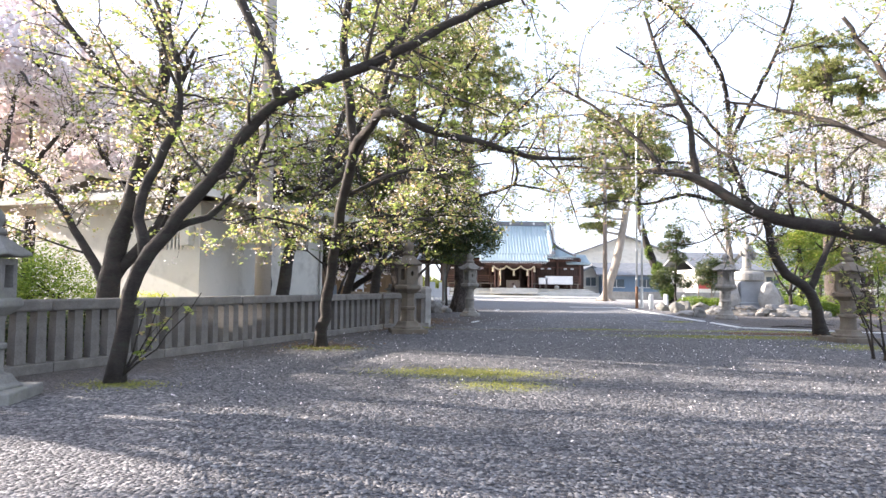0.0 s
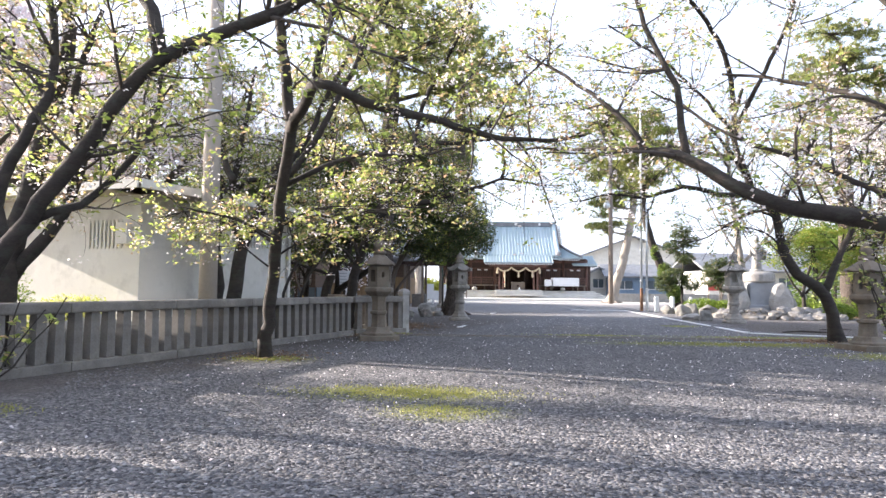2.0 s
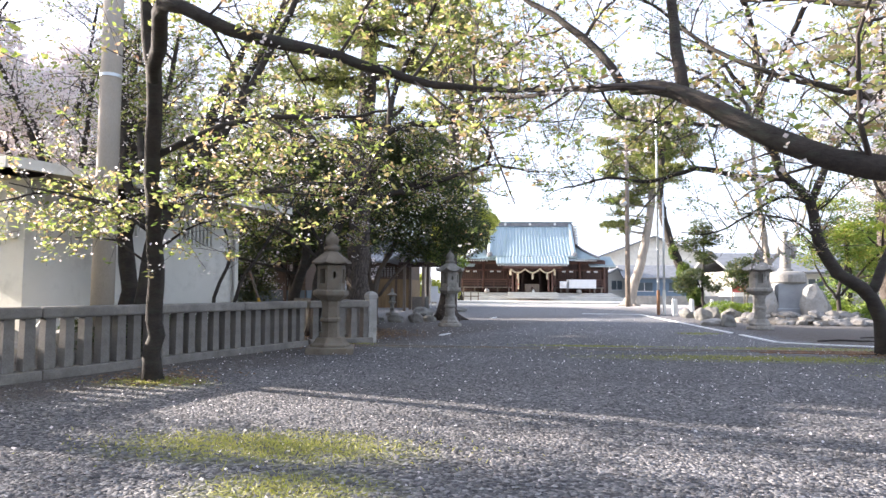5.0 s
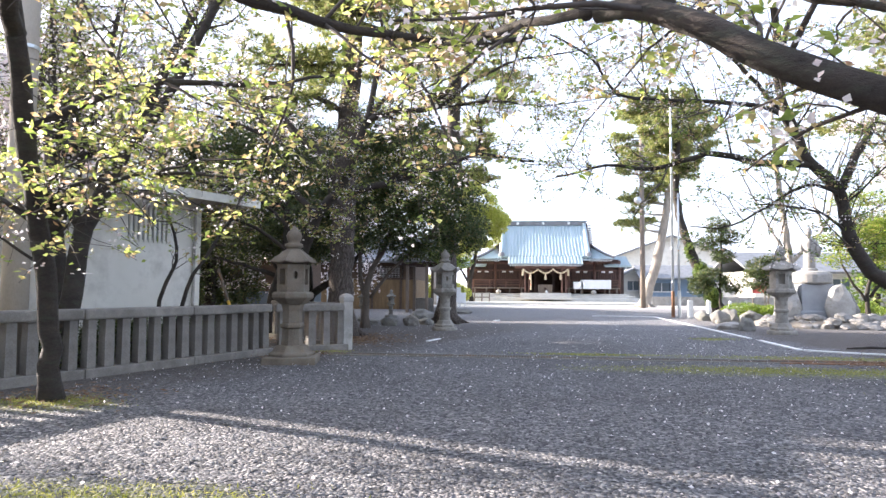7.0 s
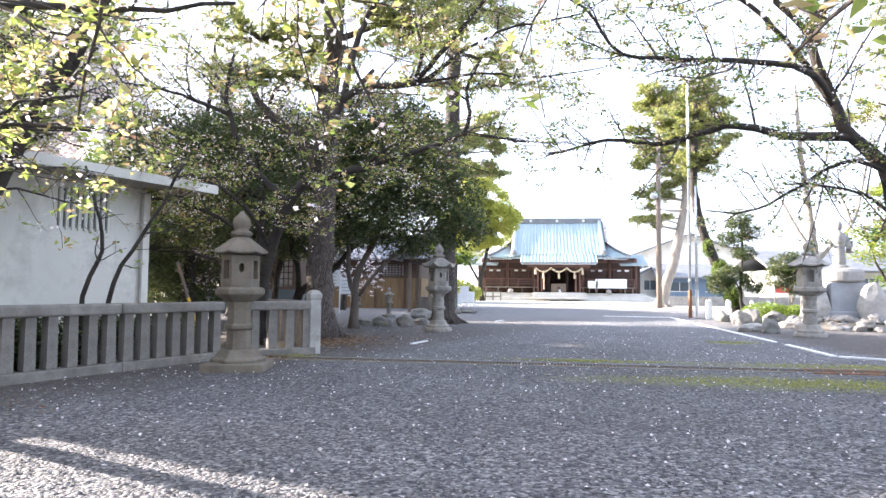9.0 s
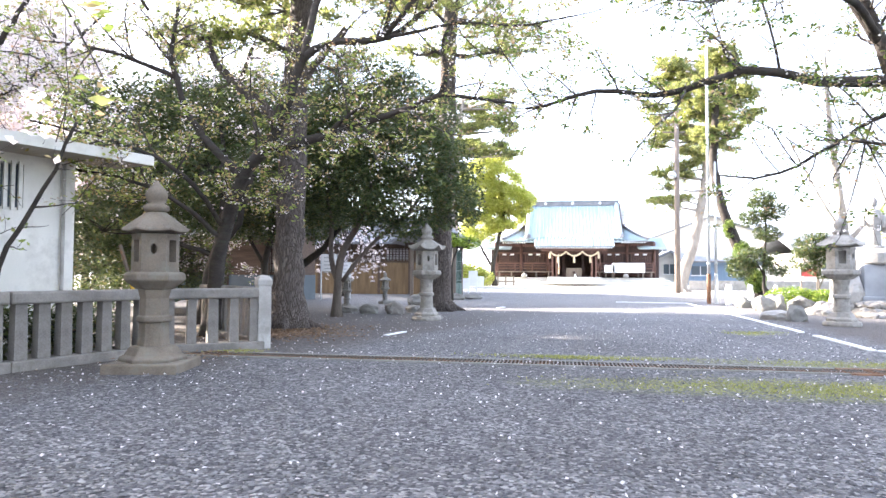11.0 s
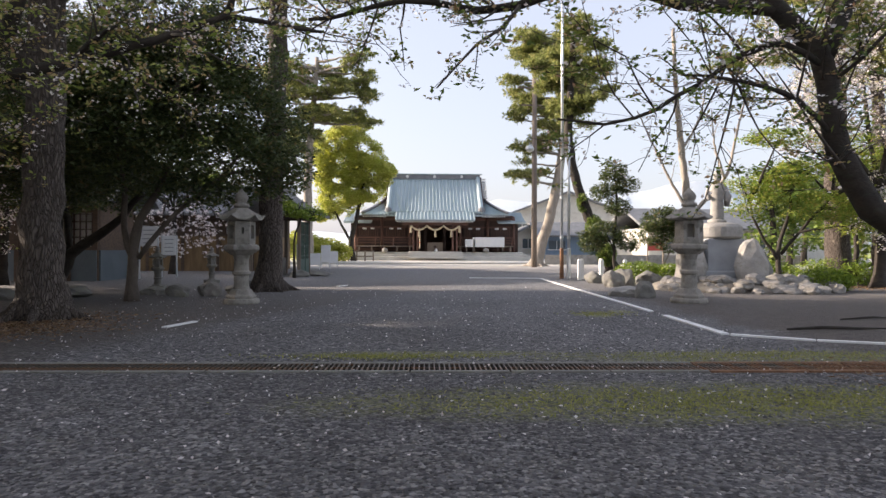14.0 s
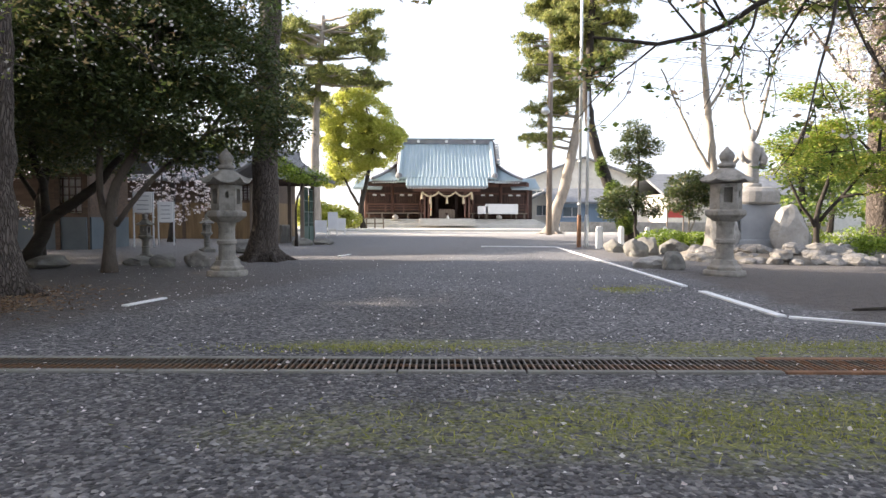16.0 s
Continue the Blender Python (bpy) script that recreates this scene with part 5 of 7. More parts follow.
far_house((15.0, 96, 0.1), 15.5, 10, 5.6, 3.0, PLASTER, TILE, "large pale house with a dark gabled roof", -4, True, 4)
far_house((17.2, 84, 0.1), 7.5, 6, 2.7, 1.4, BLUE_WALL, TILE, "blue-walled shed with a grey roof", 0, False, 2)
far_house((14.9, 86, 0.1), 2.6, 5, 3.0, 0.9, PLASTER, TILE, "small pale gatehouse with a dark roof", 0, True, 1)
far_house((24.5, 70, 0.0), 13, 8, 3.2, 1.8, PLASTER, TILE, "low pale house with a grey tiled roof", 6, False, 4)
far_house((38.0, 78, 0.0), 12, 8, 5.2, 2.2, PLASTER, TILE, "two-storey pale house beyond the trees", 0, True, 3)
red = thing("red_banner", (20.4, 60.0, 0), "faded red banners strung on posts", "banner")
part("cloth", Shape().box(1.2, 0, 1.45, 1.1, 0.04, 0.55), RED, red)
for x in (0.62, 1.78):
    part("post", Shape().box(x, 0, 1.0, 0.08, 0.08, 2.0), WOOD_POST, red)
wallr = thing("garden_wall", (14.5, 66, 0), "low pale garden wall", "wall", kind="structure")
part("wall", Shape().box(11, 0, 0.4, 22, 0.25, 0.8), STONE_PALE, wallr, bevel=0.02)

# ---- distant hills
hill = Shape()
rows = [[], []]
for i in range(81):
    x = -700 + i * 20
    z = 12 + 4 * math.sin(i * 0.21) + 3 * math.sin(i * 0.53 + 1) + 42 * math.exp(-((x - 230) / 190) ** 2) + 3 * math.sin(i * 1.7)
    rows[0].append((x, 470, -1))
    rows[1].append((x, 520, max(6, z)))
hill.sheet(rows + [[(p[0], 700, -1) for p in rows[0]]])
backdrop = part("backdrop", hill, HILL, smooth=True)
tagged(backdrop, "distant hills with haze put into their pale blue colour", "hills", kind="structure")


# ---- cherry trees beside the walk, unseen high limbs added to shade it
CHERRY = [("leaves", YOUNG, 11, 0.085, 0.044, 0.075, "yellow-green young leaves"), ("blossom", BLOSSOM, 3, 0.042, 0.036, 0.08, "fading pale pink blossom")]
CHERRY_PALE = [("leaves", YOUNG, 8, 0.09, 0.046, 0.08, "yellow-green young leaves"), ("young_leaves", BRONZE, 4, 0.07, 0.034, 0.08, "bronze young leaves"), ("blossom", BLOSSOM, 12, 0.05, 0.045, 0.1, "fading pale pink blossom")]

tree("cherry_tree", (-3.82, 7.95, 0), [
    ([(-3.82, 7.95, 0), (-3.72, 7.9, 0.55), (-3.54, 7.85, 1.37), (-3.14, 7.8, 1.85), (-2.47, 7.7, 2.68), (-1.77, 7.6, 3.40), (-0.78, 7.7, 3.84), (0.58, 7.8, 4.58), (1.9, 8.1, 5.2)], 0.098, 0.035),
    ([(-1.77, 7.6, 3.40), (-1.95, 7.75, 3.93), (-2.32, 7.9, 4.56), (-2.5, 8.1, 5.4), (-2.2, 8.2, 6.3)], 0.075, 0.03),
    ([(-3.45, 7.85, 1.5), (-3.62, 8.0, 2.3), (-3.3, 8.2, 3.2), (-3.4, 8.4, 4.2), (-3.9, 8.6, 5.2)], 0.075, 0.025),
    ([(-3.14, 7.8, 1.85), (-2.6, 8.1, 2.2), (-2.2, 8.3, 2.9), (-2.15, 8.4, 3.7)], 0.05, 0.02),
    ([(-0.78, 7.7, 3.84), (-0.3, 8.0, 4.5), (-0.2, 8.3, 5.3)], 0.04, 0.02)],
    1, "leaning cherry tree with young leaves before the stone fence", foliage=CHERRY, group="cherry trees")
tree("cherry_tree", (-5.35, 10.7, 0), [
    ([(-5.35, 10.7, 0), (-5.28, 10.3, 1.04), (-4.88, 10.3, 2.77), (-4.69, 10.3, 3.68), (-4.49, 10.3, 4.52), (-4.46, 10.3, 5.82), (-4.2, 10.2, 7.2)], 0.2, 0.04),
    ([(-4.72, 10.3, 3.6), (-5.0, 10.4, 4.1), (-5.42, 10.3, 4.61), (-6.2, 10.2, 5.6), (-6.6, 10, 6.6)], 0.08, 0.03),
    ([(-5.2, 10.35, 1.3), (-4.85, 10.3, 1.7), (-4.49, 10.3, 2.13), (-4.2, 10.3, 3.0), (-4.3, 10.2, 3.9), (-3.9, 10.1, 5.0)], 0.1, 0.03),
    ([(-5.28, 10.3, 1.1), (-5.8, 10.4, 1.9), (-6.5, 10.5, 2.8), (-7.4, 10.6, 3.4)], 0.08, 0.03)],
    2, "dark cherry tree growing behind the stone fence", foliage=CHERRY_PALE, group="cherry trees")
tree("cherry_tree", (-2.42, 12.8, 0), [
    ([(-2.42, 12.8, 0), (-2.2, 12.4, 1.06), (-1.87, 11.7, 2.28), (-1.55, 11.05, 3.3), (-1.47, 10.9, 3.61), (-1.6, 10.9, 4.5), (-1.66, 10.8, 5.4), (-1.4, 10.7, 6.6), (-0.4, 10.6, 7.8), (1.4, 10.8, 8.6), (3.0, 11.4, 9.0)], 0.11, 0.03),
    ([(-1.90, 11.80, 2.20), (-1.20, 11.30, 2.40), (-0.40, 11.00, 2.42)], 0.018, 0.007),
    ([(-1.90, 11.80, 2.25), (-1.30, 12.20, 2.50), (-0.50, 12.50, 2.55)], 0.018, 0.007),
    ([(-2.00, 12.00, 1.95), (-2.70, 12.30, 2.30), (-3.40, 12.50, 2.35)], 0.018, 0.007),
    ([(-2.00, 12.00, 2.00), (-2.60, 11.40, 2.30), (-3.20, 11.00, 2.40)], 0.018, 0.007),
    ([(-2.10, 12.20, 1.50), (-2.50, 12.00, 1.80), (-3.00, 11.90, 1.90)], 0.018, 0.007),
    ([(-0.70, 11.80, 2.40), (0.00, 11.40, 2.45), (0.60, 11.20, 2.40)], 0.018, 0.007),

    ([(-1.5, 10.95, 3.5), (-1.1, 10.3, 3.78), (-0.82, 9.9, 3.9), (-0.2, 9.9, 3.6), (0.54, 10.0, 3.46), (1.37, 10.6, 3.35), (2.2, 11.3, 3.42), (3.0, 12, 3.7)], 0.085, 0.02),
    ([(-0.9, 10.0, 3.88), (-0.8, 9.9, 4.4), (-0.5, 9.8, 5.2), (-0.4, 9.8, 6.2)], 0.055, 0.02),
    ([(-1.75, 11.4, 2.75), (-1.2, 11.5, 3.05), (-0.6, 11.8, 3.3), (0.2, 12.2, 3.4), (0.9, 12.6, 3.6)], 0.045, 0.015),
    ([(-1.9, 11.8, 2.2), (-1.3, 11.8, 2.34), (-0.6, 11.8, 2.4), (0.2, 11.8, 2.34)], 0.03, 0.01),
    ([(-2.0, 12.0, 1.9), (-2.6, 11.9, 2.3), (-3.2, 11.8, 2.42), (-3.9, 11.7, 2.3)], 0.03, 0.01),
    ([(-2.05, 12.1, 1.7), (-1.6, 11.9, 1.95), (-1.1, 11.7, 2.05)], 0.02, 0.008)],
    3, "slender cherry tree with yellow-green leaves beside the fence", side=(2.0, 1.0, (0.5, 1.6)), foliage=[("leaves", YOUNG, 12, 0.085, 0.042, 0.08, "yellow-green young leaves"), ("young_leaves", BRONZE, 3, 0.065, 0.032, 0.08, "bronze young leaves"), ("blossom", BLOSSOM, 6, 0.042, 0.036, 0.09, "fading pale pink blossom")], group="cherry trees")
tree("cherry_tree", (-2.7, 21.3, 0), [
    ([(-2.7, 21.3, 0), (-2.5, 21.2, 1.6), (-1.95, 21.0, 3.0), (-1.37, 21, 3.73), (-1.04, 21, 4.47), (-0.72, 21, 5.31), (-0.05, 21, 5.54), (0.92, 21, 5.59), (1.7, 21.1, 6.2)], 0.17, 0.04),
    ([(0.8, 21, 5.58), (1.8, 20.8, 6.6), (2.7, 20.5, 7.5), (3.6, 20.3, 8.3)], 0.06, 0.02),
    ([(-0.75, 21, 5.25), (-0.5, 21.3, 6.8), (0.3, 21.0, 8.2), (0.9, 19.4, 8.8), (1.4, 17.4, 9.2)], 0.08, 0.02),
    ([(-1.5, 21, 3.55), (-0.69, 21, 3.7), (0.4, 21, 3.99), (1.3, 21, 4.25), (1.88, 21, 4.45), (2.5, 21, 4.38), (3.2, 20.9, 4.25)], 0.1, 0.02),
    ([(1.85, 21, 4.43), (1.98, 21, 4.9), (1.9, 21, 5.4), (2.2, 21, 6.0)], 0.05, 0.02),
    ([(0.8, 21, 5.6), (1.0, 20.8, 6.2), (0.8, 20.6, 7.0)], 0.05, 0.02),
    ([(0.92, 21, 5.59), (2.2, 20.6, 5.6), (3.4, 20.2, 5.35), (4.7, 19.8, 5.4)], 0.035, 0.008),
    ([(1.7, 21.1, 6.2), (2.8, 20.8, 6.6), (4.0, 20.4, 6.6), (5.0, 20.0, 6.9)], 0.035, 0.008),
    ([(-0.2, 21, 3.85), (0.2, 20.8, 4.1), (0.55, 20.6, 4.2)], 0.05, 0.02),
    ([(-1.9, 21, 3.0), (-2.8, 20.8, 4.0), (-3.2, 20.6, 5.2), (-3.0, 20.5, 6.2)], 0.09, 0.03),
    ([(-2.4, 21.1, 1.9), (-3.2, 20.4, 2.7), (-4.2, 19.6, 3.0), (-5.4, 19.0, 3.1)], 0.05, 0.014),
    ([(-2.35, 21.1, 2.1), (-2.5, 20.0, 2.9), (-2.9, 18.8, 3.3), (-3.5, 17.6, 3.4)], 0.05, 0.014),
    ([(-3.1, 20.7, 4.9), (-4.4, 20.4, 5.4), (-5.8, 20.0, 5.6)], 0.05, 0.014)],
    4, "dark spreading cherry tree with long level limbs", foliage=[("leaves", YOUNG, 9, 0.095, 0.05, 0.1, "young yellow-green leaves"), ("young_leaves", BRONZE, 5, 0.07, 0.034, 0.09, "bronze young leaves"), ("blossom", BLOSSOM, 6, 0.05, 0.045, 0.11, "fading pale pink blossom")], group="cherry trees")
tree("cherry_tree", (9.95, 18.2, 0), [
    ([(9.95, 18.2, 0), (9.6, 18, 1.15), (8.95, 18, 1.66), (8.64, 18, 2.2), (8.56, 18, 2.5), (8.47, 18, 3.15), (8.01, 18, 3.56), (7.75, 18, 4.18), (7.5, 18.1, 5.2), (7.8, 18.2, 6.3)], 0.155, 0.045),
    ([(7.6, 18.1, 5.0), (7.0, 17.2, 6.8), (5.6, 16.2, 8.0), (3.8, 15.4, 8.7), (2.0, 15.0, 9.0)], 0.07, 0.02),
    ([(7.6, 18.1, 5.3), (8.2, 16.8, 7.2), (8.0, 15.2, 8.4), (7.2, 13.8, 8.9)], 0.06, 0.02),
    ([(8.05, 18, 3.55), (7.6, 18, 3.58), (7.1, 18, 3.6), (6.66, 18, 3.72), (6.22, 18, 3.77), (5.77, 18, 3.63), (5.33, 18, 3.52), (4.98, 18, 3.54), (4.45, 18, 3.6), (4.0, 18, 3.48), (3.55, 18, 3.4)], 0.075, 0.016),
    ([(7.78, 18, 4.1), (7.3, 17.5, 4.35), (6.6, 17, 4.38), (5.36, 17, 4.5), (4.59, 17, 4.6), (4.05, 17, 5.3), (3.4, 17, 5.7)], 0.05, 0.014),
    ([(8.5, 18, 3.0), (8.0, 17.8, 3.15), (7.62, 17.8, 3.07), (6.58, 17.8, 2.45), (5.87, 17.8, 2.45)], 0.035, 0.01),
    ([(8.6, 18, 2.3), (8.1, 17.8, 2.65), (7.5, 17.6, 2.75), (6.9, 17.5, 2.8)], 0.03, 0.01),
    ([(8.5, 18, 3.1), (8.9, 18.1, 3.9), (9.4, 18.2, 4.8), (9.8, 18.2, 5.9)], 0.08, 0.03),
    ([(9.55, 18, 1.2), (9.9, 18, 2.0), (10.4, 18.1, 3.0), (10.9, 18.2, 4.2)], 0.1, 0.03),
    ([(7.8, 18, 4.0), (7.0, 17.6, 4.9), (6.2, 17.3, 5.5), (5.3, 17.2, 5.9)], 0.05, 0.02),
    ([(7.55, 18.1, 5.1), (6.4, 18, 6.4), (5.4, 17.9, 7.2), (4.4, 17.8, 7.8)], 0.05, 0.02)],
    5, "dark leaning cherry tree with a bent trunk", side=(3.0, 1.0, (0.6, 1.8)), droop=-0.03, foliage=[("leaves", GREENLEAF, 10, 0.07, 0.036, 0.07, "fresh green leaves"), ("young_leaves", BRONZE, 6, 0.06, 0.03, 0.06, "bronze young leaves"), ("blossom", BLOSSOM, 5, 0.042, 0.036, 0.08, "fading pale pink blossom")], group="cherry trees")
tree("cherry_tree", (7.95, 8.8, 0), [
    ([(7.95, 8.8, 0), (7.85, 8.8, 0.8), (7.2, 8.85, 1.45), (6.3, 8.9, 1.85), (5.35, 9.0, 2.05), (4.6, 9.0, 2.19), (4.05, 9.1, 2.44), (3.64, 9.4, 2.82), (3.35, 9.65, 2.93)], 0.17, 0.055),
    ([(3.4, 9.6, 2.92), (2.9, 10.1, 3.05), (2.3, 10.8, 3.2), (1.7, 11.3, 3.3)], 0.035, 0.012),
    ([(3.68, 9.38, 2.8), (3.66, 9.5, 3.2), (3.62, 9.55, 3.7), (3.3, 9.7, 4.5), (3.1, 9.9, 5.4)], 0.05, 0.02),
    ([(7.3, 9.75, 3.1), (6.2, 9.4, 6.0), (4.4, 9.0, 7.9), (2.2, 8.8, 8.6), (0.4, 8.8, 8.9)], 0.09, 0.02),
    ([(8.8, 9.0, 2.4), (8.9, 10.6, 5.2), (7.6, 12.6, 7.5), (6.0, 13.8, 8.5), (4.4, 14.4, 8.8)], 0.09, 0.02),
    ([(6.3, 9.4, 5.9), (6.0, 7.6, 7.6), (5.2, 6.0, 8.6)], 0.05, 0.02),
    ([(6.2, 8.9, 1.88), (5.7, 9.2, 2.4), (5.0, 9.6, 2.85), (4.3, 10.1, 3.3), (3.9, 10.5, 3.8)], 0.04, 0.015),
    ([(7.4, 8.85, 1.3), (7.2, 9.3, 2.2), (7.3, 9.8, 3.2), (6.9, 10.2, 4.4), (6.4, 10.6, 5.6)], 0.12, 0.03),
    ([(7.25, 9.7, 3.0), (6.5, 10.4, 3.7), (5.8, 11.1, 4.2), (5.0, 11.8, 4.6)], 0.055, 0.02),
    ([(7.7, 8.8, 1.0), (8.8, 9.0, 2.4), (9.9, 9.4, 3.8), (10.6, 9.8, 5.2)], 0.12, 0.03),
    ([(3.3, 9.75, 2.95), (3.0, 10.0, 3.5), (2.4, 10.4, 4.1), (1.8, 10.8, 4.6)], 0.04, 0.015)],
    6, "cherry tree with a thick dark limb reaching over the gravel", side=(2.2, 1.0, (0.6, 1.8)), twig=(5.0, 1.0, (0.25, 0.7)), foliage=CHERRY_PALE, group="cherry trees")

# blossoming trees further back; the last three stand unseen to shade the gravel
for k, (x, y, h, r) in enumerate(((-11, 22.5, 9.5, 4.2), (-7.6, 27.0, 9.5, 3.8), (17.0, 24.0, 10.0, 3.8), (19.5, 33.0, 9.5, 3.8), (-9.5, 34.0, 10.0, 4.0), (-8.6, 20.0, 8.5, 3.2), (-14.5, 20.0, 9.0, 4.0), (-13.0, 8.2, 8.0, 2.6), (-11.0, 2.0, 7.5, 2.6), (-12.6, 12.0, 4.2, 1.8))):
    rr = random.Random(40 + k)
    lift = 0.28 if 12 < x < 18 else 0.0
    limbs = [([(x, y, 0), (x + 0.1, y, h * 0.2), (x + rr.uniform(-0.3, 0.3), y + 0.1, h * (0.4 + lift))], 0.2, 0.15)]
    for j in range(6):
        a = j * 1.05 + rr.uniform(-0.3, 0.3)
        limbs.append(([(x + 0.05, y, h * (0.34 + lift)), (x + r * 0.3 * math.cos(a), y + r * 0.3 * math.sin(a), h * (0.52 + lift * 0.8)), (x + r * 0.65 * math.cos(a), y + r * 0.65 * math.sin(a), h * rr.uniform(0.62, 0.8)), (x + r * math.cos(a), y + r * math.sin(a), h * rr.uniform(0.7, 1.0))], 0.1, 0.03))
    tree("cherry_tree", (x, y, 0), limbs, 50 + k, "cherry tree with fading pink blossom and young leaves", side=(2.6, 1.0, (0.7, 2.0)), twig=(3.6, 1.0, (0.3, 0.9)),
         foliage=[("leaves", YOUNG, 5, 0.11, 0.06, 0.12, "young leaves"), ("blossom", BLOSSOM, 18, 0.085, 0.075, 0.15, "fading pale pink blossom")], group="cherry trees", sides=7)

# dark ivied trunks and saplings behind the fence
for x, y, lean, seed in ((-3.85, 14.9, 0.3, 11), (-4.3, 15.4, -0.15, 12)):
    # third limb runs high out of view, added to shade the walk
    tree("dark_tree", (x, y, 0), [([(x, y, 0), (x + lean * 0.3, y, 1.2), (x + lean, y, 2.2), (x + lean * 2.4, y + 0.1, 3.2), (x + lean * 3.4, y + 0.6, 4.6), (x + lean * 5, y + 1.2, 6.4)], 0.17, 0.05), ([(x + lean, y, 2.1), (x - lean, y, 3.0), (x - lean * 2, y + 0.3, 4.4), (x - lean * 3, y + 0.6, 6.2)], 0.1, 0.03), ([(x + lean * 2.2, y, 3.1), (x + 1.6, y - 0.3, 3.9), (x + 2.4, y - 0.3, 5.4), (x + 3.4, y - 0.2, 7.4), (x + 5.0, y, 8.4)], 0.08, 0.02), ([(x, y, 3.4), (x - 0.8, y + 1.2, 4.4), (x - 1.2, y + 2.4, 5.4)], 0.08, 0.03)],
         seed, "dark ivy-covered cherry trunk behind the stone fence", foliage=[("leaves", YOUNG, 10, 0.09, 0.045, 0.1, "yellow-green leaves"), ("blossom", BLOSSOM, 6, 0.05, 0.045, 0.1, "fading pink blossom")], group="dark trunks", start=0.35)
for pts, seed in (([(-3.18, 16.3, 0), (-3.16, 16.3, 1.1), (-2.9, 16.3, 1.75), (-2.95, 16.3, 2.2), (-3.2, 16.3, 3.0)], 13), ([(-2.85, 16.3, 0), (-2.78, 16.3, 1.0), (-2.4, 16.3, 1.75), (-1.95, 16.3, 2.45), (-1.6, 16.2, 3.0)], 14)):
    tree("sapling", pts[0], [(pts, 0.045, 0.018)], seed, "thin bent sapling behind the stone fence", "tree", side=(1.2, 1.0, (0.3, 0.7)), twig=(3, 1, (0.2, 0.4)), foliage=[("leaves", YOUNG, 3, 0.08, 0.04, 0.04, "yellow-green leaves")], start=0.5, group="saplings")
stake = thing("marking_stake", (-3.6, 20.6, 0), "leaning yellow-banded stake in the yard", "stake")
part("stake", Shape().tube([(0, 0, 0), (-0.2, 0, 0.6), (-0.34, 0, 1.0)], [0.035] * 3, 8), surface("yellow_paint", (0.5, 0.3, 0.03), (0.65, 0.42, 0.06), 3, 40), stake, "yellow lower part")
part("stake_top", Shape().tube([(-0.34, 0, 1.0), (-0.6, 0, 1.75)], [0.036] * 2, 8), GRATE, stake, "black upper part")


# ---- pines
def pine(base, trunk, r0, r1, pads, n, seed, label, bark=None, needle=0.3):
    rng = np.random.default_rng(seed)
    b = np.array(base, float)
    top = thing("pine_tree", base, label, "tree", "pines")
    wood = Shape()
    p = resample(trunk, 0.4, 0.02, rng) - b
    rad = np.linspace(r0, r1, len(p)) * (1 + 0.75 * np.maximum(0, 1 - np.maximum(p[:, 2], 0) / 0.9) ** 2.4)
    p[0][2] = -0.06
    wood.tube(p, rad, 18, 0.05, rng)
    for k in range(6):
        a = k * 1.05 + rng.uniform(-0.3, 0.3)
        d = np.array((math.cos(a), math.sin(a), 0)) * r0
        wood.tube([d * 0.6 + (0, 0, 0.35), d * 1.5 + (0, 0, 0.1), d * 2.6 + (0, 0, -0.04)], [r0 * 0.35, r0 * 0.26, r0 * 0.08], 8)
    cents, dirs = [], []
    for c in pads:
        c = np.array(c, float)
        mid = c[:3] - b
        low = p[p[:, 2] < mid[2] + 0.3]
        s = low[np.argmin(np.linalg.norm(low - mid, axis=1))]
        line = resample([s, s * 0.45 + mid * 0.55 + rng.normal(size=3) * 0.15, mid], 0.3, 0.03, rng)
        wood.tube(line, np.linspace(0.05 + 0.02 * np.linalg.norm(mid - s), 0.03, len(line)), 7)
        m = int(n * (c[3] * c[4]) / sum(q[3] * q[4] for q in pads))
        boughs = 16
        tufts = max(2, m // (14 * boughs))
        for _ in range(boughs):
            d = unit(rng.normal(size=3) * np.array((1, 1, 0.45)))
            tip = mid + d * c[3:] * np.array((1.35, 1.35, 1.5)) * rng.uniform(0.6, 1.15)
            bend = (mid + tip) / 2 + rng.normal(size=3) * 0.08 + (0, 0, 0.08)
            wood.tube([mid, bend, tip], [0.03, 0.018, 0.007], 4)
            u = rng.uniform(0.25, 1.05, tufts)[:, None]
            tc = mid * (1 - u) ** 2 + 2 * bend * u * (1 - u) + tip * u ** 2 + rng.normal(size=(tufts, 3)) * np.array((0.13, 0.13, 0.07))
            out = unit(rng.normal(size=(tufts, 14, 3)) * np.array((1, 1, 0.8)) + np.array((0, 0, 0.6)) + d * 0.5)
            cents.append((tc[:, None, :] + out * needle * 0.5).reshape(-1, 3))
            dirs.append(out.reshape(-1, 3))
    part("trunk", wood, bark or BARK_PINE, top, smooth=True)
    part("needles", leaves_mesh("needles", np.concatenate(cents), needle, needle * 0.17 + 0.008, NEEDLE, rng, 0.0, np.concatenate(dirs) * 3), NEEDLE, top, "tufts of green needles")
    return top


def pads_round(x, y, z0, z1, r, n, seed, pad=(1.5, 0.45)):
    rr = random.Random(seed)
    out = []
    for i in range(n):
        a = i * 2.4 + rr.uniform(-0.4, 0.4)
        z = z0 + (z1 - z0) * i / max(1, n - 1)
        d = r * rr.uniform(0.35, 1.0) * (1 - 0.45 * i / n)
        k = rr.uniform(0.75, 1.2)
        out.append((x + d * math.cos(a), y + d * math.sin(a), z, pad[0] * k, pad[0] * k, pad[1] * k))
    return out


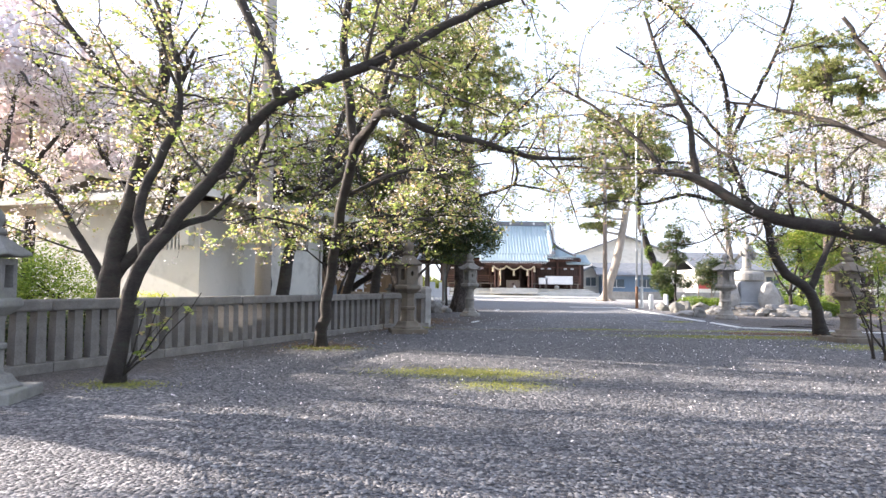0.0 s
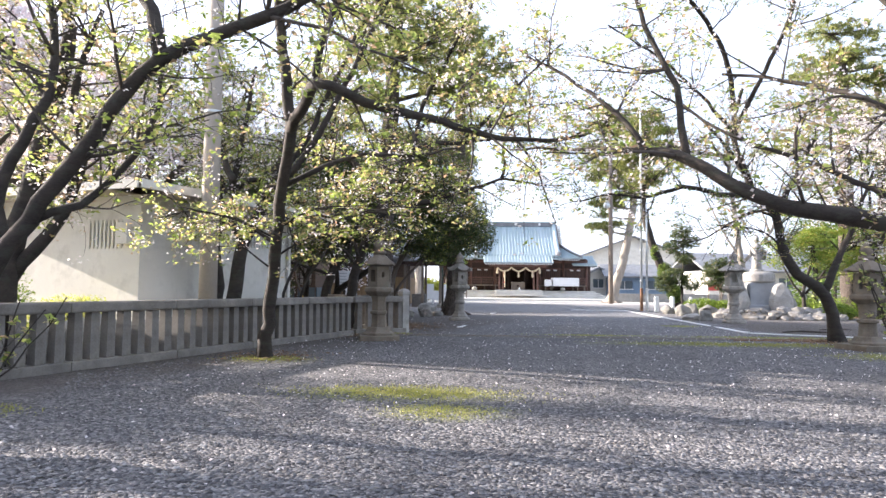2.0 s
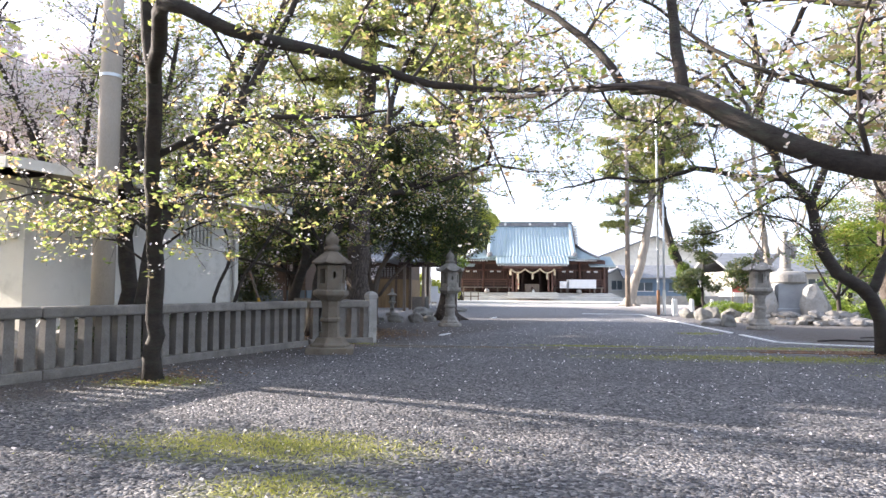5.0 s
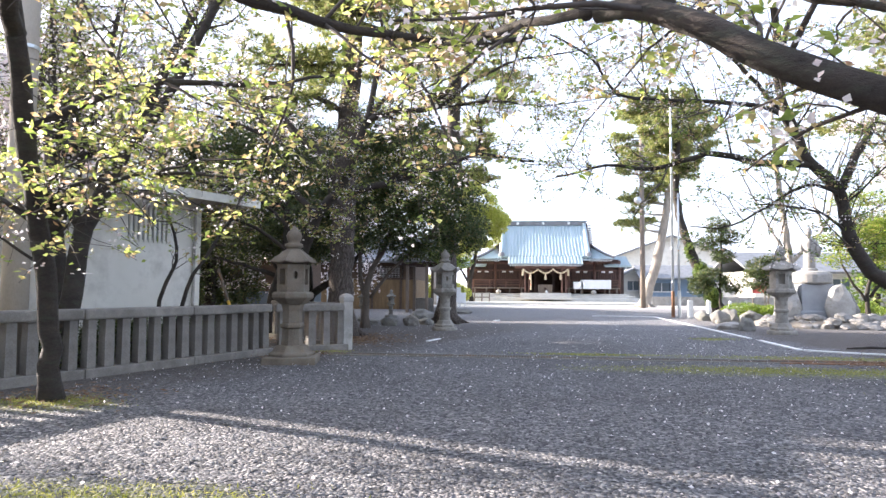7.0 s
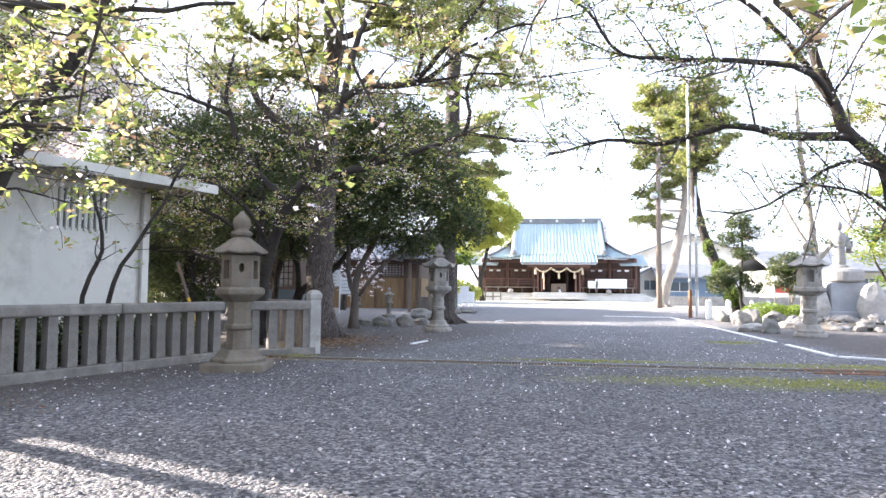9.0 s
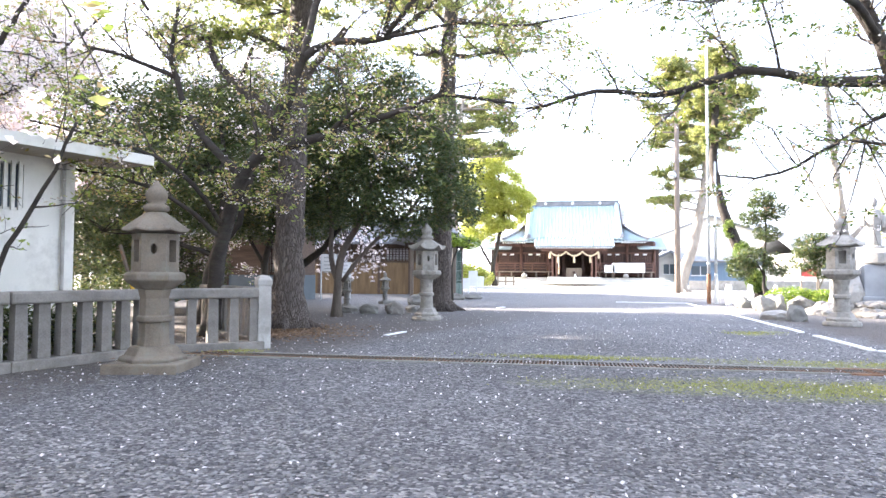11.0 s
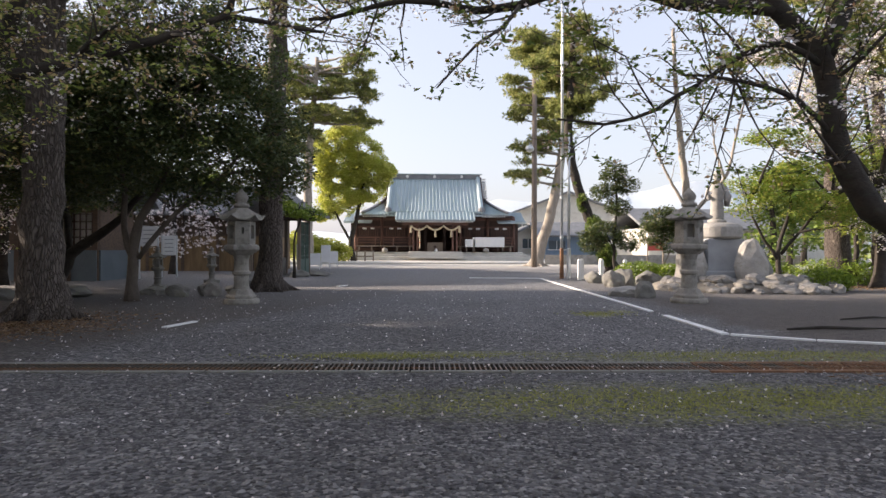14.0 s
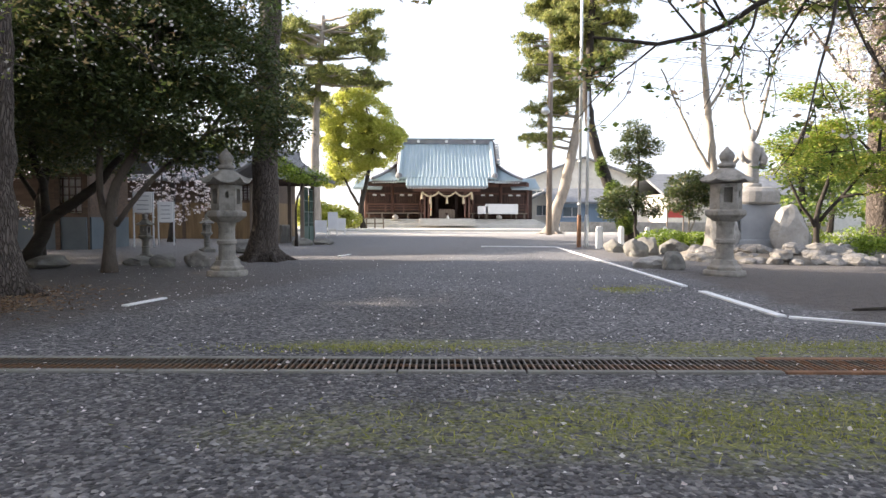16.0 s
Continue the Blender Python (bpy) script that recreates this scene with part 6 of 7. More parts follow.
def pads_fill(c, r, n, seed, pad=(1.0, 0.34)):
    """Needle pads spread through an uneven crown with centre c and radii r."""
    rr = np.random.default_rng(seed)
    out = []
    for i in range(n):
        d = unit(rr.normal(size=3)) * rr.uniform(0.35, 1.0) ** 0.6
        k = rr.uniform(0.6, 1.25)
        out.append((c[0] + d[0] * r[0], c[1] + d[1] * r[1], c[2] + d[2] * r[2], pad[0] * k, pad[0] * k, pad[1] * k))
    return out


pine((-1.98, 23.3, 0), [(-1.98, 23.3, 0), (-1.95, 23.3, 2.5), (-1.9, 23.3, 5), (-1.75, 23.3, 7.5), (-1.6, 23.4, 11)], 0.36, 0.2, pads_round(-1.7, 23.3, 7.4, 11.5, 2.6, 12, 1, (1.3, 0.4)) + [(-3.6, 22.6, 6.4, 1.1, 1.0, 0.4), (-3.2, 22.2, 7.2, 1.2, 1.0, 0.4)], 40000, 21, "tall pine with thick plated bark beside the fence's end", None, 0.2)
tree("pine_limbs", (-1.92, 23.3, 4.2), [([(-1.92, 23.3, 4.2), (-2.6, 23.0, 5.0), (-3.4, 22.6, 5.8), (-3.6, 22.3, 6.6)], 0.16, 0.06), ([(-1.9, 23.3, 5.2), (-1.2, 23.2, 6.1), (-0.6, 23.0, 6.6)], 0.12, 0.05)], 22, "forking upper limbs of the tall pine", "limb", bark=BARK_PINE, foliage=[("needles", NEEDLE, 6, 0.12, 0.012, 0.05, "green needles")])
pine((19.2, 34.6, 0), [(19.2, 34.6, 0), (19.15, 34.6, 2), (19.05, 34.6, 6), (19.0, 34.6, 13)], 0.42, 0.26, pads_round(19.0, 34.6, 8.2, 13.5, 3.2, 13, 2, (1.5, 0.45)), 40000, 23, "tall straight pine standing on a brown mound", None, 0.2)
pine((22.0, 36.5, 0), [(22.0, 36.5, 0), (22.0, 36.5, 3), (21.9, 36.5, 9), (21.8, 36.5, 13)], 0.28, 0.16, pads_round(21.8, 36.5, 7.5, 13, 2.6, 10, 12, (1.3, 0.4)), 26000, 24, "tall straight pine behind another", None, 0.22)
pine((0.05, 31.2, 0), [(0.05, 31.2, 0), (0.1, 31.2, 2.5), (0.25, 31.2, 6), (0.4, 31.2, 12)], 0.36, 0.22, pads_round(0.4, 31.2, 8.6, 13, 2.4, 10, 3, (1.3, 0.4)), 26000, 25, "tall grey pine trunk rising out of dark evergreens", None, 0.22)
pine((-4.3, 62, 0), [(-4.3, 62, 0), (-4.4, 62, 5), (-4.2, 62, 9.5), (-3.9, 62, 13), (-3.7, 62, 15.8)], 0.42, 0.14,
     pads_fill((-3.5, 62, 13.2), (5.0, 3.0, 3.8), 46, 5, (0.9, 0.3)) + pads_fill((-5.8, 62, 9.6), (1.8, 1.4, 1.2), 6, 6), 60000, 26, "tall pine with layered crown near the pavilion", BARK_PALE, 0.34)
pine((12.75, 60, 0), [(12.75, 60, 0), (13.2, 60, 1.8), (13.8, 60, 3.9), (14.6, 60, 8.2), (14.9, 60, 12), (15.1, 60, 17)], 0.42, 0.16,
     pads_fill((14.0, 60, 13.6), (3.6, 2.6, 4.8), 50, 7, (0.9, 0.32)) + pads_fill((12.2, 60, 7.6), (1.6, 1.2, 2.0), 9, 8, (0.8, 0.3)), 60000, 27, "leaning pine with pale lower bark and layered crown", BARK_PALE, 0.34)
pine((14.3, 45, 0), [(14.3, 45, 0), (13.6, 45, 1.4), (12.5, 45, 4.0), (11.95, 45, 6.2), (11.9, 45, 8.0), (12.1, 45, 12)], 0.3, 0.14,
     pads_fill((12.1, 45, 10.6), (2.0, 1.7, 2.6), 24, 9, (0.7, 0.25)), 34000, 28, "dark leaning pine with a twisting ivied trunk", BARK, 0.28)
crowned("ivy", (13.9, 44.7, 0), [([(13.9, 44.7, 0.2), (13.2, 44.7, 2.2)], 0.02, 0.01)], [(13.75, 44.7, 1.0, 0.5, 0.4, 0.6), (13.1, 44.7, 2.4, 0.42, 0.4, 0.6), (12.55, 44.75, 3.6, 0.32, 0.3, 0.5)], 4000, (0.12, 0.08), GREENLEAF, 64, "green ivy climbing the leaning pine", category="ivy", sub=False)

# ---- evergreens, dense and dark
crowned("evergreen_tree", (-2.25, 27.4, 0), [
    ([(-2.25, 27.4, 0), (-2.22, 27.4, 1.2), (-2.05, 27.4, 1.9), (-1.6, 27.6, 2.9), (-1.2, 27.8, 4.2)], 0.13, 0.06),
    ([(-2.2, 27.4, 0.9), (-2.45, 27.5, 1.7), (-2.5, 27.6, 2.6), (-2.9, 27.9, 4)], 0.08, 0.05),
    ([(-2.1, 27.4, 1.0), (-1.6, 27.4, 1.7), (-1.0, 27.5, 2.3), (-0.2, 27.7, 3.0)], 0.06, 0.04),
    ([(-2.25, 27.5, 0.8), (-2.1, 27.6, 1.8), (-1.9, 27.9, 2.8)], 0.05, 0.03)],
    [(-0.2, 27.6, 3.3, 1.7, 1.5, 1.0), (-2.3, 27.4, 3.7, 2.0, 1.7, 1.2), (-1.0, 28.2, 4.7, 2.0, 1.8, 1.2), (0.6, 28.4, 4.3, 1.2, 1.2, 0.9), (-2.6, 28.6, 5.5, 2.2, 2.0, 1.2), (-0.8, 28.8, 6.0, 1.9, 1.8, 1.0), (-3.8, 27.8, 4.2, 1.8, 1.8, 1.2), (0.9, 28.0, 3.1, 0.9, 1.0, 0.7), (-2.0, 28.4, 6.9, 1.6, 1.6, 0.9)],
    90000, (0.13, 0.06), DARKLEAF, 31, "dense dark evergreen with forked grey-brown stems", BARK_GREY, 0.3, "dark glossy leaves")
crowned("evergreen_tree", (-5.4, 29.6, 0), [
    ([(-5.4, 29.6, 0), (-4.95, 29.5, 0.8), (-4.5, 29.4, 1.3), (-3.6, 29.3, 1.8), (-2.8, 29.2, 2.7)], 0.19, 0.07),
    ([(-4.9, 29.5, 0.85), (-4.85, 29.5, 1.6), (-5.1, 29.5, 2.6), (-5.2, 29.5, 4.2)], 0.12, 0.06)],
    [(-4.6, 29.2, 3.6, 1.9, 1.8, 1.2), (-6.6, 29.4, 3.6, 1.9, 1.8, 1.2), (-5.4, 30.2, 5.2, 2.4, 2.2, 1.4), (-7.8, 30, 5.0, 2.2, 2.2, 1.6), (-6.2, 30, 6.8, 2.3, 2.2, 1.3), (-3.8, 30.4, 6.4, 2.0, 2.0, 1.2)],
    70000, (0.14, 0.065), DARKLEAF, 32, "dense dark evergreen with a leaning black trunk", BARK, 0.32, "dark glossy leaves")
crowned("evergreen_tree", (-3.95, 23.2, 0), [
    ([(-3.95, 23.2, 0), (-3.8, 23.2, 1.2), (-3.5, 23.2, 2.3), (-3.6, 23.3, 4)], 0.19, 0.08), ([(-3.7, 23.2, 1.6), (-3.1, 23.1, 2.4), (-2.7, 23, 3.4)], 0.09, 0.05)],
    # last three clumps added only to block a low sun streak
    [(-3.6, 22.8, 3.5, 1.3, 1.2, 0.9), (-5.2, 23.4, 3.6, 1.6, 1.5, 1.1), (-4.2, 24.2, 4.8, 1.9, 1.7, 1.1), (-6.4, 24.4, 4.9, 1.9, 1.8, 1.3), (-6.3, 22.9, 2.2, 1.0, 1.0, 1.0), (-6.6, 26.0, 3.5, 1.6, 1.4, 1.2), (-7.4, 27.0, 4.9, 1.8, 1.5, 1.3), (-6.2, 25.4, 4.7, 1.5, 1.3, 1.2)],
    50000, (0.13, 0.06), DARKLEAF, 33, "dark evergreen crowding the yard behind the fence", BARK, 0.42, "dark glossy leaves")
# shrub added on the sun's path to keep a streak off the gravel
crowned("shrub", (-8.4, 28.0, 0), [([(-8.4, 28.0, 0), (-8.4, 28.0, 1.4)], 0.06, 0.03)], [(-8.2, 27.6, 1.2, 1.4, 1.2, 1.0), (-9.4, 28.4, 1.5, 1.5, 1.3, 1.2), (-7.6, 28.8, 1.5, 1.2, 1.2, 1.1), (-8.6, 25.8, 1.4, 1.3, 1.3, 1.2), (-10.6, 30.4, 1.6, 1.5, 1.4, 1.3), (-8.8, 27.2, 2.9, 1.4, 1.4, 1.1), (-9.6, 28.4, 3.5, 1.5, 1.4, 1.2), (-8.5, 26.0, 2.7, 1.3, 1.2, 1.1)], 44000, (0.13, 0.06), DARKLEAF, 47, "dark evergreen shrub added to block a low sun streak", BARK, 0.25, category="shrub", sub=False)
crowned("evergreen_tree", (-7.2, 33.0, 0), [([(-7.2, 33.0, 0), (-7.1, 33.0, 1.6), (-6.8, 33.0, 3.2), (-6.9, 33.1, 5.0)], 0.16, 0.06), ([(-7.1, 33.0, 1.5), (-7.8, 33.0, 2.6), (-8.6, 33.0, 3.6)], 0.08, 0.04)],
    [(-8.8, 33.0, 3.5, 1.7, 1.3, 1.1), (-6.8, 32.8, 3.3, 1.6, 1.3, 1.0), (-5.2, 33.0, 3.4, 1.5, 1.3, 1.0), (-7.6, 33.2, 4.8, 2.0, 1.6, 1.2), (-10.4, 33.0, 4.2, 1.7, 1.4, 1.3), (-5.8, 33.2, 4.8, 1.7, 1.5, 1.1), (-3.8, 33.0, 3.9, 1.4, 1.2, 1.0)],
    40000, (0.14, 0.065), DARKLEAF, 48, "dense dark evergreen before the timber office", BARK, 0.28, "dark glossy leaves")
# low growth close behind the stone fence, added to darken gaps and stop sun
for k, (s0, s1) in enumerate(((0.2, 3.1), (3.2, 5.4), (5.5, 7.2), (11.2, 13.2), (13.3, 15.6))):
    rr = random.Random(90 + k)
    along = [s0 + (s1 - s0) * j / 5 for j in range(6)]
    low = [(-7.4 + 0.333 * s - 0.55, 3.2 + 0.943 * s + 0.2, 0.36 + rr.uniform(-0.05, 0.08), 0.36, rr.uniform(0.4, 0.5), rr.uniform(0.36, 0.48)) for s in along]
    mx, my = low[2][0], low[2][1]
    crowned("shrub", (mx, my, 0), [([(mx, my, 0), (mx, my + 0.1, 0.4)], 0.03, 0.015)], low, 9000, (0.07, 0.035), DARKLEAF, 90 + k, "low dark shrub added behind the granite fence to stop light", category="shrub", gap=0.15, sub=False)
# pale rocks added along the remaining stretch, which also stop low sun
for k in range(9):
    rr = random.Random(130 + k)
    s0 = 7.4 + k * 0.45
    rock((-7.4 + 0.333 * s0 - 0.58, 3.2 + 0.943 * s0 + 0.2, 0), (rr.uniform(0.24, 0.32), rr.uniform(0.28, 0.36), rr.uniform(0.38, 0.5)), 400 + k, "rough pale rock standing close behind the granite fence", STONE_PALE, rr.uniform(0, 90), "rocks behind the fence", 0.4)
# sunlit trees beyond
crowned("lime_green_tree", (-2.0, 72, 0.05), [([(-2.0, 72, 0), (-2.2, 72, 2.0), (-1.6, 72, 4.6), (-1.0, 72, 8)], 0.28, 0.1), ([(-2.2, 72, 1.8), (-3.4, 72, 4), (-4.2, 72, 6)], 0.14, 0.06)],
        [(-3.6, 72, 5.4, 1.9, 1.6, 1.5), (-1.6, 72, 6.6, 1.8, 1.6, 1.4), (-0.2, 71.5, 8.4, 1.9, 1.6, 1.5), (-2.6, 72, 8.6, 2.2, 1.8, 1.7), (-1.4, 72, 10.6, 1.9, 1.6, 1.4), (0.4, 72, 8.4, 1.2, 1.2, 1.1), (-4.6, 72, 7.4, 1.4, 1.4, 1.3), (-5.2, 72, 4.6, 1.2, 1.0, 1.0), (-3.0, 71, 11.4, 1.2, 1.0, 0.9), (-2.2, 72, 12.6, 1.6, 1.4, 1.2), (-4.4, 72, 10.4, 1.8, 1.5, 1.5), (-0.4, 72, 6.4, 1.4, 1.3, 1.1), (-5.0, 72, 9.0, 1.5, 1.4, 1.3)],
        84000, (0.22, 0.13), LIME, 34, "sunlit lime-green tree beside the hall", BARK, 0.44, "bright yellow-green leaves")
crowned("bush", (-4.4, 70, 0), [([(-4.4, 70, 0), (-4.4, 70, 0.8)], 0.08, 0.04)], [(-4.4, 70, 1.2, 1.8, 1.2, 1.0), (-6.4, 70, 1.5, 1.8, 1.4, 1.3), (-2.9, 70.5, 0.9, 1.0, 0.9, 0.8)], 9000, (0.24, 0.15), LIME, 35, "sunlit yellow-green bush by the railing", category="bush", sub=False)
crowned("maple_tree", (16.6, 33.6, 0), [([(16.6, 33.6, 0), (16.5, 33.6, 1.2), (16.9, 33.6, 2.6)], 0.1, 0.05), ([(16.5, 33.6, 0.9), (15.8, 33.5, 1.9), (15.4, 33.4, 2.8)], 0.06, 0.03), ([(16.6, 33.6, 1.1), (17.4, 33.4, 2.2), (18.2, 33.4, 3)], 0.06, 0.03)],
        [(15.6, 33.2, 2.6, 1.0, 0.9, 0.45), (16.7, 33.2, 3.2, 1.3, 1.1, 0.5), (17.9, 33.2, 2.7, 1.2, 1.0, 0.5), (16.2, 33.6, 4.0, 1.0, 0.9, 0.4), (17.6, 33.8, 3.9, 1.2, 1.0, 0.45), (18.9, 33.6, 3.4, 1.0, 0.9, 0.45), (15.2, 33.4, 3.4, 0.6, 0.6, 0.3), (18.6, 33, 2.0, 1.1, 0.8, 0.3), (19.6, 33.2, 2.6, 1.2, 0.9, 0.3), (16.2, 33.0, 4.9, 1.2, 0.9, 0.3), (18.4, 33.4, 4.8, 1.3, 1.0, 0.32), (20.0, 33.4, 4.2, 1.1, 0.9, 0.3)],
        30000, (0.11, 0.065), MAPLE, 36, "spreading maple with yellow-green leaves", BARK, 0.56, "yellow-green leaves", 0.8)
crowned("maple_tree", (20.5, 35.5, 0), [([(20.5, 35.5, 0), (20.4, 35.5, 1.6), (20.6, 35.5, 3)], 0.11, 0.05)], [(20, 35.2, 3.0, 1.4, 1.1, 0.6), (21.4, 35.2, 3.4, 1.4, 1.1, 0.6), (20.8, 35.6, 4.5, 1.4, 1.2, 0.6), (22.4, 35.2, 2.6, 1.3, 1.1, 0.5)], 14000, (0.14, 0.08), MAPLE, 37, "spreading maple with yellow-green leaves", BARK, 0.5, "yellow-green leaves", 0.8)
crowned("small_tree", (12.45, 38.7, 0), [([(12.45, 38.7, 0), (12.4, 38.7, 1.6), (12.5, 38.7, 3.2), (12.4, 38.7, 4.6)], 0.07, 0.03), ([(12.4, 38.7, 1.2), (11.9, 38.7, 2.4)], 0.03, 0.02)],
        [(12.3, 38.6, 4.5, 0.6, 0.55, 0.45), (12.9, 38.7, 3.9, 0.6, 0.55, 0.4), (11.9, 38.6, 3.6, 0.55, 0.5, 0.4), (12.5, 38.5, 3.0, 0.6, 0.5, 0.35), (11.7, 38.6, 2.0, 0.7, 0.6, 0.45), (12.9, 38.6, 1.7, 0.6, 0.6, 0.5), (11.4, 38.5, 1.5, 0.5, 0.5, 0.5)], 9000, (0.13, 0.06), DARKLEAF, 38, "slim dark evergreen in the shrub bed", BARK, 0.36)
crowned("shrub", (14.0, 37.4, 0), [([(14.0, 37.4, 0), (14.0, 37.4, 1.6), (14.1, 37.4, 2.4)], 0.04, 0.02), ([(14.0, 37.4, 0.6), (14.5, 37.4, 1.8)], 0.03, 0.02)],
        [(13.9, 37.4, 2.4, 0.8, 0.6, 0.5), (14.6, 37.4, 2.2, 0.7, 0.6, 0.5), (13.5, 37.4, 1.8, 0.6, 0.5, 0.4), (14.3, 37.2, 1.5, 0.6, 0.5, 0.4)], 7000, (0.12, 0.06), DARKLEAF, 39, "dark leafy shrub on thin pale stems", BARK_PALE, 0.36, category="shrub")
for k, (x, y, rx, ry, rz) in enumerate(((12.6, 36.0, 1.0, 0.7, 0.45), (13.6, 35.6, 0.8, 0.6, 0.4), (17.0, 36.0, 1.5, 0.9, 0.5), (19.0, 34.5, 1.6, 1.0, 0.55), (16.8, 31.6, 0.9, 0.6, 0.4))):
    crowned("shrub", (x, y, 0), [([(x, y, 0), (x, y, rz)], 0.03, 0.02)], [(x, y, rz * 0.8, rx, ry, rz), (x + rx * 0.5, y, rz * 0.7, rx * 0.6, ry * 0.7, rz * 0.8)], 5000, (0.09, 0.05), HEDGE, 70 + k, "low green shrub on soil", category="shrub", gap=0.25, sub=False)
tree("bare_tree", (18.4, 45, 0), [([(18.4, 45, 0), (18.2, 45, 1.8), (18.0, 45, 3.5), (17.6, 45, 7), (17.4, 45, 9), (17.2, 45, 12.5)], 0.25, 0.08), ([(18.05, 45, 3.2), (17.2, 45, 4.6), (16.3, 45, 6.4), (15.4, 45, 8.3)], 0.09, 0.03), ([(18.1, 45, 2.9), (19.0, 45, 3.9), (20.0, 45, 5.1), (20.6, 45, 7.6), (21.2, 45, 9.8)], 0.12, 0.03), ([(19.9, 45, 4.9), (19.4, 45, 6.5), (19.2, 45, 8.4)], 0.08, 0.02), ([(17.7, 45, 6.4), (18.6, 45, 8), (19, 45, 10)], 0.08, 0.02)],
     81, "nearly bare tree with a straight grey trunk", bark=BARK_PALE, side=(0.9, 1.0, (0.6, 2.0)), twig=(1.6, 1.0, (0.3, 0.9)), foliage=[("leaves", GREENLEAF, 1, 0.12, 0.06, 0.1, "sparse small leaves")])
# weeping cherry by the notice boards
rngw = np.random.default_rng(8)
wl = [([(-7.5, 43.5, 0), (-7.4, 43.5, 1.6), (-7.4, 43.5, 3.0)], 0.15, 0.1)]
for k in range(16):
    a = k * 0.39
    r = rngw.uniform(1.0, 2.2)
    wl.append(([(-7.4, 43.5, 2.9), (-7.4 + r * 0.5 * math.cos(a), 43.5 + r * 0.5 * math.sin(a), 3.7), (-7.4 + r * math.cos(a), 43.5 + r * math.sin(a), 3.0), (-7.4 + r * 1.15 * math.cos(a), 43.5 + r * 1.15 * math.sin(a), 1.0 + rngw.uniform(0, 0.9))], 0.04, 0.012))
tree("weeping_cherry", (-7.5, 43.5, 0), wl, 82, "weeping cherry with hanging pale pink blossom", side=(2.2, 0.5, (0.3, 0.9)), twig=(3, 0.5, (0.2, 0.5)), droop=0.28, foliage=[("blossom", BLOSSOM, 9, 0.09, 0.08, 0.07, "pale pink blossom")], sides=5)
# hedges and low plants
crowned("hedge", (-7.9, 11.9, 0), [([(-7.9, 11.9, 0), (-7.9, 11.9, 0.8)], 0.05, 0.03)], [(-8.3, 11.9, 1.0, 1.2, 0.9, 0.95), (-7.2, 12.0, 0.95, 1.0, 0.9, 0.85), (-9.4, 12.0, 1.0, 1.1, 0.9, 0.95)], 26000, (0.06, 0.035), HEDGE, 41, "clipped bright green hedge behind the fence", category="hedge", gap=0.12)
crowned("bush", (-6.2, 13.2, 0), [([(-6.2, 13.2, 0), (-6.2, 13.2, 0.5)], 0.03, 0.02)], [(-6.2, 13.2, 0.62, 0.75, 0.45, 0.42)], 6000, (0.05, 0.03), LIME, 42, "small yellow-green clipped bush by the storehouse", category="bush", gap=0.15)
tree("shrub", (8.0, 12.3, 0), [([(8.0 + 0.2 * math.cos(k), 12.3 + 0.2 * math.sin(k), 0), (8.0 + 0.3 * math.cos(k * 1.3), 12.3 + 0.3 * math.sin(k), 0.8), (8.0 + 0.6 * math.cos(k * 1.3), 12.3 + 0.5 * math.sin(k), 1.7)], 0.02, 0.008) for k in range(8)], 43, "loose yellow-green shrub at the gravel's edge", "shrub", side=(3, 0.8, (0.2, 0.5)), twig=(4, 0.8, (0.15, 0.3)), foliage=[("leaves", YOUNG, 6, 0.07, 0.035, 0.03, "yellow-green leaves")], sides=5)
tree("sprouts", (-3.55, 7.9, 0), [([(-3.7, 7.9, 0.1), (-3.5 + 0.12 * k, 7.85, 0.6), (-3.4 + 0.22 * k, 7.8, 1.0 + 0.1 * (k % 2))], 0.014, 0.006) for k in range(4)], 44, "leafy sprouts at the cherry tree's foot", "sprouts", side=(2, 0.8, (0.15, 0.35)), twig=(3, 0.8, (0.1, 0.2)), foliage=[("leaves", YOUNG, 4, 0.09, 0.05, 0.03, "bright yellow-green leaves")], sides=5)
crowned("maple_tree", (-0.9, 39.6, 0), [([(-0.9, 39.6, 0), (-0.9, 39.6, 1.5), (-0.6, 39.6, 2.6)], 0.06, 0.03)], [(-0.7, 39.4, 2.9, 0.8, 0.7, 0.4), (-0.1, 39.4, 2.7, 0.6, 0.6, 0.3), (-1.3, 39.5, 3.2, 0.7, 0.6, 0.35)], 5000, (0.1, 0.06), HEDGE, 45, "small fresh green maple by the pavilion", gap=0.35)

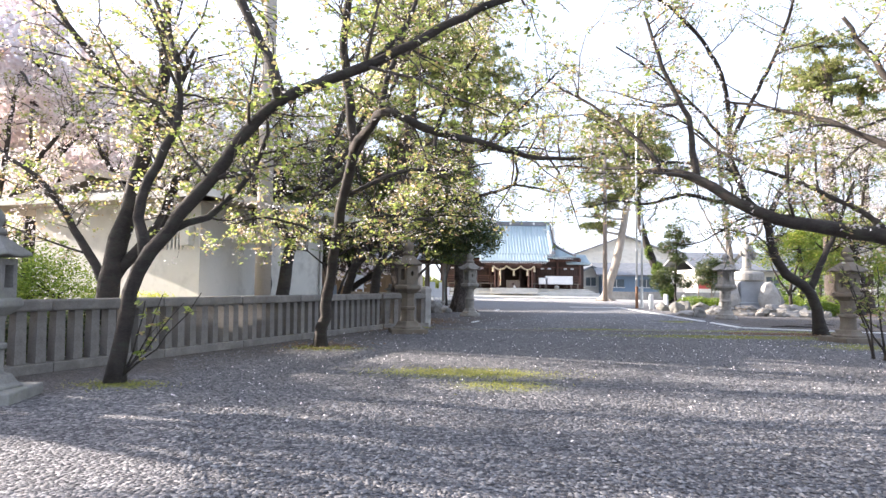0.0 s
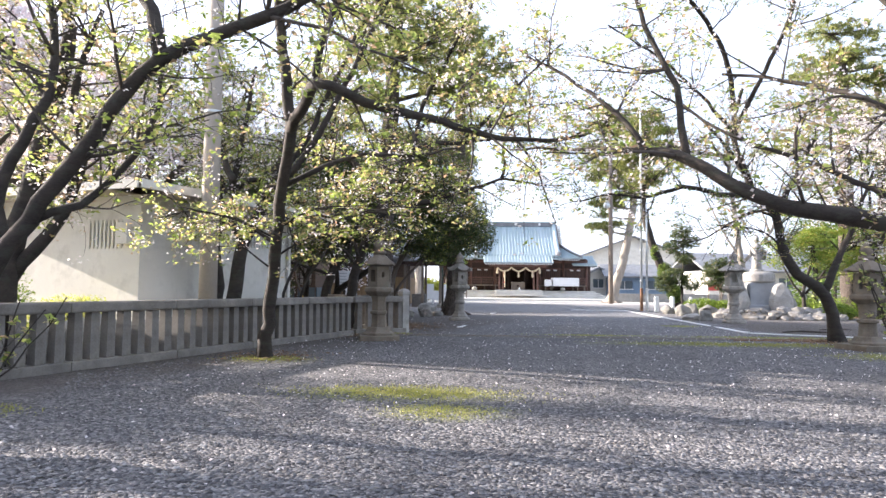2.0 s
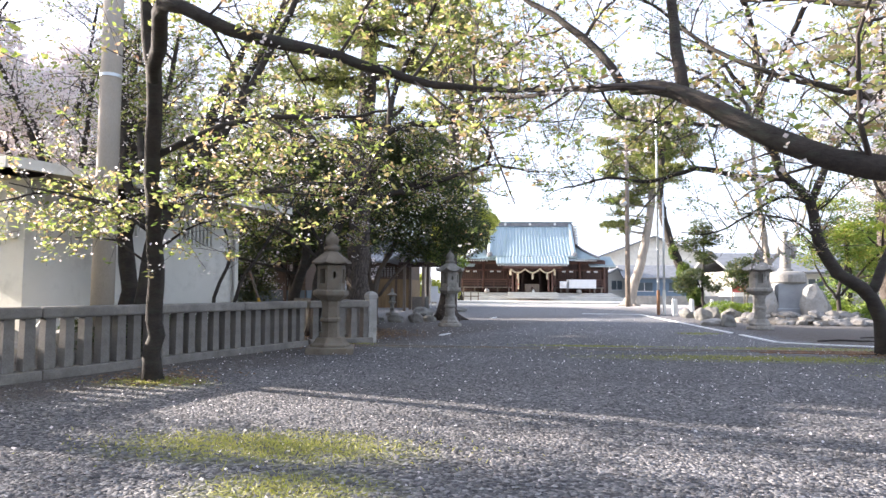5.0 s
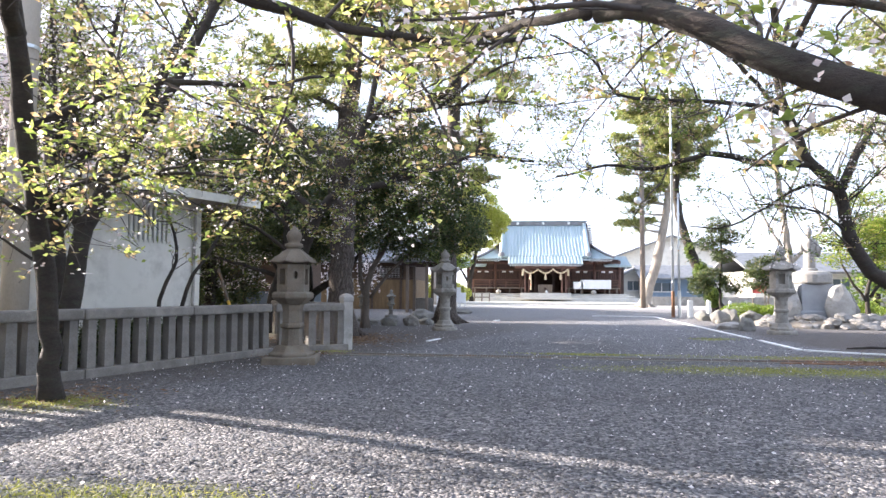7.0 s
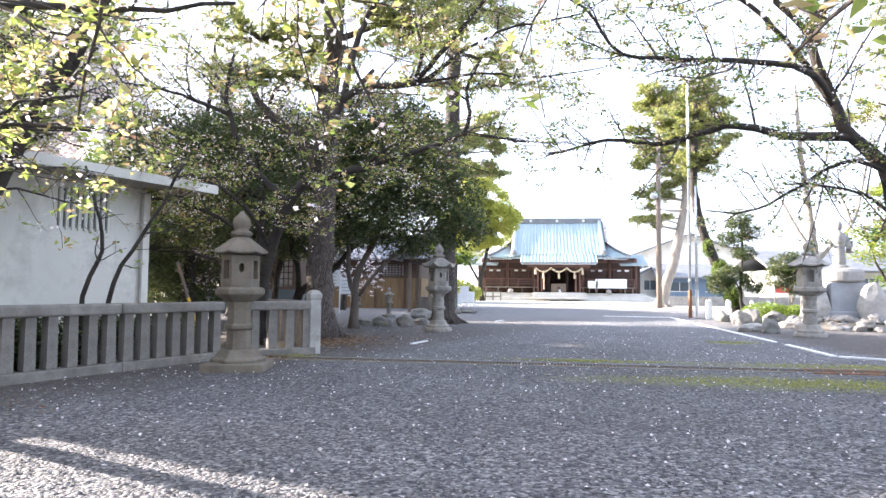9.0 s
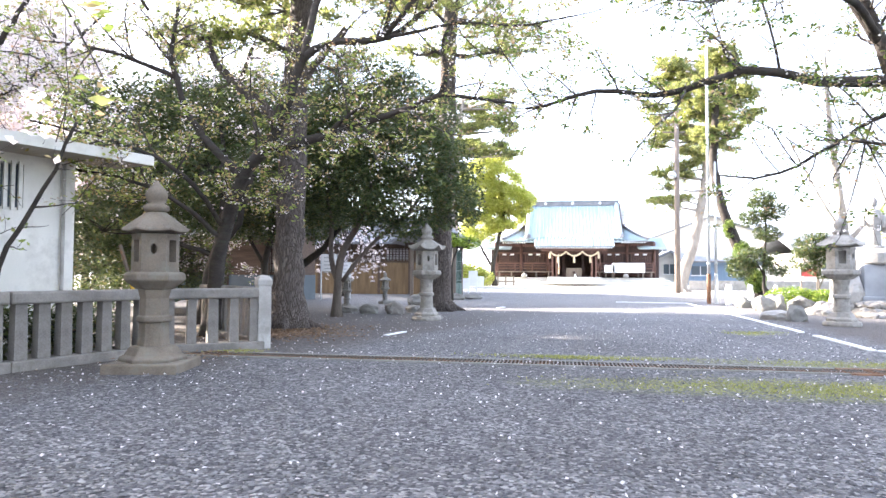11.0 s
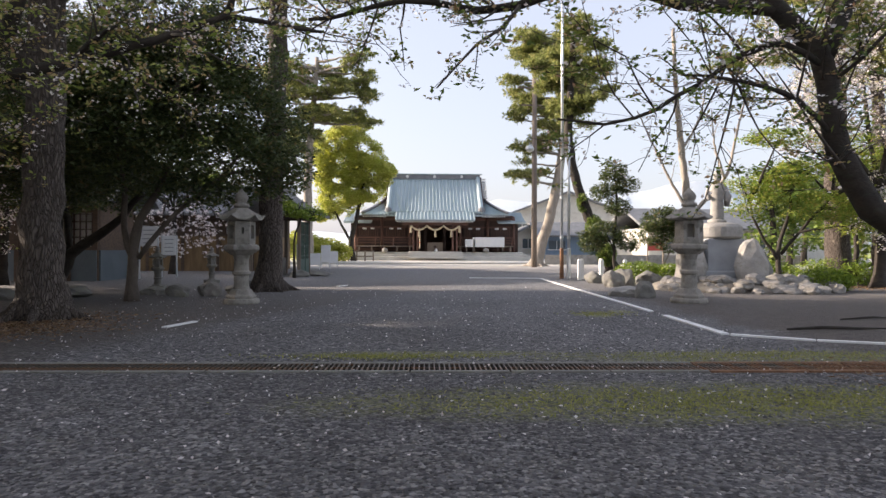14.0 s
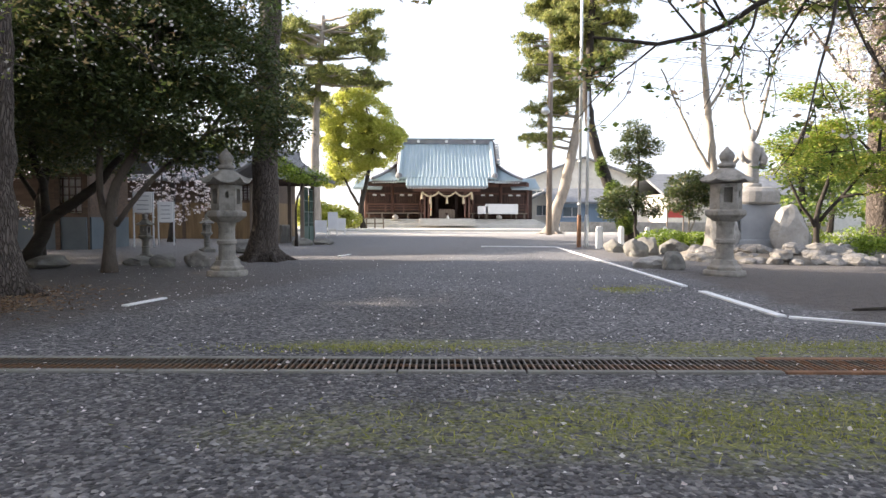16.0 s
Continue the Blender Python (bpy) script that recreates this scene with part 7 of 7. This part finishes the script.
# far woods that close the place on both sides
rngf = np.random.default_rng(17)
for nm, spots, material, n, lab in (("far_woods", [(-14 - 3 * k, 42 + 5 * (k % 3), 5 + 2 * (k % 3)) for k in range(8)] + [(-13 - 3 * k, 55 + 3 * (k % 3), 4) for k in range(3)] + [(-12 - 3 * k, 66 + k, 4) for k in range(6)], GREENLEAF, 80000, "soft mass of green trees behind the buildings"), ("far_woods", [(26 + 4.5 * k, 52 + 6 * (k % 3), 3.4 + (k % 2)) for k in range(8)] + [(24 + 3 * k, 38 + 2 * (k % 2), 2.6) for k in range(4)], GREENLEAF, 32000, "soft mass of green trees beyond the monument"), ("far_woods", [(-14 - 1.5 * k, 19 + 4 * k, 6.5 + (k % 2) * 2) for k in range(5)] + [(-24, 9, 3.2), (-22, 14, 3.6)], BLOSSOM, 56000, "pale blossoming trees beyond the storehouse")):
    cl = []
    for x, y, z in spots:
        for _ in range(5):
            cl.append((x + rngf.uniform(-2.4, 2.4), y + rngf.uniform(-2, 2), z + rngf.uniform(-2.2, 2.6), rngf.uniform(1.2, 2.2), rngf.uniform(1.2, 2.2), rngf.uniform(1.0, 1.8)))
    top = thing(nm, (spots[0][0], spots[0][1], 0), lab, "woods", kind="stuff")
    b = np.array((spots[0][0], spots[0][1], 0.0))
    part("crowns", leaves_mesh("crowns", clump_points(rngf, cl, n, 0.3) - b, 0.34, 0.22, material, rngf), material, top)
    tr = Shape()
    for x, y, z in spots:
        tr.tube([(x - b[0], y - b[1], -0.05), (x - b[0] + 0.2, y - b[1], z * 0.6), (x - b[0], y - b[1], z + 1.5)], [0.25, 0.2, 0.1], 7)
    part("trunks", tr, BARK, top)


# ---- loose ground cover
rngp = np.random.default_rng(23)


def pebble_field():
    n = 52000
    y = 2.2 + 16.0 * rngp.uniform(0, 1, n) ** 1.35
    x = rngp.uniform(-1, 1, n) * (0.9 + 0.72 * (y - 0.5)) + 1.2 + 0.25 * y
    ok = (x > -7.3 + 0.353 * (y - 3.2) + 0.5) & (x < 9)
    x, y = x[ok], y[ok]
    m = len(x)
    s = rngp.uniform(0.009, 0.026, m)
    a = rngp.uniform(0, 6.28, m)
    octa = np.array([(1, 0, 0), (0, 0.75, 0), (-1, 0, 0), (0, -0.75, 0), (0.1, 0, 0.62), (0, 0, -0.5)])
    v = octa[None] * (1 + rngp.uniform(-0.3, 0.3, (m, 6, 1)))
    ca, sa = np.cos(a)[:, None], np.sin(a)[:, None]
    v = np.stack([v[..., 0] * ca - v[..., 1] * sa, v[..., 0] * sa + v[..., 1] * ca, v[..., 2]], -1) * s[:, None, None]
    v[..., 2] += (s * 0.3)[:, None]
    v += np.stack([x, y, np.zeros(m)], -1)[:, None, :]
    f = np.array([(0, 1, 4), (1, 2, 4), (2, 3, 4), (3, 0, 4)])
    faces = (np.arange(m)[:, None, None] * 6 + f[None]).reshape(-1, 3)
    return triangles("gravel_stones", v.reshape(-1, 3), faces, PEBBLE)


gravel = new("gravel_stones", pebble_field())
tagged(gravel, "loose grey gravel stones on the forecourt", "gravel", kind="stuff")
n = 2600
yy = 5 + 29 * rngp.beta(1.6, 2.2, n)
xx = rngp.uniform(-3, 9.5, n)
petals = new("fallen_petals", leaves_mesh("fallen_petals", np.stack([xx, yy, np.full(n, 0.022)], -1), 0.034, 0.026, BLOSSOM, rngp, 0.95))
tagged(petals, "scattered fallen pale cherry petals on the gravel", "petals", kind="stuff")
pts = []
for cx, cy, r, k in ((-2.0, 22.8, 1.3, 2600), (-1.2, 21.6, 0.9, 900), (19.2, 33.6, 1.8, 2000), (-1.6, 18.4, 0.8, 400), (9.6, 18.0, 0.8, 500), (-2.4, 13, 0.7, 400)):
    d = rngp.normal(size=(k, 2)) * r * 0.6
    pts.append(np.stack([cx + d[:, 0], cy + d[:, 1], rngp.uniform(0.004, 0.05, k)], -1))
litter = new("leaf_litter", leaves_mesh("leaf_litter", np.concatenate(pts), 0.09, 0.02, LITTER, rngp, 0.85))
tagged(litter, "brown fallen needles and bark under the trees", "litter", kind="stuff")
pts = []
for cx, cy, rx, ry, k in ((0.45, 9.4, 1.1, 0.45, 2600), (0.9, 8.3, 0.5, 0.35, 700), (7.4, 17.1, 2.6, 0.5, 3200), (9.0, 14.6, 1.0, 0.7, 900), (-2.3, 12.7, 0.6, 0.35, 1200), (4.2, 19.3, 1.3, 0.2, 900), (-3.7, 7.8, 0.5, 0.3, 700), (8.0, 24.3, 0.5, 0.4, 500), (-1.1, 19.0, 0.5, 0.25, 600), (8.8, 19.4, 2.2, 0.35, 1100)):
    d = rngp.normal(size=(k, 2)) * (rx * 0.55, ry * 0.55)
    pts.append(np.stack([cx + d[:, 0], cy + d[:, 1], np.full(k, 0.018)], -1))
gp = np.concatenate(pts)
up = np.tile(np.array((0.0, 0.0, 1.0)), (len(gp), 1))
grass = new("grass_tufts", leaves_mesh("grass_tufts", gp, 0.05, 0.009, GRASS, rngp, 0.0, up * 0.35))
tagged(grass, "thin yellow-green grass and moss on the gravel", "grass", kind="stuff")
